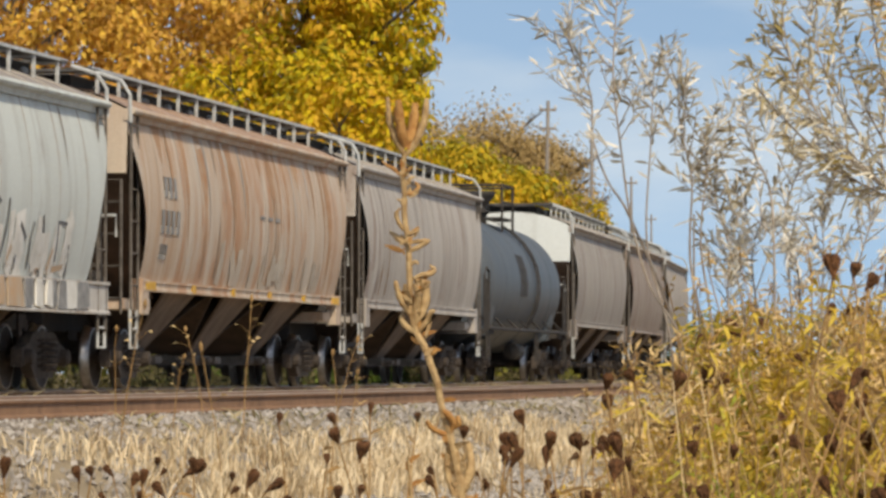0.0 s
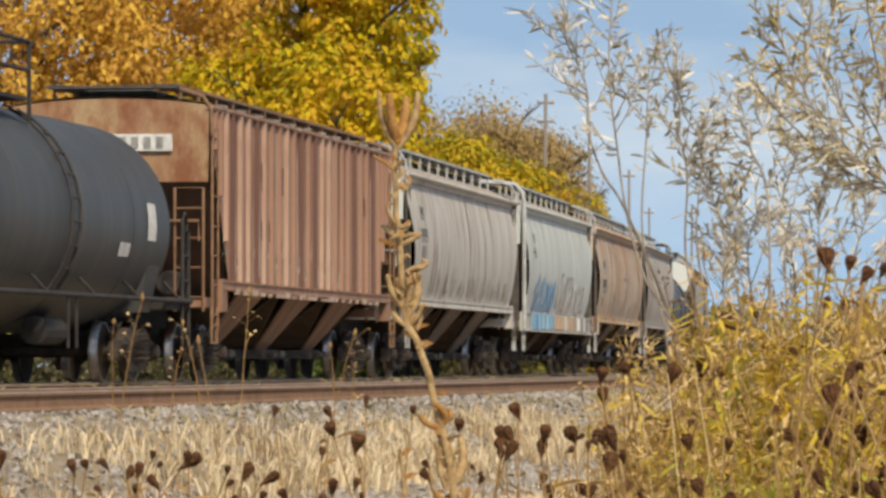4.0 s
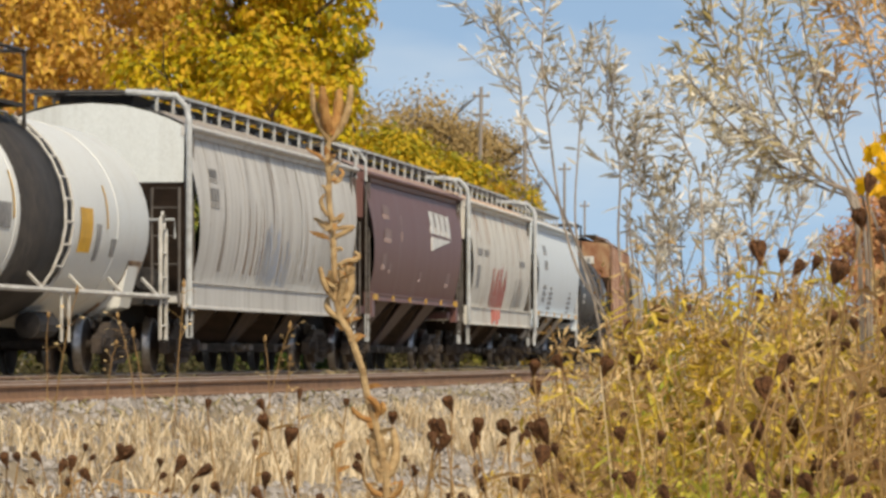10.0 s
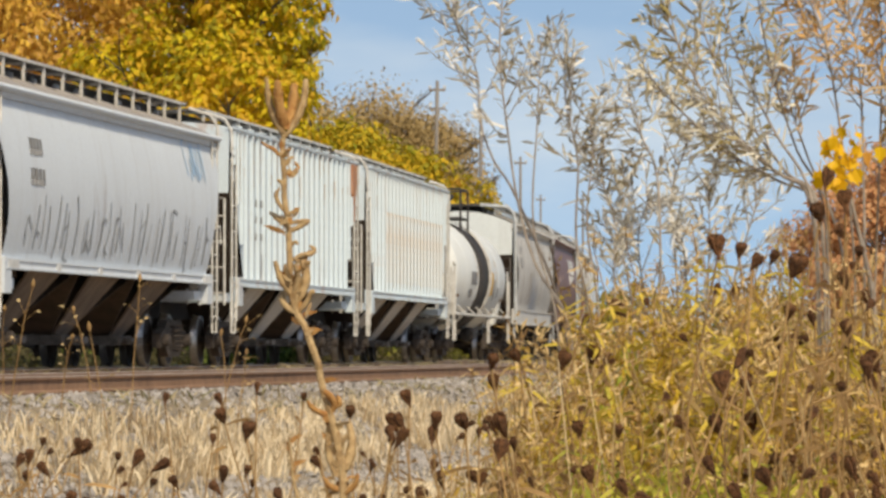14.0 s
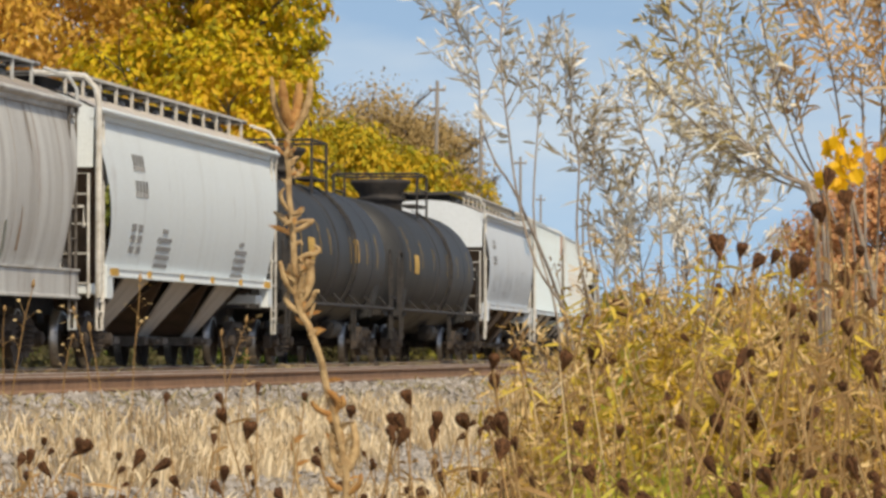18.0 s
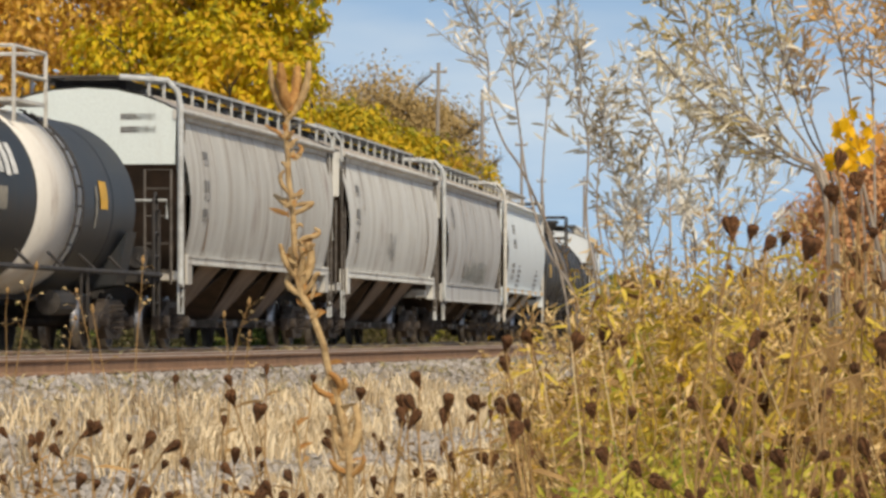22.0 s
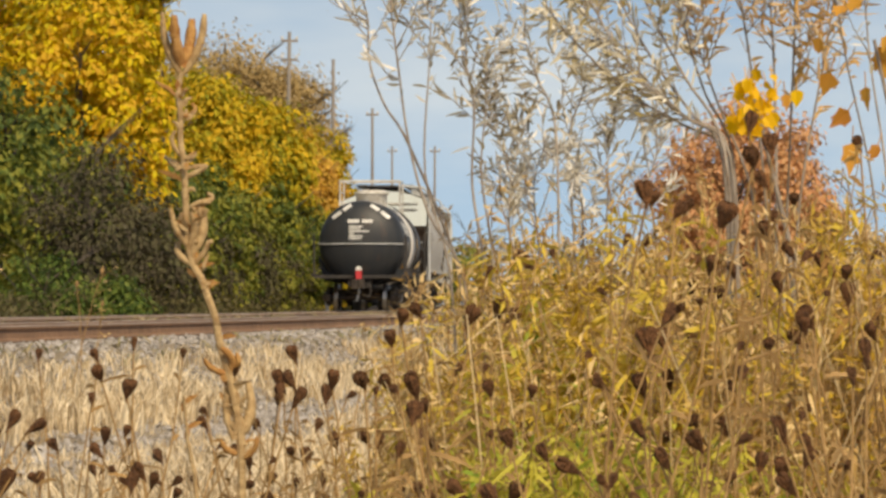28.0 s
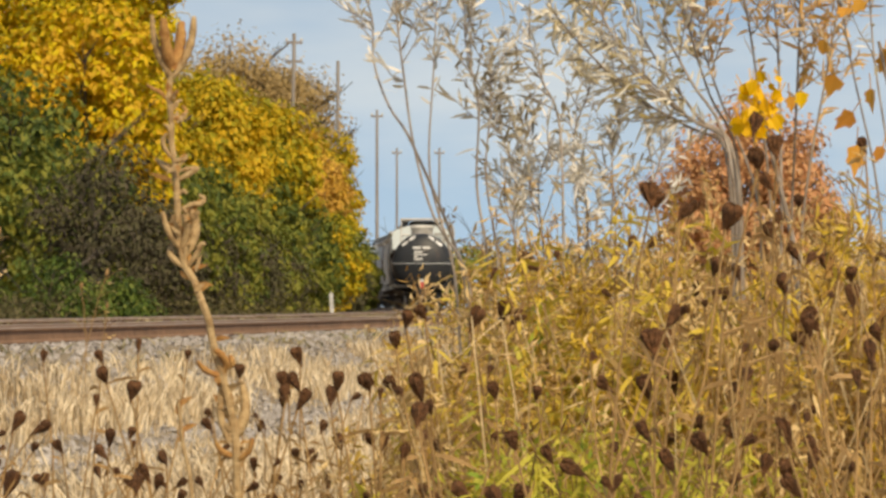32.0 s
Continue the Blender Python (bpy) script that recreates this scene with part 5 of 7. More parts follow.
    stencil(car, ((-h + 2.0, 3.0, 0.6, 0.22), (-h + 1.9, 2.5, 0.7, 0.3), (-h + 1.9, 2.1, 0.5, 0.2)), MAT_STENCIL)
    graffiti(car, -1.4, 0.0, 1.7, 2.3, MAT_STENCIL, 23, 7, 0.08)
    c23 = paint("paint_dusty_grey", (0.54, 0.53, 0.495), (0.33, 0.285, 0.24), 0.5, seed=34, pale=(0.62, 0.61, 0.575))
    car, h = put(23, hopper_car(size(23), c23, "dusty grey covered hopper car with a clean white end", end_mat=paint("paint_clean_end", (0.66, 0.73, 0.73), (0.55, 0.57, 0.56), 0.2, seed=62, rust_amt=0.0), pipe=True))
    for k in range(2):
        part("stencil_bar", Shape().box(0.55, 1.1, -half_of(size(23)) + 0.0, -half_of(size(23)) + 0.04, 3.52 - 0.2 * k, 3.62 - 0.2 * k), MAT_STENCIL, car)
    stencil(car, ((-h + 2.2, 3.0, 0.5, 0.2), (-h + 2.1, 2.5, 0.6, 0.3), (-h + 2.0, 2.1, 0.5, 0.2)), MAT_STENCIL)
    t24 = paint("paint_last_tank", (0.021, 0.025, 0.030), (0.046, 0.042, 0.040), 0.4, seed=35, rust_amt=0.04, rough=0.5)
    band_white = paint("paint_band_white", (0.70, 0.68, 0.64), (0.5, 0.42, 0.34), 0.4, rust_amt=0.15, seed=36)
    tk, h = put(24, tank_car(size(24), t24, "black tank car with a white band and white rails", radius=1.32, cz=2.08, platform=wh_rail, straps=((0.3, 1.5, band_white),), flared=False))
    last_tank_marks(tk, h)
    dark_run = paint("streak_dark", (0.31, 0.27, 0.235), (0.21, 0.175, 0.15), 0.5, seed=71)
    pale_run = paint("streak_pale", (0.56, 0.53, 0.49), (0.42, 0.39, 0.35), 0.5, seed=72)
    red_run = paint("streak_rust_dark", (0.13, 0.06, 0.045), (0.2, 0.10, 0.065), 0.5, seed=73)
    tan_pale = paint("streak_rust_pale", (0.48, 0.36, 0.28), (0.34, 0.20, 0.13), 0.5, seed=74)
    rib_pale = paint("rib_rust_pale", (0.50, 0.34, 0.26), (0.30, 0.16, 0.11), 0.6, seed=76, pale=(0.64, 0.52, 0.43))
    cars = [c for c, m in TRAIN]
    for i, dark, pale in ((1, 5, 5), (2, 5, 5), (4, 4, 6), (5, 3, 6), (6, 3, 0), (7, 3, 6), (21, 3, 5), (22, 2, 7), (23, 3, 6)):
        grime_runs(cars[i], 6.2, dark, dark_run, 200 + i)
        grime_runs(cars[i], 6.2, pale, pale_run, 230 + i)
    brown_run = paint("streak_brown", (0.33, 0.23, 0.16), (0.22, 0.15, 0.10), 0.5, seed=75)
    for i in (4, 5, 7, 13, 21, 22, 23):
        grime_runs(cars[i], 6.2, 5, brown_run, 280 + i, rise=True)
    grime_runs(cars[13], 6.4, 8, dark_run, 261)
    grime_runs(cars[13], 6.4, 9, dark_run, 262, rise=True)
    grime_runs(cars[8], 6.6, 20, red_run, 263, True)
    grime_runs(cars[8], 6.6, 40, rib_pale, 264, True, True)
    grime_runs(cars[11], 5.8, 5, tan_pale, 265)
    rs = random.Random(77)
    for ob in cars[8].children:
        if ob.name.startswith("rib"):
            ob.material_slots[0].link = "OBJECT"
            ob.material_slots[0].material = rs.choice((c8, rib_pale, red_run, c8))


def half_of(length):
    return length / 2 - 0.6 - 0.08


def last_tank_marks(tk, h):
    """White lettering bars and the red marker on the rear end."""
    tl = h - 0.75
    r, cz = 1.32, 2.08

    def face_y(x, z):
        """The domed end's surface at (x, z)."""
        q = min(0.999, math.hypot(x, z - cz) / r)
        return -tl + 0.62 * (1 - math.sqrt(1 - q * q))

    def bar(x0, z0, x1, z1, thick):
        n, s = 6, Shape()
        dx, dz = x1 - x0, z1 - z0
        ln = math.hypot(dx, dz)
        nx, nz = -dz / ln * thick / 2, dx / ln * thick / 2
        vs = []
        for i in range(n + 1):
            x, z = x0 + dx * i / n, z0 + dz * i / n
            for sg in (-1, 1):
                xx, zz = x + sg * nx, z + sg * nz
                vs += [(xx, face_y(xx, zz) - 0.012, zz), (xx, face_y(xx, zz) + 0.02, zz)]
        s.add(vs, [f for i in range(n) for f in ((4 * i, 4 * i + 2, 4 * i + 6, 4 * i + 4), (4 * i, 4 * i + 4, 4 * i + 5, 4 * i + 1), (4 * i + 2, 4 * i + 3, 4 * i + 7, 4 * i + 6))])
        part("lettering_bar", s, MAT_WHITE, tk, "white lettering bar")

    bar(-0.88, 2.86, -0.62, 3.05, 0.11)
    bar(-0.55, 3.10, -0.30, 3.27, 0.11)
    bar(0.30, 3.27, 0.55, 3.10, 0.11)
    bar(0.62, 3.05, 0.88, 2.86, 0.11)
    bar(-0.40, 2.76, -0.04, 2.76, 0.10)
    bar(0.04, 2.76, 0.36, 2.76, 0.10)
    for i, w in enumerate((0.42, 0.36, 0.62, 0.16, 0.42, 0.38)):
        bar(-0.36, 2.60 - 0.075 * i, -0.36 + w, 2.60 - 0.075 * i, 0.045)
    part("end_bead", Shape().tube([((r + 0.02) * math.cos(a) * 0.995, face_y(1.3 * math.cos(a), cz - 0.02) - 0.03, cz - 0.02) for a in [math.pi * i / 20 for i in range(21)]], 0.022, 5), MAT_GALV, tk, "pale bead across the tank end")
    part("marker_body", Shape().box(-0.09, 0.09, -h - 0.30, -h - 0.12, 0.96, 1.24), MAT_RED, tk, "red end-of-train marker")
    part("marker_cap", Shape().prism([(-0.12, 1.24), (0.12, 1.24), (0.05, 1.36), (-0.05, 1.36)], "y", -h - 0.32, -h - 0.10), MAT_WHITE, tk, "white marker cap")
    part("marker_bar", Shape().tube([(0.02, -h - 0.2, 1.02), (0.0, -h - 0.2, 0.55), (-0.06, -h - 0.22, 0.30)], 0.03, 5), MAT_GALV, tk)
    tank_marks(tk, tuple((-4.5 + 0.42 * i, 21, 0.30, 0.44 if i % 2 else 0.50) for i in range(6)), MAT_WHITE, 1.32, 2.08)
    tank_marks(tk, ((-4.1, -3, 0.5, 0.3), (-3.3, -3, 0.6, 0.3), (-3.8, -18, 1.0, 0.12), (-3.8, -25, 1.1, 0.1), (2.7, -2, 0.12, 0.6)), mottled("dull_lettering", (0.36, 0.33, 0.27), (0.2, 0.18, 0.15), 9, 0.7, 0, 0), 1.32, 2.08)
    tank_marks(tk, ((3.2, 6, 0.5, 0.4),), MAT_YELLOW, 1.32, 2.08)


build_train()


# ---- places by bearing (degrees clockwise from +y), distance and height ----
def spot(deg, d, z=0.0):
    return Vector((d * math.sin(radians(deg)), d * math.cos(radians(deg)), z))


def ground_z(x, y):
    u = x - bend(y)[0]
    prof = [(-300, -1.0), (-60, -0.9), (-24, -0.85), (-20.5, -0.8), (-18.2, -0.28), (-17.2, -0.2), (-9.55, -0.2), (-9.2, -0.26), (-8.1, -0.78), (-7.2, -0.98), (-6.0, -1.06), (-4.5, -1.12), (-3, -1.16), (0, -1.2), (6, -1.25), (25, -1.3), (80, -1.4), (400, -1.6)]
    for (a, za), (b, zb) in zip(prof, prof[1:]):
        if a <= u <= b:
            return za + (zb - za) * (u - a) / (b - a)
    return -1.2


# ---- trees ----
def crown_shape(rs, centre, radii, clumps, per, size, spread):
    """Leaves in clumps, each leaf turned outward on its clump, so that clumps have a lit and a shaded side."""
    s = Shape()
    for c in range(clumps):
        while True:
            p = Vector((rs.uniform(-1, 1), rs.uniform(-1, 1), rs.uniform(-1, 1)))
            q = p.length
            if q < 1 and q > 0.75 * rs.random():
                lim = 0.78 + 0.36 * noise.noise(p.normalized() * 2.2 + Vector((centre[2], radii[0], 0.0)))
                if q < lim:
                    break
        cc = Vector((centre[0] + p.x * radii[0], centre[1] + p.y * radii[1], centre[2] + p.z * radii[2]))
        big = rs.uniform(0.6, 1.35)
        for i in range(int(per * big)):
            off = Vector((rs.gauss(0, 1), rs.gauss(0, 1), rs.gauss(0, 0.62)))
            if off.length > 1.9:
                off *= 0.6
            face = (off * 0.9 + p * 0.6 + Vector((rs.gauss(0, 0.45), rs.gauss(0, 0.45), 0.55 + rs.gauss(0, 0.4)))).normalized()
            d = Vector((off.x * 0.5 + rs.gauss(0, 0.6), off.y * 0.5 + rs.gauss(0, 0.6), rs.gauss(-0.8, 0.5)))
            d = (d - face * d.dot(face)).normalized()
            k = rs.uniform(0.6, 1.35)
            s.leaf(cc + off * spread * big, d, face.cross(d), size * k, size * 0.58 * k, 0.2)
    return s


def limb_shape(rs, height, trunk_r, radii, base_z, n_limbs):
    s = Shape()
    lean = rs.uniform(-0.3, 0.3)
    s.tube([(0, 0, 0), (lean * 0.3, 0.1, height * 0.3), (lean, 0.0, height * 0.6), (lean * 1.3, 0.15, height * 0.93)], trunk_r, 7, 0.16)
    for i in range(n_limbs):
        z0 = base_z + (height * 0.8 - base_z) * i / n_limbs
        a = i * 2.4 + rs.uniform(-0.4, 0.4)
        r = radii * rs.uniform(0.55, 0.95)
        p0 = Vector((lean * z0 / height, 0, z0))
        p1 = p0 + Vector((r * 0.5 * math.cos(a), r * 0.5 * math.sin(a), r * 0.35))
        p2 = p0 + Vector((r * math.cos(a + 0.2), r * math.sin(a + 0.2), r * rs.uniform(0.5, 1.0)))
        s.tube([p0, p1, p2], trunk_r * 0.35, 5, 0.2)
        for j in range(4 if n_limbs < 10 else 14):
            b = a + rs.uniform(-0.9, 0.9)
            q = p1.lerp(p2, rs.uniform(0.0, 0.9))
            s.tube([q, q + Vector((0.35 * r * math.cos(b), 0.35 * r * math.sin(b), 0.3 * r))], trunk_r * 0.12, 4, 0.3)
    return s


def tree(deg, d, top, radius, material, label, seed, clumps=230, per=44, size=0.25, low=0.12, bare=False, name="tree", spread=None):
    """A broadleaf tree whose top stands at height top over the railhead."""
    rs = random.Random(seed)
    p = spot(deg, d)
    z0 = ground_z(p.x, p.y) - 0.1
    h = top - z0
    t = tagged(new(name), label, "tree" if name == "tree" else "bush", "trees along the line")
    t.matrix_basis = pose(p.x, p.y, z0, 0, 0, seed * 37 % 360)
    part("trunk", limb_shape(rs, h * (0.97 if bare else 0.85), 0.06 + 0.014 * h, radius, h * 0.22, 22 if bare else 7), MAT_BARK, t, "forked grey-brown trunk and limbs")
    zc = (low * h + h) / 2
    part("crown", crown_shape(rs, (0, 0, zc), (radius, radius, h - zc), clumps, per, size, spread or radius * 0.11), material, t, "crown of small autumn leaves")["kind"] = "stuff"
    return t


def build_trees():
    o, y = "broadleaf tree turning orange-brown behind the tracks", "broadleaf tree with golden yellow leaves behind the tracks"
    g, yg = "dense dark green bush beside the tracks", "yellow-green broadleaf tree turning gold"
    b = "nearly bare grey-brown tree in the distance"
    tree(-14.1, 140, 17.5, 5.0, MAT_OTREE, o, 1, 380)
    tree(-12.9, 144, 18.5, 4.6, MAT_OTREE, o, 2, 380)
    tree(-11.8, 150, 19.0, 4.6, MAT_OTREE, o, 3, 380)
    tree(-10.65, 150, 18.5, 3.8, MAT_YTREE, y, 15, 340)
    tree(-9.9, 144, 17.0, 2.5, MAT_YTREE, y, 6, 300, low=0.4)
    tree(-11.1, 136, 10.6, 3.4, MAT_YTREE, y, 4, 300)
    tree(-10.3, 133, 9.4, 2.8, MAT_YTREE, y, 5, 280)
    tree(-9.75, 172, 8.4, 3.0, MAT_YGTREE, yg, 7, 420)
    tree(-8.95, 180, 9.6, 3.2, MAT_YGTREE, yg, 8, 560)
    tree(-8.3, 195, 9.4, 3.1, MAT_YGTREE, yg, 9, 560)
    tree(-7.8, 215, 8.6, 2.6, MAT_OTREE, o, 10, 380)
    tree(-7.55, 232, 9.4, 2.2, MAT_YGTREE, yg, 11, 300)
    tree(-9.3, 250, 14.0, 4.2, MAT_BTREE, b, 12, 520, 40, 0.24, 0.2, True, spread=0.75)
    tree(-8.6, 258, 15.8, 4.4, MAT_BTREE, b, 13, 560, 40, 0.24, 0.2, True, spread=0.75)
    tree(-7.9, 262, 14.2, 3.2, MAT_BTREE, b, 14, 480, 40, 0.24, 0.2, True, spread=0.65)
    for i, (dg, d, top, r) in enumerate(((-14.0, 118, 6.5, 4.0), (-12.6, 120, 6.0, 4.0), (-11.4, 122, 6.8, 3.6), (-10.7, 128, 5.0, 3.0), (-10.0, 138, 6.4, 2.8), (-9.3, 155, 5.4, 2.6), (-8.7, 170, 5.0, 2.4), (-8.2, 182, 5.2, 2.2), (-7.8, 195, 5.0, 2.0), (-7.45, 208, 4.6, 1.7), (-7.15, 222, 3.8, 1.3), (-7.08, 240, 3.2, 1.0))):
        tree(dg, d, top, r, MAT_GTREE if i % 3 else MAT_YGTREE if i > 6 else MAT_GTREE, g, 20 + i, 230, 34, 0.24, -0.02, name="bush")
    tree(-2.55, 60, 3.0, 1.35, MAT_RTREE, "rounded rusty-orange bush beyond the weeds", 50, 560, 40, 0.08, 0.25, name="bush", spread=0.13)
    th = "dark brown bare thicket beside the tracks"
    for dg, d, top, r, sd in ((-10.2, 113, 4.3, 1.7, 51), (-9.6, 124, 3.2, 1.5, 52), (-8.4, 164, 3.0, 1.4, 53), (-7.2, 212, 2.6, 0.8, 54), (-12.2, 112, 3.6, 1.6, 55), (-9.0, 150, 3.0, 1.5, 59), (-8.05, 180, 2.6, 1.3, 48)):
        tree(dg, d, top, r, MAT_THICKET, th, sd, 150, 34, 0.15, 0.0, name="bush", spread=0.34)
    for dg, d, top, r, sd in ((-9.25, 149, 4.9, 1.6, 41), (-8.72, 158, 4.2, 1.7, 42), (-8.3, 171, 3.6, 1.6, 43), (-7.9, 184, 3.2, 1.4, 44)):
        tree(dg, d, top, r, MAT_GTREE, g, sd, 190, 36, 0.2, -0.02, name="bush")
    for dg, d, top, r, sd in ((-10.75, 108, 1.5, 1.5, 56), (-9.95, 111, 0.9, 0.9, 57), (-12.0, 106, 1.8, 1.6, 58)):
        tree(dg, d, top, r, MAT_FRESHBUSH, "low fresh green bush beside the tracks", sd, 110, 40, 0.13, -0.3, name="bush", spread=0.2)
    for i, dg in enumerate((-6.2, -5.4, -4.7, -4.0, -3.3, -2.4, -1.6, -0.8, 0.0)):
        tree(dg, 380 + 20 * (i % 3), 5.6 + 1.2 * (i % 2), 5.5, MAT_BTREE if i % 2 else MAT_GTREE, "far hazy treeline tree", 60 + i, 90, 20, 0.5, 0.0)


build_trees()


# ---- poles and posts ----
def build_poles():
    for dg, d, top, arms, lean in ((-7.90, 230, 13.2, 2, 0.8), (-7.35, 250, 12.9, 0, 0.4), (-6.86, 320, 13.2, 1, 0.0), (-6.62, 410, 13.6, 1, 0.0), (-6.12, 385, 12.8, 1, 0.2)):
        p = spot(dg, d)
        z0 = ground_z(p.x, p.y)
        pole = tagged(new("utility_pole"), "weathered wooden utility pole beyond the trees", "utility pole", "poles along the line")
        pole.matrix_basis = pose(p.x, p.y, z0, 0, lean, 0)
        h = top - z0
        part("shaft", Shape().tube([(0, 0, 0), (0, 0, h)], 0.13, 8, 0.65), MAT_POLE, pole)
        for k in range(arms):
            z = h - 0.5 - 0.9 * k
            arm = part("crossarm", Shape().box(-0.4, 0.4, -0.06, 0.06, z, z + 0.12), MAT_POLE, pole)
            for x in (-0.35, 0.35):
                part("insulator", Shape().lathe([(0, 0.03), (0.05, 0.07), (0.12, 0.07), (0.16, 0.03), (0.16, 0)], "z", (x, 0, z + 0.12), 8), MAT_WHITE, arm)
    p = spot(-9.36, 158)
    pole = tagged(new("bracket_pole"), "dark slim pole with two curved brackets beside the yellow tree", "utility pole")
    pole.matrix_basis = pose(p.x, p.y, ground_z(p.x, p.y))
    part("shaft", Shape().tube([(0, 0, 0), (0, 0, 11.6)], 0.06, 7, 0.7), MAT_DARK, pole)
    for z, r in ((8.6, 0.75), (10.6, 0.7)):
        part("bracket", Shape().tube([(0, 0, z), (r * 0.6, 0, z + 0.05), (r, 0, z), (r * 1.05, 0, z - 0.12)], 0.03, 5), MAT_GALV, pole)
    for dg, d, z1, ln in ((-7.40, 168.5, 0.64, 2.0), (-4.36, 105, -0.02, 0.0), (-3.95, 108, -0.02, 0.0)):
        p = spot(dg, d)
        z0 = ground_z(p.x, p.y)
        post = tagged(new("marker_post"), "short white painted marker post beside the track", "marker post")
        post.matrix_basis = pose(p.x, p.y, z0, 0, ln * -2, 0)
        part("post", Shape().box(-0.06, 0.06, -0.05, 0.05, 0, z1 - z0), MAT_WHITE, post)
        part("cap", Shape().prism([(-0.06, z1 - z0), (0.06, z1 - z0), (0.0, z1 - z0 + 0.04)], "y", -0.05, 0.05), MAT_WHITE, post)


build_poles()


# ---- dry grass and stones by the track ----
def build_grass():
    rs = random.Random(5)
    s = Shape()
    for c in range(7600):
        y = rs.uniform(27, 120) if c % 4 else rs.uniform(27, 70)
        u = rs.uniform(-8.9, -3.6)
        bare = noise.noise(Vector((u * 0.55, y * 0.13, 3.0)))
        lane = abs(u + 7.05) < 0.46 + 0.5 * bare
        if (bare > 0.3 or lane) and rs.random() < 0.96 or (u < -8.3 and rs.random() < 0.35) or (-6.9 < u < -5.6 and rs.random() < 0.45):
            continue
        x = u + bend(y)[0]
        z = ground_z(x, y)
        tall = rs.uniform(0.22, 0.5) * (1.0 - 0.35 * max(0, (-6.8 - u) / 2)) * (0.42 if -6.9 < u < -5.3 else 1.0)
        for i in range(13):
            a = rs.uniform(0, 6.283)
            lean = rs.uniform(0.05, 0.55)
            h = tall * rs.uniform(0.6, 1.2)
            w = rs.uniform(0.006, 0.013)
            p = Vector((x + rs.gauss(0, 0.10), y + rs.gauss(0, 0.12), z - 0.03))
            d = Vector((math.cos(a) * lean, math.sin(a) * lean, 1)).normalized()
            sd = Vector((-math.sin(a * 1.7), math.cos(a * 1.7), 0))
            m = p + d * h * 0.6
            tip = m + Vector((d.x * 1.8, d.y * 1.8, d.z * 0.6)) * h * 0.45
            s.add([p - sd * w, p + sd * w, m + sd * w * 0.8, m - sd * w * 0.8, tip], [(0, 1, 2, 3), (3, 2, 4)])
    tagged(new("dry_grass", s.mesh("dry_grass", MAT_STRAW)), "straw-coloured dry grass on the bank by the track", "grass", kind="stuff")
    tuft = Shape()
    for c in range(300):
        y = rs.uniform(38, 130)
        u = rs.choice((-13.1, -13.3, -12.8, -9.3, -9.0, -13.2)) + rs.gauss(0, 0.15)
        x = u + bend(y)[0]
        z = ground_z(x, y)
        for i in range(9):
            a = rs.uniform(0, 6.283)
            h = rs.uniform(0.08, 0.30) * (1.5 if u < -12 else 0.8)
            d = Vector((math.cos(a) * 0.4, math.sin(a) * 0.4, 1)).normalized()
            tuft.curl(Vector((x + rs.gauss(0, 0.1), y + rs.gauss(0, 0.15), z - 0.02)), d, Vector((-math.sin(a * 1.7), math.cos(a * 1.7), 0)), h, rs.uniform(0.012, 0.03), Vector((math.cos(a), math.sin(a), -0.4)))
    tagged(new("track_weeds", tuft.mesh("track_weeds", MAT_TRACKWEED)), "small green and straw weeds between the tracks", "weeds", kind="stuff")
    # brush added behind the train so that the gap under the cars looks dark
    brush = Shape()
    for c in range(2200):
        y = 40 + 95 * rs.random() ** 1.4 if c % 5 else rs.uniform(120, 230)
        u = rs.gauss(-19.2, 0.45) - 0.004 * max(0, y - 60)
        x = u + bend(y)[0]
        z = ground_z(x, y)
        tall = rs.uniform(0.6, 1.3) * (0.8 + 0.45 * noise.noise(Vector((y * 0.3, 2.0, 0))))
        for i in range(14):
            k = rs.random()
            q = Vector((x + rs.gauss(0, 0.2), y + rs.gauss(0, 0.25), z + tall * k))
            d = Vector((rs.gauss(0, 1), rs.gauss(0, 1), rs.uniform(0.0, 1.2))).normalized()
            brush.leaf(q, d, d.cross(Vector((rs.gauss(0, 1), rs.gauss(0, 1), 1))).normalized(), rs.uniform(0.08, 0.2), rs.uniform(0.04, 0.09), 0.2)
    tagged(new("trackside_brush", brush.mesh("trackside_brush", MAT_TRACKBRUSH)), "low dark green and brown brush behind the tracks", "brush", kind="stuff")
    st = Shape()
    for c in range(34000):
        k = rs.random()
        y = rs.uniform(29, 125) if k < 0.7 else rs.uniform(29, 80)
        u = rs.uniform(-9.9, -7.6) if k < 0.5 else (rs.uniform(-13.4, -12.6) if k < 0.58 else rs.uniform(-7.6, -3.8))
        if k > 0.88:
            u, y = -7.05 + rs.gauss(0, 0.42), rs.uniform(30, 62)
        x = u + bend(y)[0]
        r = rs.uniform(0.018, 0.05)
        z = ground_z(x, y) + r * 0.3
        e = [Vector((rs.gauss(0, 1), rs.gauss(0, 1), rs.gauss(0, 1))).normalized() * r * rs.uniform(0.7, 1.2) for _ in range(3)]
        v = [(x + sx * e[0].x + sy * e[1].x, y + sx * e[0].y + sy * e[1].y, z + sx * e[0].z + sy * e[1].z) for sx, sy in ((1, 0), (0, 1), (-1, 0), (0, -1))] + [(x + e[2].x, y + e[2].y, z + e[2].z), (x - e[2].x, y - e[2].y, z - e[2].z)]
        st.add(v, [(0, 1, 4), (1, 2, 4), (2, 3, 4), (3, 0, 4), (1, 0, 5), (2, 1, 5), (3, 2, 5), (0, 3, 5)])
    tagged(new("ballast_stones", st.mesh("ballast_stones", MAT_STONE)), "loose grey ballast stones and gravel", "gravel", kind="stuff")


build_grass()


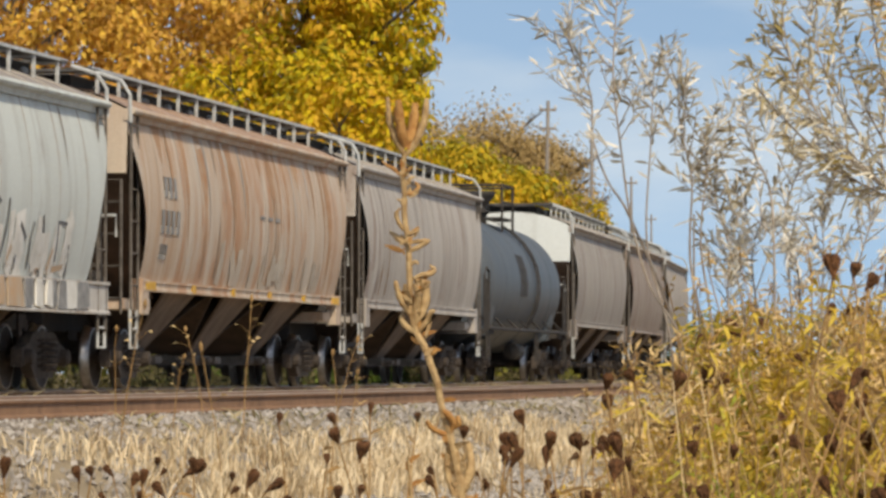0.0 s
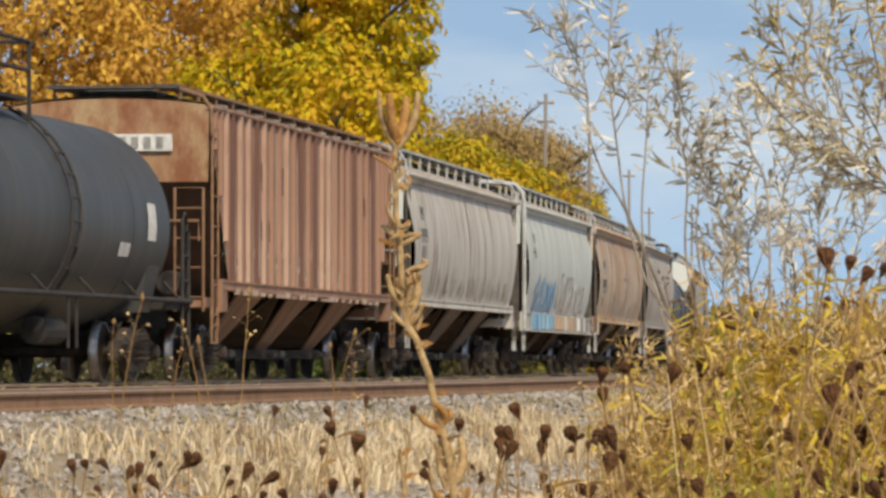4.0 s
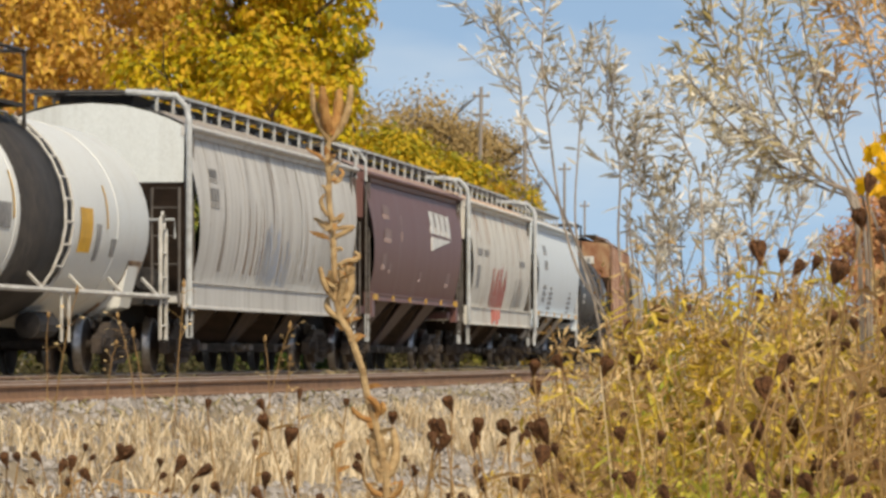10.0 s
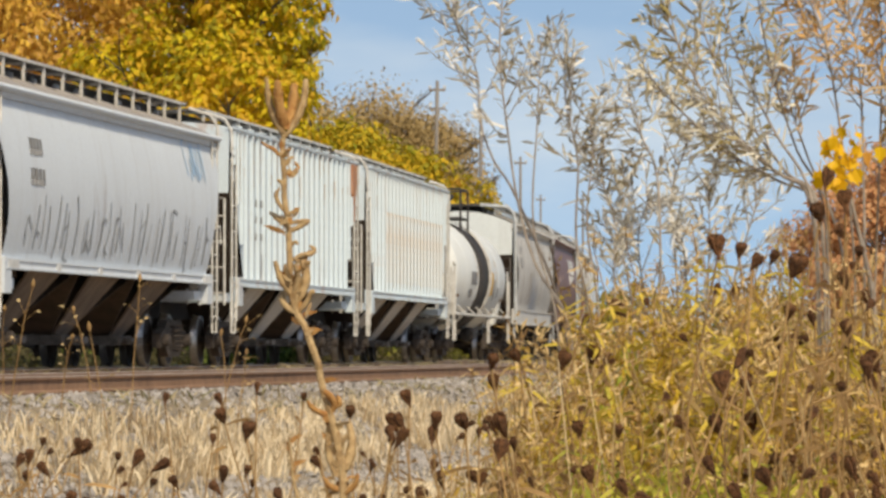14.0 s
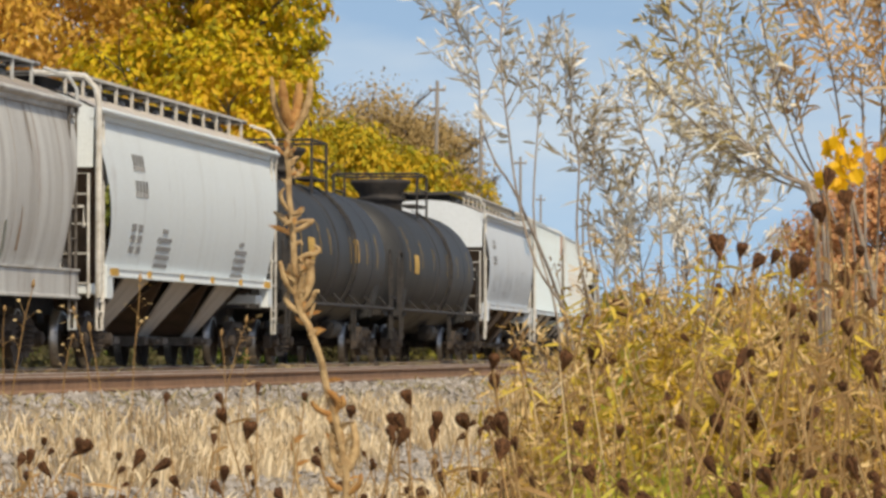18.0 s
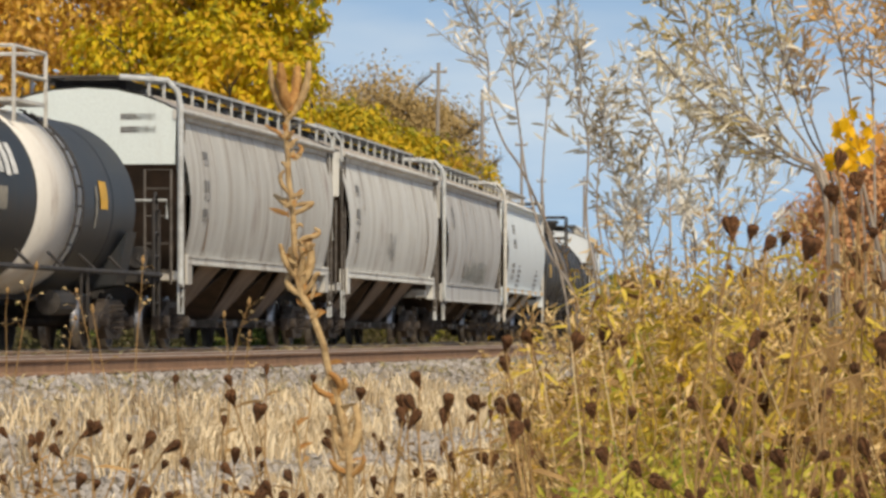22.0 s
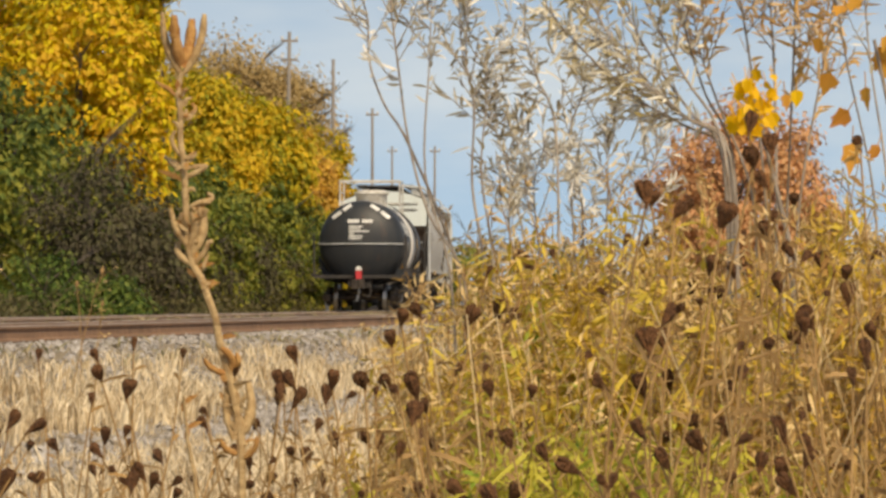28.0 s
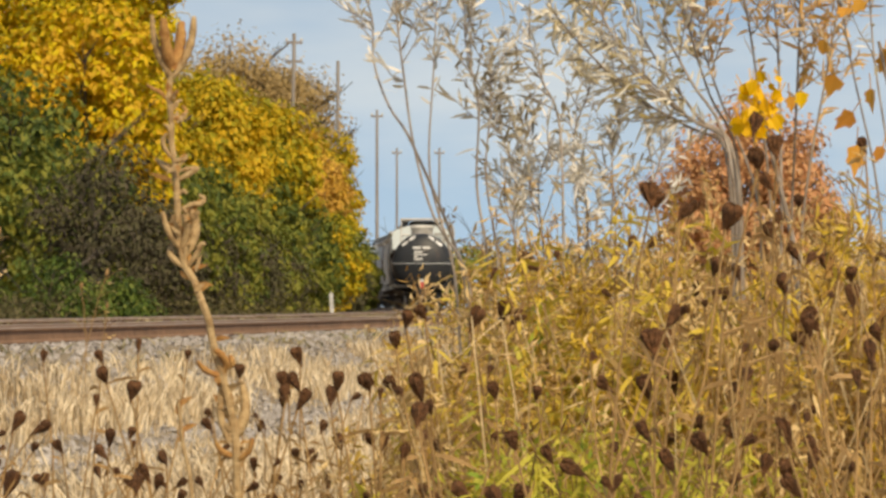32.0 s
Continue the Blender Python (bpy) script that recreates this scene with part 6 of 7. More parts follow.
# ---- weeds near the camera ----
def carrot_head(rs, s, p, up, r):
    """A closed seed umbel: narrow below, uneven rays closing to a ragged top."""
    up = up.normalized()
    side = up.cross(Vector((0.3, 0.9, 0.1))).normalized()
    other = up.cross(side)
    n = 18
    long = rs.uniform(0.85, 1.25)
    prof = [(-0.8, 0.07), (-0.3, 0.17), (0.25, 0.38), (0.8, 0.62), (1.35, 0.82), (1.85, 0.92), (2.25, 0.86), (2.5, 0.66), (2.62, 0.4), (2.6, 0.02)]
    wob = [rs.uniform(0.78, 1.16) * (1.0 if j % 2 else 0.84) for j in range(n)]
    vs = []
    for a, q in prof:
        for j in range(n):
            t = 6.283 * j / n
            k = q * r * wob[j] * rs.uniform(0.93, 1.07)
            vs.append(p + up * (a * long * r * (1 + 0.12 * (wob[j] - 1) * a)) + (side * math.cos(t) + other * math.sin(t)) * k)
    s.add(vs, [(i * n + j, i * n + (j + 1) % n, (i + 1) * n + (j + 1) % n, (i + 1) * n + j) for i in range(len(prof) - 1) for j in range(n)])


def carrot_template(seed, n_heads):
    rs = random.Random(seed)
    t = tagged(new("wild_carrot"), "dried wild carrot with brown nest-like seed heads", "weed", "wild carrots in the verge")
    stem, dry = Shape(), Shape()
    top = Vector((rs.uniform(-0.16, 0.16), rs.uniform(-0.05, 0.05), 1.0))
    nod = rs.uniform(-0.03, 0.03)
    pts = [Vector((0, 0, 0)), Vector((top.x * 0.1, 0.02, 0.3)), Vector((top.x * 0.4, 0.0, 0.62)), Vector((top.x * 0.75 - nod * 0.3, 0.0, 0.86)), top]
    stem.tube(pts, 0.0021, 5, 0.6)
    ends = [(top, (pts[4] - pts[3]).normalized() + Vector((rs.uniform(-0.8, 0.8), rs.uniform(-0.4, 0.4), 0)), rs.uniform(0.0088, 0.0125))]
    for i in range(n_heads - 1):
        z = rs.uniform(0.60, 0.86)
        a = rs.uniform(0, 6.283)
        b = pts[2].lerp(pts[3], (z - 0.62) / 0.24)
        e = b + Vector((rs.uniform(0.04, 0.12) * math.cos(a), 0.06 * math.sin(a), rs.uniform(0.05, 0.17)))
        stem.tube([b, (b + e) / 2 + Vector((0.022 * math.cos(a), 0, -0.014)), e], 0.0016, 4, 0.7)
        ends.append((e, (Vector((0.9 * math.cos(a), 0.3, rs.uniform(0.3, 1.2)))).normalized(), rs.uniform(0.0055, 0.010)))
    for i in range(9):
        k = rs.uniform(0.5, 0.95)
        q = pts[1].lerp(pts[4], k) if k > 0.7 else pts[1].lerp(pts[3], k)
        d = Vector((rs.gauss(0, 1), rs.gauss(0, 0.5), rs.gauss(0.1, 0.6))).normalized()
        dry.curl(q, d, d.cross(Vector((0.2, 0.9, 0.3))).normalized(), rs.uniform(0.02, 0.05), rs.uniform(0.003, 0.007), Vector((rs.gauss(0, 0.6), 0, -0.7)))
    dry.v += stem.v
    dry.f = dry.f + [tuple(i + len(dry.v) - len(stem.v) for i in f) for f in stem.f]
    part("stem", dry, MAT_STEM, t, "thin brown stem with shrivelled leaves")
    for p, up, r in ends:
        s = Shape()
        carrot_head(rs, s, p, up, r)
        part("seed_head", s, MAT_SEED, t, "brown closed seed head")["foot"] = tuple(p)
    return t


def goldenrod_template(seed, material, plume_mat, label, n_leaf=125, plume=150, fine=1.0, branches=5):
    rs = random.Random(seed)
    t = tagged(new("goldenrod"), label, "weed", "weeds in the verge")
    stem, leaves, fl = Shape(), Shape(), Shape()
    bow = rs.uniform(-0.22, 0.22)
    line = [Vector((bow * (k / 8) ** 2, 0.03 * math.sin(k), k / 8)) for k in range(9)]
    stem.tube(line, 0.0023, 5, 0.45)
    ways = [line]
    for i in range(branches):
        k = rs.uniform(3.5, 6.6)
        b = line[int(k)].lerp(line[int(k) + 1], k % 1)
        a, r = rs.uniform(0, 6.283), rs.uniform(0.06, 0.17)
        tip = b + Vector((r * math.cos(a), r * math.sin(a), rs.uniform(0.12, 0.30)))
        w = [b, b.lerp(tip, 0.35) + Vector((0.03 * math.cos(a), 0.03 * math.sin(a), -0.01)), b.lerp(tip, 0.7) + Vector((0.02 * math.cos(a), 0.02 * math.sin(a), 0)), tip]
        stem.tube(w, 0.0014, 4, 0.5)
        ways.append(w)
    for i in range(round(n_leaf * 1.75)):
        w = ways[0] if i % 2 or len(ways) < 2 else rs.choice(ways[1:])
        k = rs.uniform(0.34, 0.97) if w is line else rs.uniform(0.05, 0.98)
        f = k * (len(w) - 1)
        p = w[int(f)].lerp(w[min(len(w) - 1, int(f) + 1)], f % 1)
        a = rs.uniform(0, 6.283)
        d = Vector((math.cos(a), math.sin(a), rs.uniform(-0.7, 0.9))).normalized()
        side = d.cross(Vector((rs.gauss(0, 0.5), rs.gauss(0, 0.5), 1))).normalized()
        leaves.curl(p, d, side, rs.uniform(0.026, 0.062) * (1.15 - 0.35 * k) * fine, rs.uniform(0.0035, 0.0078), Vector((rs.gauss(0, 0.7), rs.gauss(0, 0.7), rs.uniform(-1.6, 0.2))))
    for w in ways:
        m = 6 if w is line else 2
        for j in range(m):
            a = rs.uniform(0, 6.283)
            b = w[-2].lerp(w[-1], rs.uniform(0, 1)) if j else w[-1]
            r = rs.uniform(0.02, 0.07) * (1.0 if j else 0.3)
            tip = b + Vector((r * math.cos(a), r * math.sin(a), rs.uniform(-0.03, 0.03)))
            mid = (b + tip) / 2 + Vector((0, 0, 0.02))
            stem.tube([b, mid, tip], 0.0013, 3, 0.6)
            for i in range(plume // 9):
                k = rs.random()
                q = b.lerp(mid, k * 2) if k < 0.5 else mid.lerp(tip, k * 2 - 1)
                q = q + Vector((rs.gauss(0, 0.005), rs.gauss(0, 0.005), rs.uniform(-0.004, 0.010)))
                d = Vector((rs.gauss(0, 1), rs.gauss(0, 1), rs.gauss(0.4, 0.8))).normalized()
                fl.leaf(q, d, d.cross(Vector((0.4, 0.2, 0.8))).normalized(), rs.uniform(0.010, 0.025), rs.uniform(0.0035, 0.007), 0.4)
    t["crest"] = tuple(line[7])
    part("stem", stem, MAT_STEM, t)
    tagged(part("leaves", leaves, material, t), kind="stuff")
    tagged(part("plume", fl, plume_mat, t), kind="stuff")
    return t


def sow(template, deg, d, top, turn=0.0, tilt=0.0, first=[]):
    """Stand a copy of a unit-high plant at a bearing so that its tip reaches height top."""
    p = spot(deg, d)
    z0 = ground_z(p.x, p.y) - 0.02
    h = max(0.3, top - z0)
    m = pose(p.x, p.y, z0, tilt, tilt * 0.6, turn)
    if id(template) not in first:
        first.append(id(template))
        ob = template
        ob.matrix_basis = m
    else:
        ob = copy_thing(template, m)
    wide = min(1.35, max(0.9, h))
    ob.scale = (wide, wide, h)
    lead = [c for c in ob.children if c.name.startswith("seed_head")]
    if lead or "crest" in ob:
        f = Vector(lead[0]["foot"] if lead else ob["crest"])
        at = m.to_3x3() @ Vector((f.x * wide, f.y * wide, f.z * h))
        ob.location = (p.x - at.x, p.y - at.y, z0)
    for c in ob.children:
        if c.name.startswith("seed_head"):
            k = rnd(0.7, 1.3)
            f = Vector(c["foot"])
            c.scale = (k / wide, k / wide, k / h)
            c.location = (f.x * (1 - k / wide), f.y * (1 - k / wide), f.z * (1 - k / h))
    return ob


def verge_top(deg):
    """Sine of the elevation that the weeds reach at a bearing."""
    line = [(-9.5, -0.040), (-7.5, -0.034), (-6.95, -0.014), (-6.67, 0.001), (-6.4, 0.010), (-6.0, 0.013), (-5.4, 0.015), (-4.64, 0.0185), (-3.63, 0.0215), (-2.5, 0.027), (-1.0, 0.031), (1.0, 0.032)]
    for (a, za), (b, zb) in zip(line, line[1:]):
        if a <= deg <= b:
            return za + (zb - za) * (deg - a) / (b - a)
    return -0.03


def build_weeds():
    rs = random.Random(11)
    gold = [goldenrod_template(101, MAT_WEEDLEAF, MAT_GOLD, "yellowing goldenrod with faded plumes", 230, 120, 0.9), goldenrod_template(102, MAT_DRYLEAF, MAT_GOLD, "withered brown goldenrod with straw plumes", 170, 130, 0.9),
            goldenrod_template(103, MAT_GREENWEED, MAT_GOLD, "yellow-green goldenrod stem with narrow leaves", 240, 60, 0.85), goldenrod_template(104, MAT_DRYLEAF, MAT_DRYLEAF, "dry brown weed stem with curled leaves", 180, 60, 0.8, 7),
            goldenrod_template(105, MAT_GREENWEED, MAT_GREENWEED, "leafy bright green weed stem", 220, 20, 0.95, 3), goldenrod_template(106, MAT_WEEDLEAF, MAT_DRYLEAF, "olive weed stem with shrivelled tips", 240, 70, 0.8, 6)]
    for i in range(350):
        dg = rs.uniform(-6.25, 0.3) if i % 9 else rs.uniform(-7.1, -6.1)
        d = rs.uniform(8.2, 13.5)
        e = verge_top(dg)
        k = rs.random()
        el = e - 0.058 * k ** 1.5 + rs.gauss(0, 0.003)
        patch = noise.noise(Vector((dg * 1.3, el * 55, 1.0))) + rs.uniform(-0.14, 0.14) - max(0, el - 0.006) * 10 + max(0, -0.012 - el) * 9
        kinds = (2, 4, 4, 2, 4) if patch > -0.05 and el < 0.0 else ((0, 5, 0, 2, 1) if patch > -0.08 else (1, 3, 3, 1, 5))
        if -6.0 < dg < -3.6 and el < -0.008:
            kinds = (2, 4, 4, 0, 2)
        if dg < -6.2:
            kinds = (1, 3, 3, 5)
        sow(gold[rs.choice(kinds)], dg, d, 0.19 + el * d, rs.uniform(0, 360), rs.uniform(-26, 26))
    for i in range(38):
        dg, el = (rs.uniform(-6.0, -3.4), rs.uniform(-0.036, -0.010)) if i < 30 else (rs.uniform(-5.95, -5.35), rs.uniform(-0.022, -0.010))
        d = rs.uniform(7.7, 8.3)
        sow(gold[4], dg, d, 0.22 + el * d, rs.uniform(0, 360), rs.uniform(-14, 14))
    blades = Shape()
    for i in range(1700):
        dg = rs.uniform(-7.0, 0.3)
        d = rs.uniform(7.9, 13.0)
        tip = 0.25 + (verge_top(dg) - 0.002 - 0.06 * rs.random() ** 0.7) * d
        p = spot(dg, d)
        z0 = ground_z(p.x, p.y)
        a, lean = rs.uniform(0, 6.283), rs.uniform(0.3, 1.3)
        h = max(0.15, tip - z0)
        out = Vector((math.cos(a), math.sin(a) * 0.5, 0)) * lean * min(0.5, h)
        sd = Vector((-math.sin(a * 1.7), 0.4 * math.cos(a), 0.15)) * rs.uniform(0.0007, 0.0016)
        q0, q1, q2 = Vector((p.x, p.y, z0)), Vector((p.x, p.y, z0 + h * 0.65)) + out * 0.2, Vector((p.x, p.y, z0 + h * 0.95)) + out * 0.6
        q3 = q2 + out * rs.uniform(0.4, 1.0) + Vector((0, 0, h * rs.uniform(-0.1, 0.05)))
        blades.add([q0 - sd, q0 + sd, q1 + sd, q1 - sd, q2 + sd * 0.9, q2 - sd * 0.9, q3], [(0, 1, 2, 3), (3, 2, 4, 5), (5, 4, 6)])
    tagged(new("bleached_grass", blades.mesh("bleached_grass", MAT_BLADE)), "pinkish bleached grass blades among the weeds", "grass", kind="stuff")
    heads = [carrot_template(201, 1), carrot_template(202, 2), carrot_template(203, 4), carrot_template(204, 3), carrot_template(205, 1), carrot_template(206, 2)]
    # bearing, distance, elevation x 1000 of the best seen seed heads
    seen = ((-7.91, 9.0, -18), (-7.35, 9.0, -17), (-6.01, 8.6, -1), (-4.25, 9.0, 21), (-3.87, 9.0, 20), (-3.36, 8.5, 7), (-4.14, 8.8, 4), (-2.98, 8.2, 31), (-3.22, 8.3, 35), (-4.54, 9.2, 13), (-10.52, 9.4, -18), (-10.12, 9.6, -17),
            (-11.46, 9.0, -23), (-10.40, 8.8, -26), (-8.18, 10.5, -10), (-9.44, 11.0, -9), (-11.09, 10.5, -10), (-10.0, 11.0, -8), (-10.42, 10.5, -10), (-8.89, 10.0, -13), (-7.78, 9.2, -27), (-7.34, 9.0, -27), (-6.70, 9.0, -27), (-5.08, 8.8, -14), (-4.78, 8.7, -17))
    for i, (dg, d, e) in enumerate(seen):
        sow(heads[(0, 4, 1, 5)[i % 4]], dg, d, 0.25 + e / 1000 * d - 0.01, rs.uniform(0, 360), rs.uniform(-3, 3))
    for i in range(206):
        right = i > 78
        dg = rs.uniform(-7.2, 0.3) if right else rs.uniform(-14.5, -6.8)
        d = rs.uniform(6.9, 9.4) if right else rs.uniform(8.0, 11.5)
        el = (verge_top(max(dg, -6.7)) + 0.008 - 0.066 * rs.random() ** 0.75) if right else -0.036 + 0.026 * rs.random() ** 1.5
        sow(heads[rs.randrange(6)], dg, d, 0.25 + el * d, rs.uniform(0, 360), rs.uniform(-22, 22))


build_weeds()


# ---- dead stems along the ballast ----
def build_dead_stems():
    rs = random.Random(31)
    kinds = []
    for v in range(4):
        t = tagged(new("dead_stem"), "thin dead brown weed stem with a pale drooping pod", "weed", "dead stems by the track")
        bow = rs.uniform(-0.12, 0.12)
        line = [Vector((0, 0, 0)), Vector((bow * 0.2, 0, 0.4)), Vector((bow * 0.7, 0.02, 0.8)), Vector((bow * 1.2, 0.02, 1.0))]
        stem = Shape().tube(line, 0.0060, 5, 0.6)
        leaves, twigs = Shape(), Shape()
        for j in range(2 + 2 * v):
            k = rs.uniform(0.25, 0.95)
            p = line[1].lerp(line[3], k)
            a = rs.uniform(0, 6.283)
            q = p + Vector((0.10 * math.cos(a), 0.1 * math.sin(a), rs.uniform(0.03, 0.12)))
            twigs.tube([p, q], 0.0025, 4, 0.6)
            dr = (q - p).normalized()
            leaves.curl(q, dr, dr.cross(Vector((0.2, 0.3, 0.9))).normalized(), rs.uniform(0.05, 0.09), rs.uniform(0.02, 0.04), Vector((0, 0, -0.8)))
        part("stem", stem, MAT_STEM, t)
        tagged(part("twig_spray", twigs, MAT_STEM, t), kind="stuff")
        part("pod", Shape().lathe([(-0.01, 0.0), (0.005, 0.012), (0.025, 0.02), (0.05, 0.012), (0.07, 0.002)], "z", tuple(line[3]), 8), MAT_STEM, t, "dull tan split pod")
        tagged(part("leaves", leaves, MAT_DRYLEAF, t), kind="stuff")
        kinds.append(t)
    for i in range(9):
        y = rs.uniform(37, 50)
        u = -9.0 + rs.gauss(0, 0.35) if i % 3 else -8.2 + rs.gauss(0, 0.4)
        x = u + bend(y)[0]
        h = rs.uniform(0.55, 1.35)
        m = pose(x, y, ground_z(x, y) - 0.02, rs.uniform(-8, 8), rs.uniform(-14, 14), rs.uniform(0, 360))
        ob = kinds[i % 4]
        if i < 4:
            ob.matrix_basis = m
        else:
            ob = copy_thing(ob, m)
        ob.scale = (1, 1, h)


build_dead_stems()


# ---- the tall tan seed stalk close to the camera ----
def smooth_line(pts, n=5):
    """A line that glides through all its points."""
    out = []
    for i in range(len(pts) - 1):
        a, b, c, d = pts[max(0, i - 1)], pts[i], pts[i + 1], pts[min(len(pts) - 1, i + 2)]
        for j in range(n):
            k = j / n
            out.append(0.5 * (2 * b + (c - a) * k + (2 * a - 5 * b + 4 * c - d) * k * k + (3 * b - a - 3 * c + d) * k * k * k))
    return out + [pts[-1]]


def build_stalk():
    base = spot(-8.951, 8.0)
    z0 = ground_z(base.x, base.y)
    t = tagged(new("seed_stalk"), "tall dead tan seed stalk with open forked pods", "weed")
    t.matrix_basis = pose(base.x, base.y, z0)
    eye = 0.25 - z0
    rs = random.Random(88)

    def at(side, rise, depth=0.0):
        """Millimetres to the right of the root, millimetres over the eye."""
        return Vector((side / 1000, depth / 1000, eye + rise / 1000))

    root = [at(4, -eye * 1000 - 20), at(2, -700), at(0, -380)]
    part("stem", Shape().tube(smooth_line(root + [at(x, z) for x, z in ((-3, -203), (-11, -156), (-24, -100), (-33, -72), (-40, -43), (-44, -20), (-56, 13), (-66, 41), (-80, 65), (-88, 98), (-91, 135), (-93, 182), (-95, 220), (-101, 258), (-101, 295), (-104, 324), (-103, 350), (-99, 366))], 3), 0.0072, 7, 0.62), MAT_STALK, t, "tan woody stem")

    def pod(line, r, material):
        """A split husk: a swelling, hollow strip that tapers to both ends, with a shrivelled edge."""
        deep = rs.uniform(-10, 10)
        pts = smooth_line([at(x, z, deep * k) for k, (x, z) in enumerate(line)], 4)
        n, s = len(pts), Shape()
        vs = []
        for i, p in enumerate(pts):
            f = i / (n - 1)
            d = (pts[min(i + 1, n - 1)] - pts[max(i - 1, 0)]).normalized()
            side = d.cross(Vector((0, 1, 0))).normalized()
            w = r / 1000 * (0.45 + 0.9 * math.sin(math.pi * min(1.0, f * 0.85 + 0.12)) ** 0.8) * rs.uniform(0.85, 1.15)
            for j in range(7):
                a = -2.3 + 4.6 * j / 6
                vs.append(p + side * w * math.sin(a) + Vector((0, -1, 0)) * w * math.cos(a))
        s.add(vs, [(i * 7 + j, i * 7 + j + 1, (i + 1) * 7 + j + 1, (i + 1) * 7 + j) for i in range(n - 1) for j in range(6)])
        part("pod", s, material, t, "split dry husk", True)

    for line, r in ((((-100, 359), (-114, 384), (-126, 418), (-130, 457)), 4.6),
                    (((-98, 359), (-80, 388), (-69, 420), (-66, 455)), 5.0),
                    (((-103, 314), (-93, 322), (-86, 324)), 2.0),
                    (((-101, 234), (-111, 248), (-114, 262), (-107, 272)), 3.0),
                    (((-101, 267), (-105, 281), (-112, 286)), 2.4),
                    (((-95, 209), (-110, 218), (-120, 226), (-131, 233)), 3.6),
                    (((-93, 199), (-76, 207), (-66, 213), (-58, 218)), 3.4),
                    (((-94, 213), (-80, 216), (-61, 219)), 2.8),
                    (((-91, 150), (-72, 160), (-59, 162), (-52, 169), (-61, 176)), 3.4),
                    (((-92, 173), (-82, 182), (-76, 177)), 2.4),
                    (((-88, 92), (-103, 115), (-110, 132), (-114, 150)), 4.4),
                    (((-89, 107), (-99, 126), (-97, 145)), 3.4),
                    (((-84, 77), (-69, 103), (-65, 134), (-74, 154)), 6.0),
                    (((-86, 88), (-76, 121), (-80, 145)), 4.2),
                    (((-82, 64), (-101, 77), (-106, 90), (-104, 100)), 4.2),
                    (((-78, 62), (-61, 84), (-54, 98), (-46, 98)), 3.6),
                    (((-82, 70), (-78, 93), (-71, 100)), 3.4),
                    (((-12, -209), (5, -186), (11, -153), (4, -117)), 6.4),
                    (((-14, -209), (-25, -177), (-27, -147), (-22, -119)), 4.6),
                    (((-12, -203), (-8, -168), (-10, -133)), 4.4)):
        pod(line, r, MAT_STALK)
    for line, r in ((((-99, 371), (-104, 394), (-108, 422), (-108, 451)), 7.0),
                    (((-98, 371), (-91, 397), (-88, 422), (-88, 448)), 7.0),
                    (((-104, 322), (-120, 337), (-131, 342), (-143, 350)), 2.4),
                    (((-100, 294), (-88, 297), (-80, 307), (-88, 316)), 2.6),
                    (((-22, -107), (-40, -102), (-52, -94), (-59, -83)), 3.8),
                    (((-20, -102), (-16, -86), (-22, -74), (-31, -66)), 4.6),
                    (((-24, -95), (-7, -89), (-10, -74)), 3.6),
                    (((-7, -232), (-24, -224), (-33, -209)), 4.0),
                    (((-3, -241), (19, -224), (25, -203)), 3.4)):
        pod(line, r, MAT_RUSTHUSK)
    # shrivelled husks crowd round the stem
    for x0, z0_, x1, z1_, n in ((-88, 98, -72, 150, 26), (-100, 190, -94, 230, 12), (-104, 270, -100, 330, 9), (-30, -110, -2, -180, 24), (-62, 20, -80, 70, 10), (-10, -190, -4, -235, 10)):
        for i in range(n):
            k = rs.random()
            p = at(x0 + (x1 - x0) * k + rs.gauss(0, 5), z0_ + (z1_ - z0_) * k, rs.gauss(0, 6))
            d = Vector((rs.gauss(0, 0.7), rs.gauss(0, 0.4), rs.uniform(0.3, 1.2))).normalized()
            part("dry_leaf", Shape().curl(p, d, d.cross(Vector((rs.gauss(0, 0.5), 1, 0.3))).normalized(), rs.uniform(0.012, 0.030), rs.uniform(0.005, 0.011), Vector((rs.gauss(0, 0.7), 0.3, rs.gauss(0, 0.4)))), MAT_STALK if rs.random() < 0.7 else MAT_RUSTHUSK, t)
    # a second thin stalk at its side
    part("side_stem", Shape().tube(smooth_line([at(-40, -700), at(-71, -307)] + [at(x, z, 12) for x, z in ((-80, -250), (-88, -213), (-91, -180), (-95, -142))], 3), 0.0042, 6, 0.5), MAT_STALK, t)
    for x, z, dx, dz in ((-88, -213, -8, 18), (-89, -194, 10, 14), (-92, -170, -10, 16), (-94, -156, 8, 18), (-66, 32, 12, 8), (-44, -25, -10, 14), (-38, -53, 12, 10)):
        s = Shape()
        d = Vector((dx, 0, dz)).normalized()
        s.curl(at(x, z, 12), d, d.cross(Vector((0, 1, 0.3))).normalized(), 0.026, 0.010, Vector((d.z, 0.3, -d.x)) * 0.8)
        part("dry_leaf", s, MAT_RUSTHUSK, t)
    return t


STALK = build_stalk()


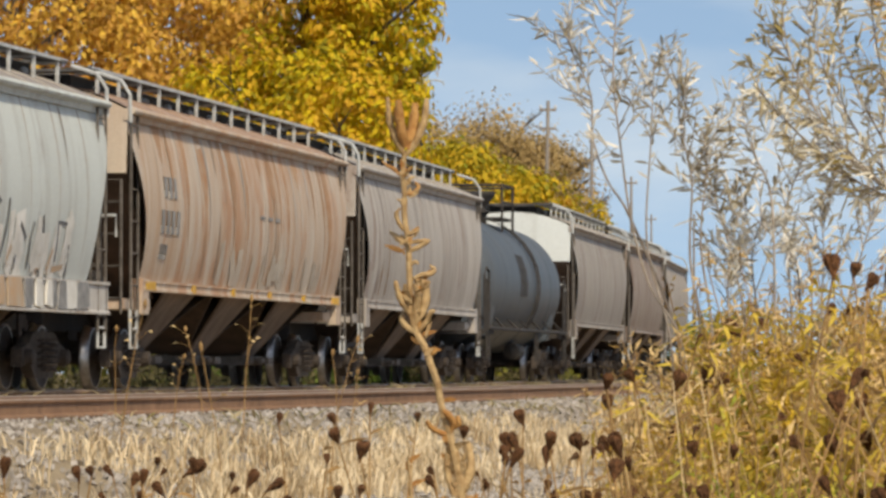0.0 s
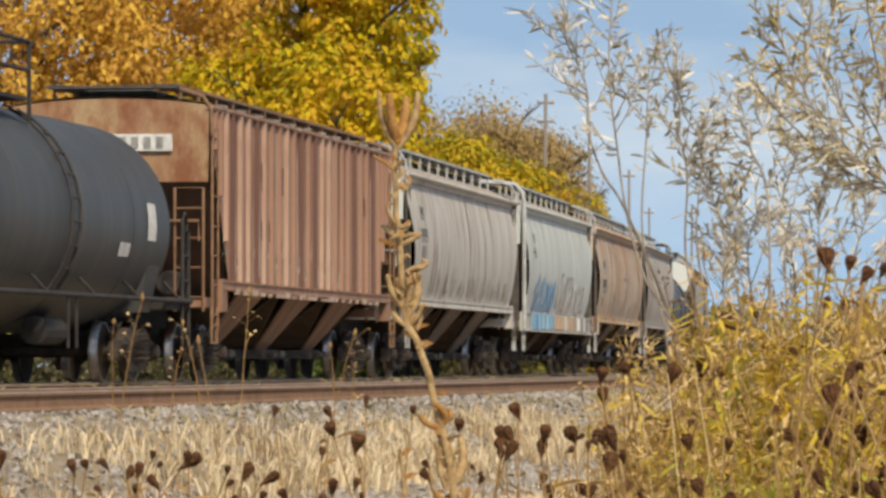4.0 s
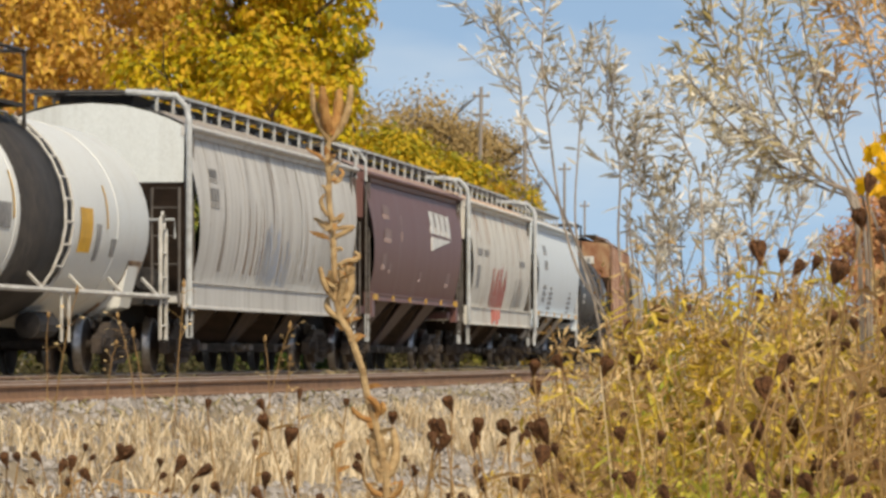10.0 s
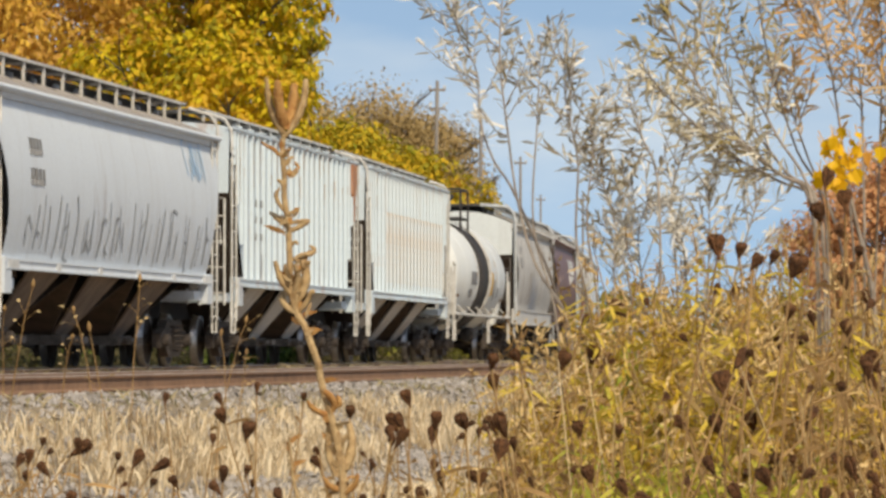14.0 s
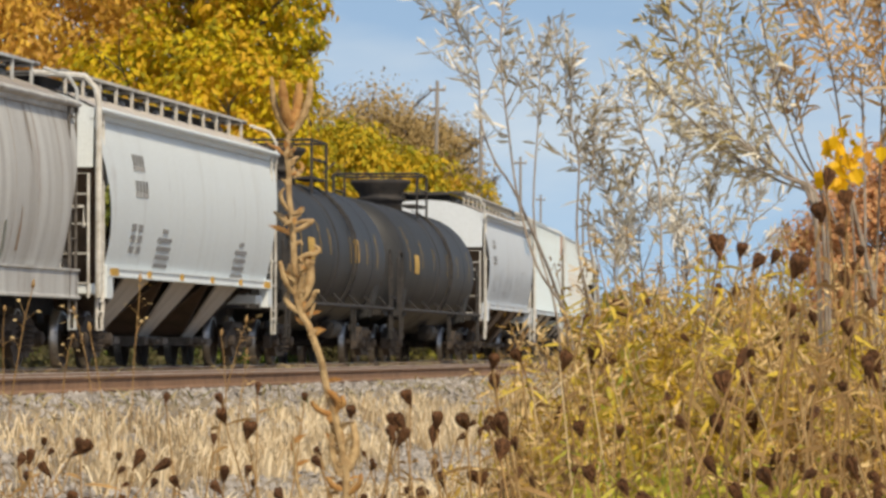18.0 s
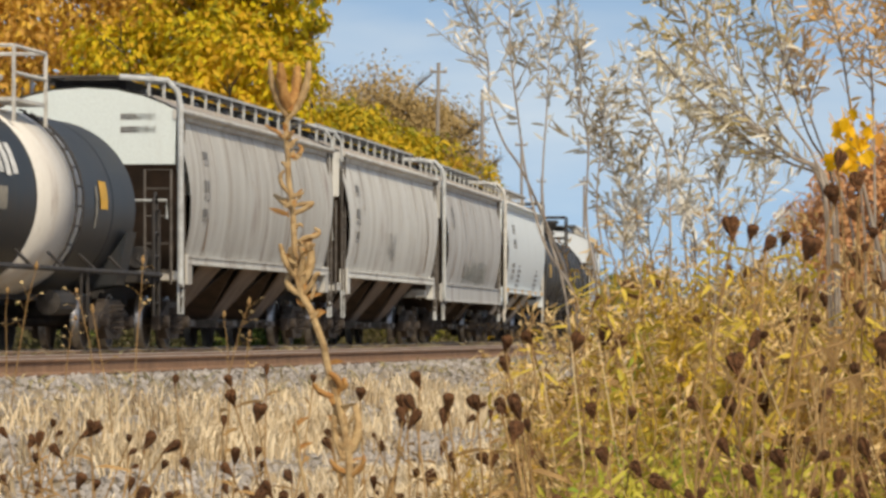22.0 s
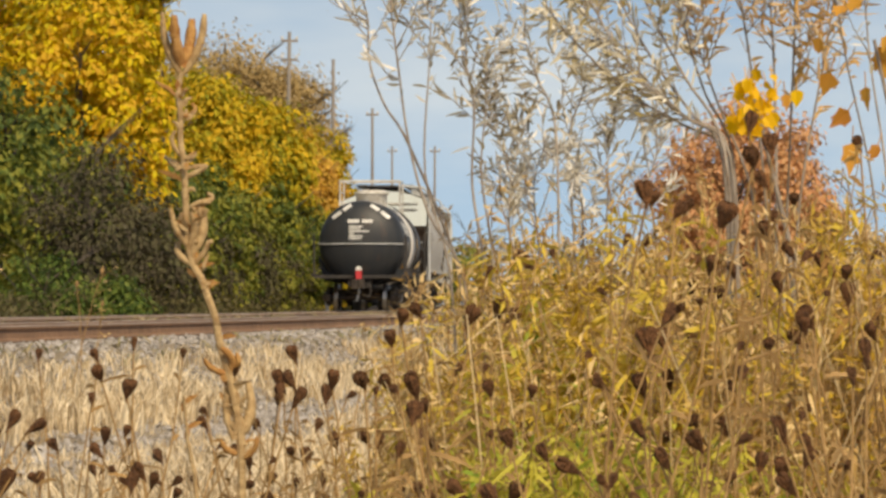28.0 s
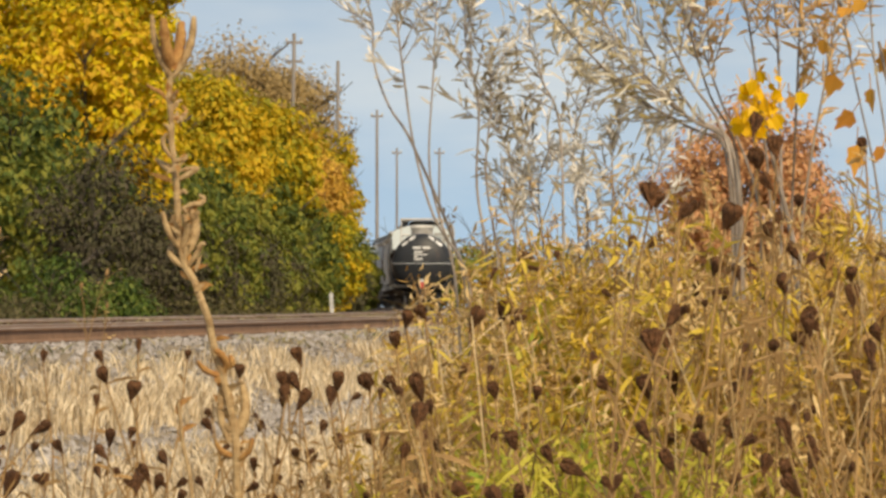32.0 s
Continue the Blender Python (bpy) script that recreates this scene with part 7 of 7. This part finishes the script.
# ---- willow saplings ----
def willow(base_deg, d, stems, label, seed, leaf=0.038, lush=1.15, leaf_mat=None):
    """Stems run from the root through (bearing, elevation x 1000); leafy twigs from a share of their length on."""
    rs = random.Random(seed)
    b = spot(base_deg, d)
    z0 = ground_z(b.x, b.y)
    t = tagged(new("willow_sapling"), label, "shrub", "willow saplings")
    t.matrix_basis = pose(b.x, b.y, z0)
    for way, begin, twigs, gold in stems:
        d0, d1 = d + rs.uniform(-0.3, 0.3), d + rs.uniform(-0.6, 0.6)
        n = len(way)
        fixed = [spot(dg, d0 + (d1 - d0) * i / n, 0.25 + e / 1000 * (d0 + (d1 - d0) * i / n)) - Vector((b.x, b.y, z0)) for i, (dg, e) in enumerate(way)]
        fixed = [Vector((0, 0, 0)), fixed[0] * 0.4 + Vector((0, 0, fixed[0].z * 0.1)), fixed[0] * 0.75 + Vector((0, 0, fixed[0].z * 0.06))] + fixed
        pts = smooth_line(fixed)
        low = 15
        part("stem", Shape().tube(pts, 0.0046, 6, 0.25), MAT_TWIG, t)
        lf, tw = Shape(), Shape()

        def dress(p, q, n_leaf):
            axis = (q - p).normalized()
            for i in range(n_leaf):
                r = p.lerp(q, (i + rs.random()) / n_leaf)
                a = rs.uniform(0, 6.283)
                side = axis.cross(Vector((math.cos(a), math.sin(a), 0.3))).normalized()
                dr = (axis * rs.uniform(0.4, 1.2) + side * rs.uniform(0.3, 0.9) + Vector((0, 0, rs.uniform(-0.5, 0.2)))).normalized()
                lf.curl(r, dr, dr.cross(Vector((rs.gauss(0, 1), rs.gauss(0, 1), rs.gauss(0, 0.5)))).normalized(), leaf * rs.uniform(0.55, 1.2), leaf * rs.uniform(0.13, 0.21), Vector((rs.gauss(0, 0.5), rs.gauss(0, 0.4), rs.gauss(-0.1, 0.5))))

        twigs = round(twigs * lush)
        for j in range(twigs):
            k = begin * 0.8 + (0.99 - begin * 0.8) * (j + rs.random()) / twigs
            at = low + k * (len(pts) - 1 - low)
            i = min(len(pts) - 2, int(at))
            p = pts[i].lerp(pts[i + 1], at - i)
            along = (pts[i + 1] - pts[i]).normalized()
            a = rs.choice((-1, 1)) * rs.uniform(0.2, 0.8)
            turned = Vector((along.x * math.cos(a) + along.z * math.sin(a), rs.uniform(-0.3, 0.3), along.z * math.cos(a) - along.x * math.sin(a)))
            ln = rs.uniform(0.05, 0.20) * (1.15 - 0.5 * k)
            q = p + turned * ln
            m = (p + q) / 2 + Vector((0, 0, -0.012))
            tw.tube([p, m, q], 0.0018, 4, 0.4)
            dress(p, m, 3), dress(m, q, 5 + int(18 * ln))
        dress(pts[-3], pts[-1], 8)
        first = low + int(begin * 0.7 * (len(pts) - 1 - low))
        for i in range(first, len(pts) - 2):
            dress(pts[i], pts[i + 1], max(1, round((pts[i + 1] - pts[i]).length / 0.014)))
        tagged(part("twig_spray", tw, MAT_TWIG, t), kind="stuff")
        tagged(part("leaves", lf, MAT_WILLOWGOLD if gold else leaf_mat or MAT_WILLOW, t, "narrow golden leaves" if gold else "narrow grey-green leaves"), kind="stuff")
    return t


willow(-5.99, 10.5, (
    (((-6.27, 4.5), (-6.67, 17.8), (-6.89, 31.5), (-7.00, 44.9), (-7.10, 60.7), (-7.07, 73.1), (-7.05, 81.4)), 0.62, 16, 0),
    (((-6.33, 6.1), (-6.89, 31.5), (-7.17, 39.6), (-7.34, 48.2), (-7.37, 57.8), (-7.58, 66.1), (-7.69, 70.8)), 0.66, 13, 0),
    (((-6.43, 7.2), (-6.70, 26.1), (-6.65, 48.2), (-6.61, 64.9)), 0.80, 10, 0),
    (((-6.06, 7.2), (-6.19, 23.7), (-6.17, 39.8), (-6.31, 51.5), (-6.33, 61.4)), 0.62, 12, 0),
    (((-5.92, 7.2), (-6.06, 26.1), (-6.00, 40.2), (-6.02, 49.0)), 0.60, 8, 0),
), "slender willow sapling with pale narrow leaves", 71)
willow(-5.18, 11.0, (
    (((-5.18, 9.6), (-5.22, 35.7), (-5.42, 44.9), (-5.53, 50.8), (-5.57, 55.7)), 0.12, 15, 0),
    (((-5.52, 9.6), (-5.76, 28.4), (-5.91, 36.7), (-5.99, 41.4)), 0.16, 21, 0),
    (((-4.98, 9.6), (-5.05, 32.0), (-4.90, 41.4), (-4.85, 45.5)), 0.20, 12, 0),
    (((-4.64, 9.6), (-4.60, 26.1), (-4.66, 35.2)), 0.16, 15, 0),
    (((-4.37, 9.6), (-4.10, 27.2), (-3.96, 32.9)), 0.12, 10, 0),
    (((-5.72, 9.6), (-5.72, 23.7), (-5.51, 37.8)), 0.12, 15, 0),
    (((-5.38, 9.6), (-5.45, 23.7), (-5.32, 32.0)), 0.16, 19, 0),
    (((-4.88, 9.6), (-4.91, 21.4), (-5.01, 27.2)), 0.20, 15, 0),
), "willow sapling with sparse curling leaves", 72, lush=0.95)
willow(-2.96, 10.0, (
    (((-3.30, 29.4), (-3.81, 37.2), (-4.44, 47.3), (-4.82, 58.5), (-5.02, 65.8), (-5.16, 71.4)), 0.22, 26, 0),
    (((-3.30, 28.8), (-3.81, 35.6), (-4.44, 41.7), (-4.88, 49.0), (-5.16, 54.0), (-5.37, 58.5)), 0.25, 24, 0),
    (((-3.30, 30.0), (-3.69, 37.2), (-4.20, 49.6), (-4.57, 61.9), (-4.73, 70.9), (-4.77, 77.6)), 0.22, 24, 0),
    (((-3.37, 30.5), (-3.81, 45.1), (-4.20, 58.5), (-4.41, 69.7), (-4.48, 77.6)), 0.30, 18, 0),
    (((-3.24, 29.4), (-3.56, 41.7), (-3.81, 55.2), (-3.97, 67.5), (-4.04, 77.6)), 0.40, 12, 0),
    (((-3.40, 30.5), (-3.88, 37.8), (-4.48, 46.8), (-4.82, 54.0), (-5.06, 61.9)), 0.30, 20, 0),
), "dense arching willow with grey-green leaves", 73, lush=0.78, leaf_mat=MAT_WILLOWOLIVE)
willow(-2.90, 10.0, (
    (((-2.89, 21.4), (-3.16, 59.0), (-3.41, 73.1), (-3.51, 79.0)), 0.34, 30, 1),
    (((-2.76, 21.4), (-2.82, 59.0), (-3.02, 73.1), (-3.09, 79.0)), 0.30, 34, 1),
    (((-2.62, 21.4), (-2.55, 61.4), (-2.62, 79.0)), 0.30, 34, 1),
    (((-2.49, 21.4), (-2.15, 55.5), (-2.01, 79.0)), 0.34, 28, 1),
    (((-3.02, 20.2), (-3.43, 40.2), (-3.63, 50.8), (-3.70, 59.0)), 0.60, 14, 1),
), "upright willow with golden-orange leaves", 75)
willow(-1.47, 9.6, (
    (((-1.68, 21.4), (-2.01, 49.6), (-2.28, 80.2)), 0.60, 5, 1),
    (((-1.54, 21.4), (-1.74, 49.6), (-1.85, 80.2)), 0.60, 5, 0),
    (((-1.41, 21.4), (-1.41, 55.5), (-1.47, 80.2)), 0.60, 4, 1),
    (((-1.27, 21.4), (-1.00, 55.5), (-0.94, 80.2)), 0.60, 4, 0),
    (((-1.20, 21.4), (-0.73, 49.6), (-0.53, 77.8)), 0.60, 4, 1),
), "bare grey willow stems with few leaves", 74)


# ---- small tree branches with bright leaves at the edge of the verge ----
def bright_branch(deg, d, el, label, mat, seed, n, spread, leaf_r=0.015):
    rs = random.Random(seed)
    root = spot(deg + 0.9, d, 0)
    z0 = ground_z(root.x, root.y)
    t = tagged(new("maple_sapling"), label, "sapling")
    t.matrix_basis = pose(root.x, root.y, z0)
    tip = spot(deg, d, 0.25 + el * d) - Vector((root.x, root.y, z0))
    part("stem", Shape().tube([(0, 0, 0), (tip.x * 0.15, 0, tip.z * 0.5), (tip.x * 0.55, 0, tip.z * 0.85), tuple(tip)], 0.010, 6, 0.3), MAT_TWIG, t)
    for i in range(n):
        p = tip + Vector((rs.gauss(0, spread), rs.gauss(0, spread), rs.gauss(-spread * 0.6, spread * 1.2)))
        s = Shape()
        d0 = Vector((rs.gauss(0, 0.6), rs.gauss(0, 0.5), -0.8)).normalized()
        sd = d0.cross(Vector((rs.gauss(0, 0.4), 1, rs.gauss(0, 0.3)))).normalized()
        r = leaf_r * rs.uniform(0.7, 1.25)
        ring = [(q * (1 + rs.uniform(-0.2, 0.2)), w * rs.uniform(0.85, 1.25)) for q, w in ((0.0, -0.1), (0.75, 0.25), (0.6, 0.7), (0.7, 1.1), (0.35, 1.15), (0.0, 1.9), (-0.35, 1.2), (-0.7, 1.05), (-0.6, 0.7), (-0.75, 0.2))]
        s.add([p + sd * a * r + d0 * b * r + d0.cross(sd) * 0.2 * r * abs(a) for a, b in ring], [(0, 1, 2), (0, 2, 4), (2, 3, 4), (0, 4, 5), (0, 5, 6), (0, 6, 8), (6, 7, 8), (0, 8, 9)])
        s.tube([p, p - d0 * r * 0.9 + Vector((0, 0, 0.01))], 0.0012, 3)
        part("leaf", s, mat, t)
    return t


bright_branch(-3.08, 9.5, 0.043, "sapling tip with bright yellow leaves", MAT_BRIGHTLEAF, 81, 34, 0.032)
bright_branch(-1.75, 9.0, 0.052, "sapling branch with orange leaves", MAT_ORANGELEAF, 82, 20, 0.07, 0.021)


# ---- what moves ----
# sideways sway of the tall stalk in the wind, millimetres at its fork
SWAY = [(0, 9), (1, 8), (2, 8), (3, 5), (5, 3), (6, 2), (7, 1), (9, 0), (10, 4), (10.5, -6), (11, -7), (12, -3), (13, -4), (14, -1), (16, 5), (17, 7), (18, 5), (18.5, 8), (19, 7), (20, 9), (21, 8), (21.5, 13), (22, -16),
        (22.5, 15), (23, 29), (23.5, 25), (24, 12), (24.5, -6), (25.5, 4), (26.5, 5), (27, 8), (28, 10), (28.5, 4), (29, -12), (29.5, -5), (30, 12), (30.5, 6), (31, -9), (31.5, -5), (32, -12)]


def motions():
    root = STALK.matrix_basis.translation.copy()
    walk(STALK, [(t, pose(root.x, root.y, root.z, 0, math.degrees(mm / 1750.0), 0)) for t, mm in SWAY])
    for car, mid in TRAIN:
        rows = []
        for t, s in RUN:
            y = mid + s
            b, sl = bend(y)
            rows.append((t, pose(TRAIN_X + b, y, 0, 0, 0, math.degrees(math.atan(-sl)))))
        walk(car, rows)


motions()
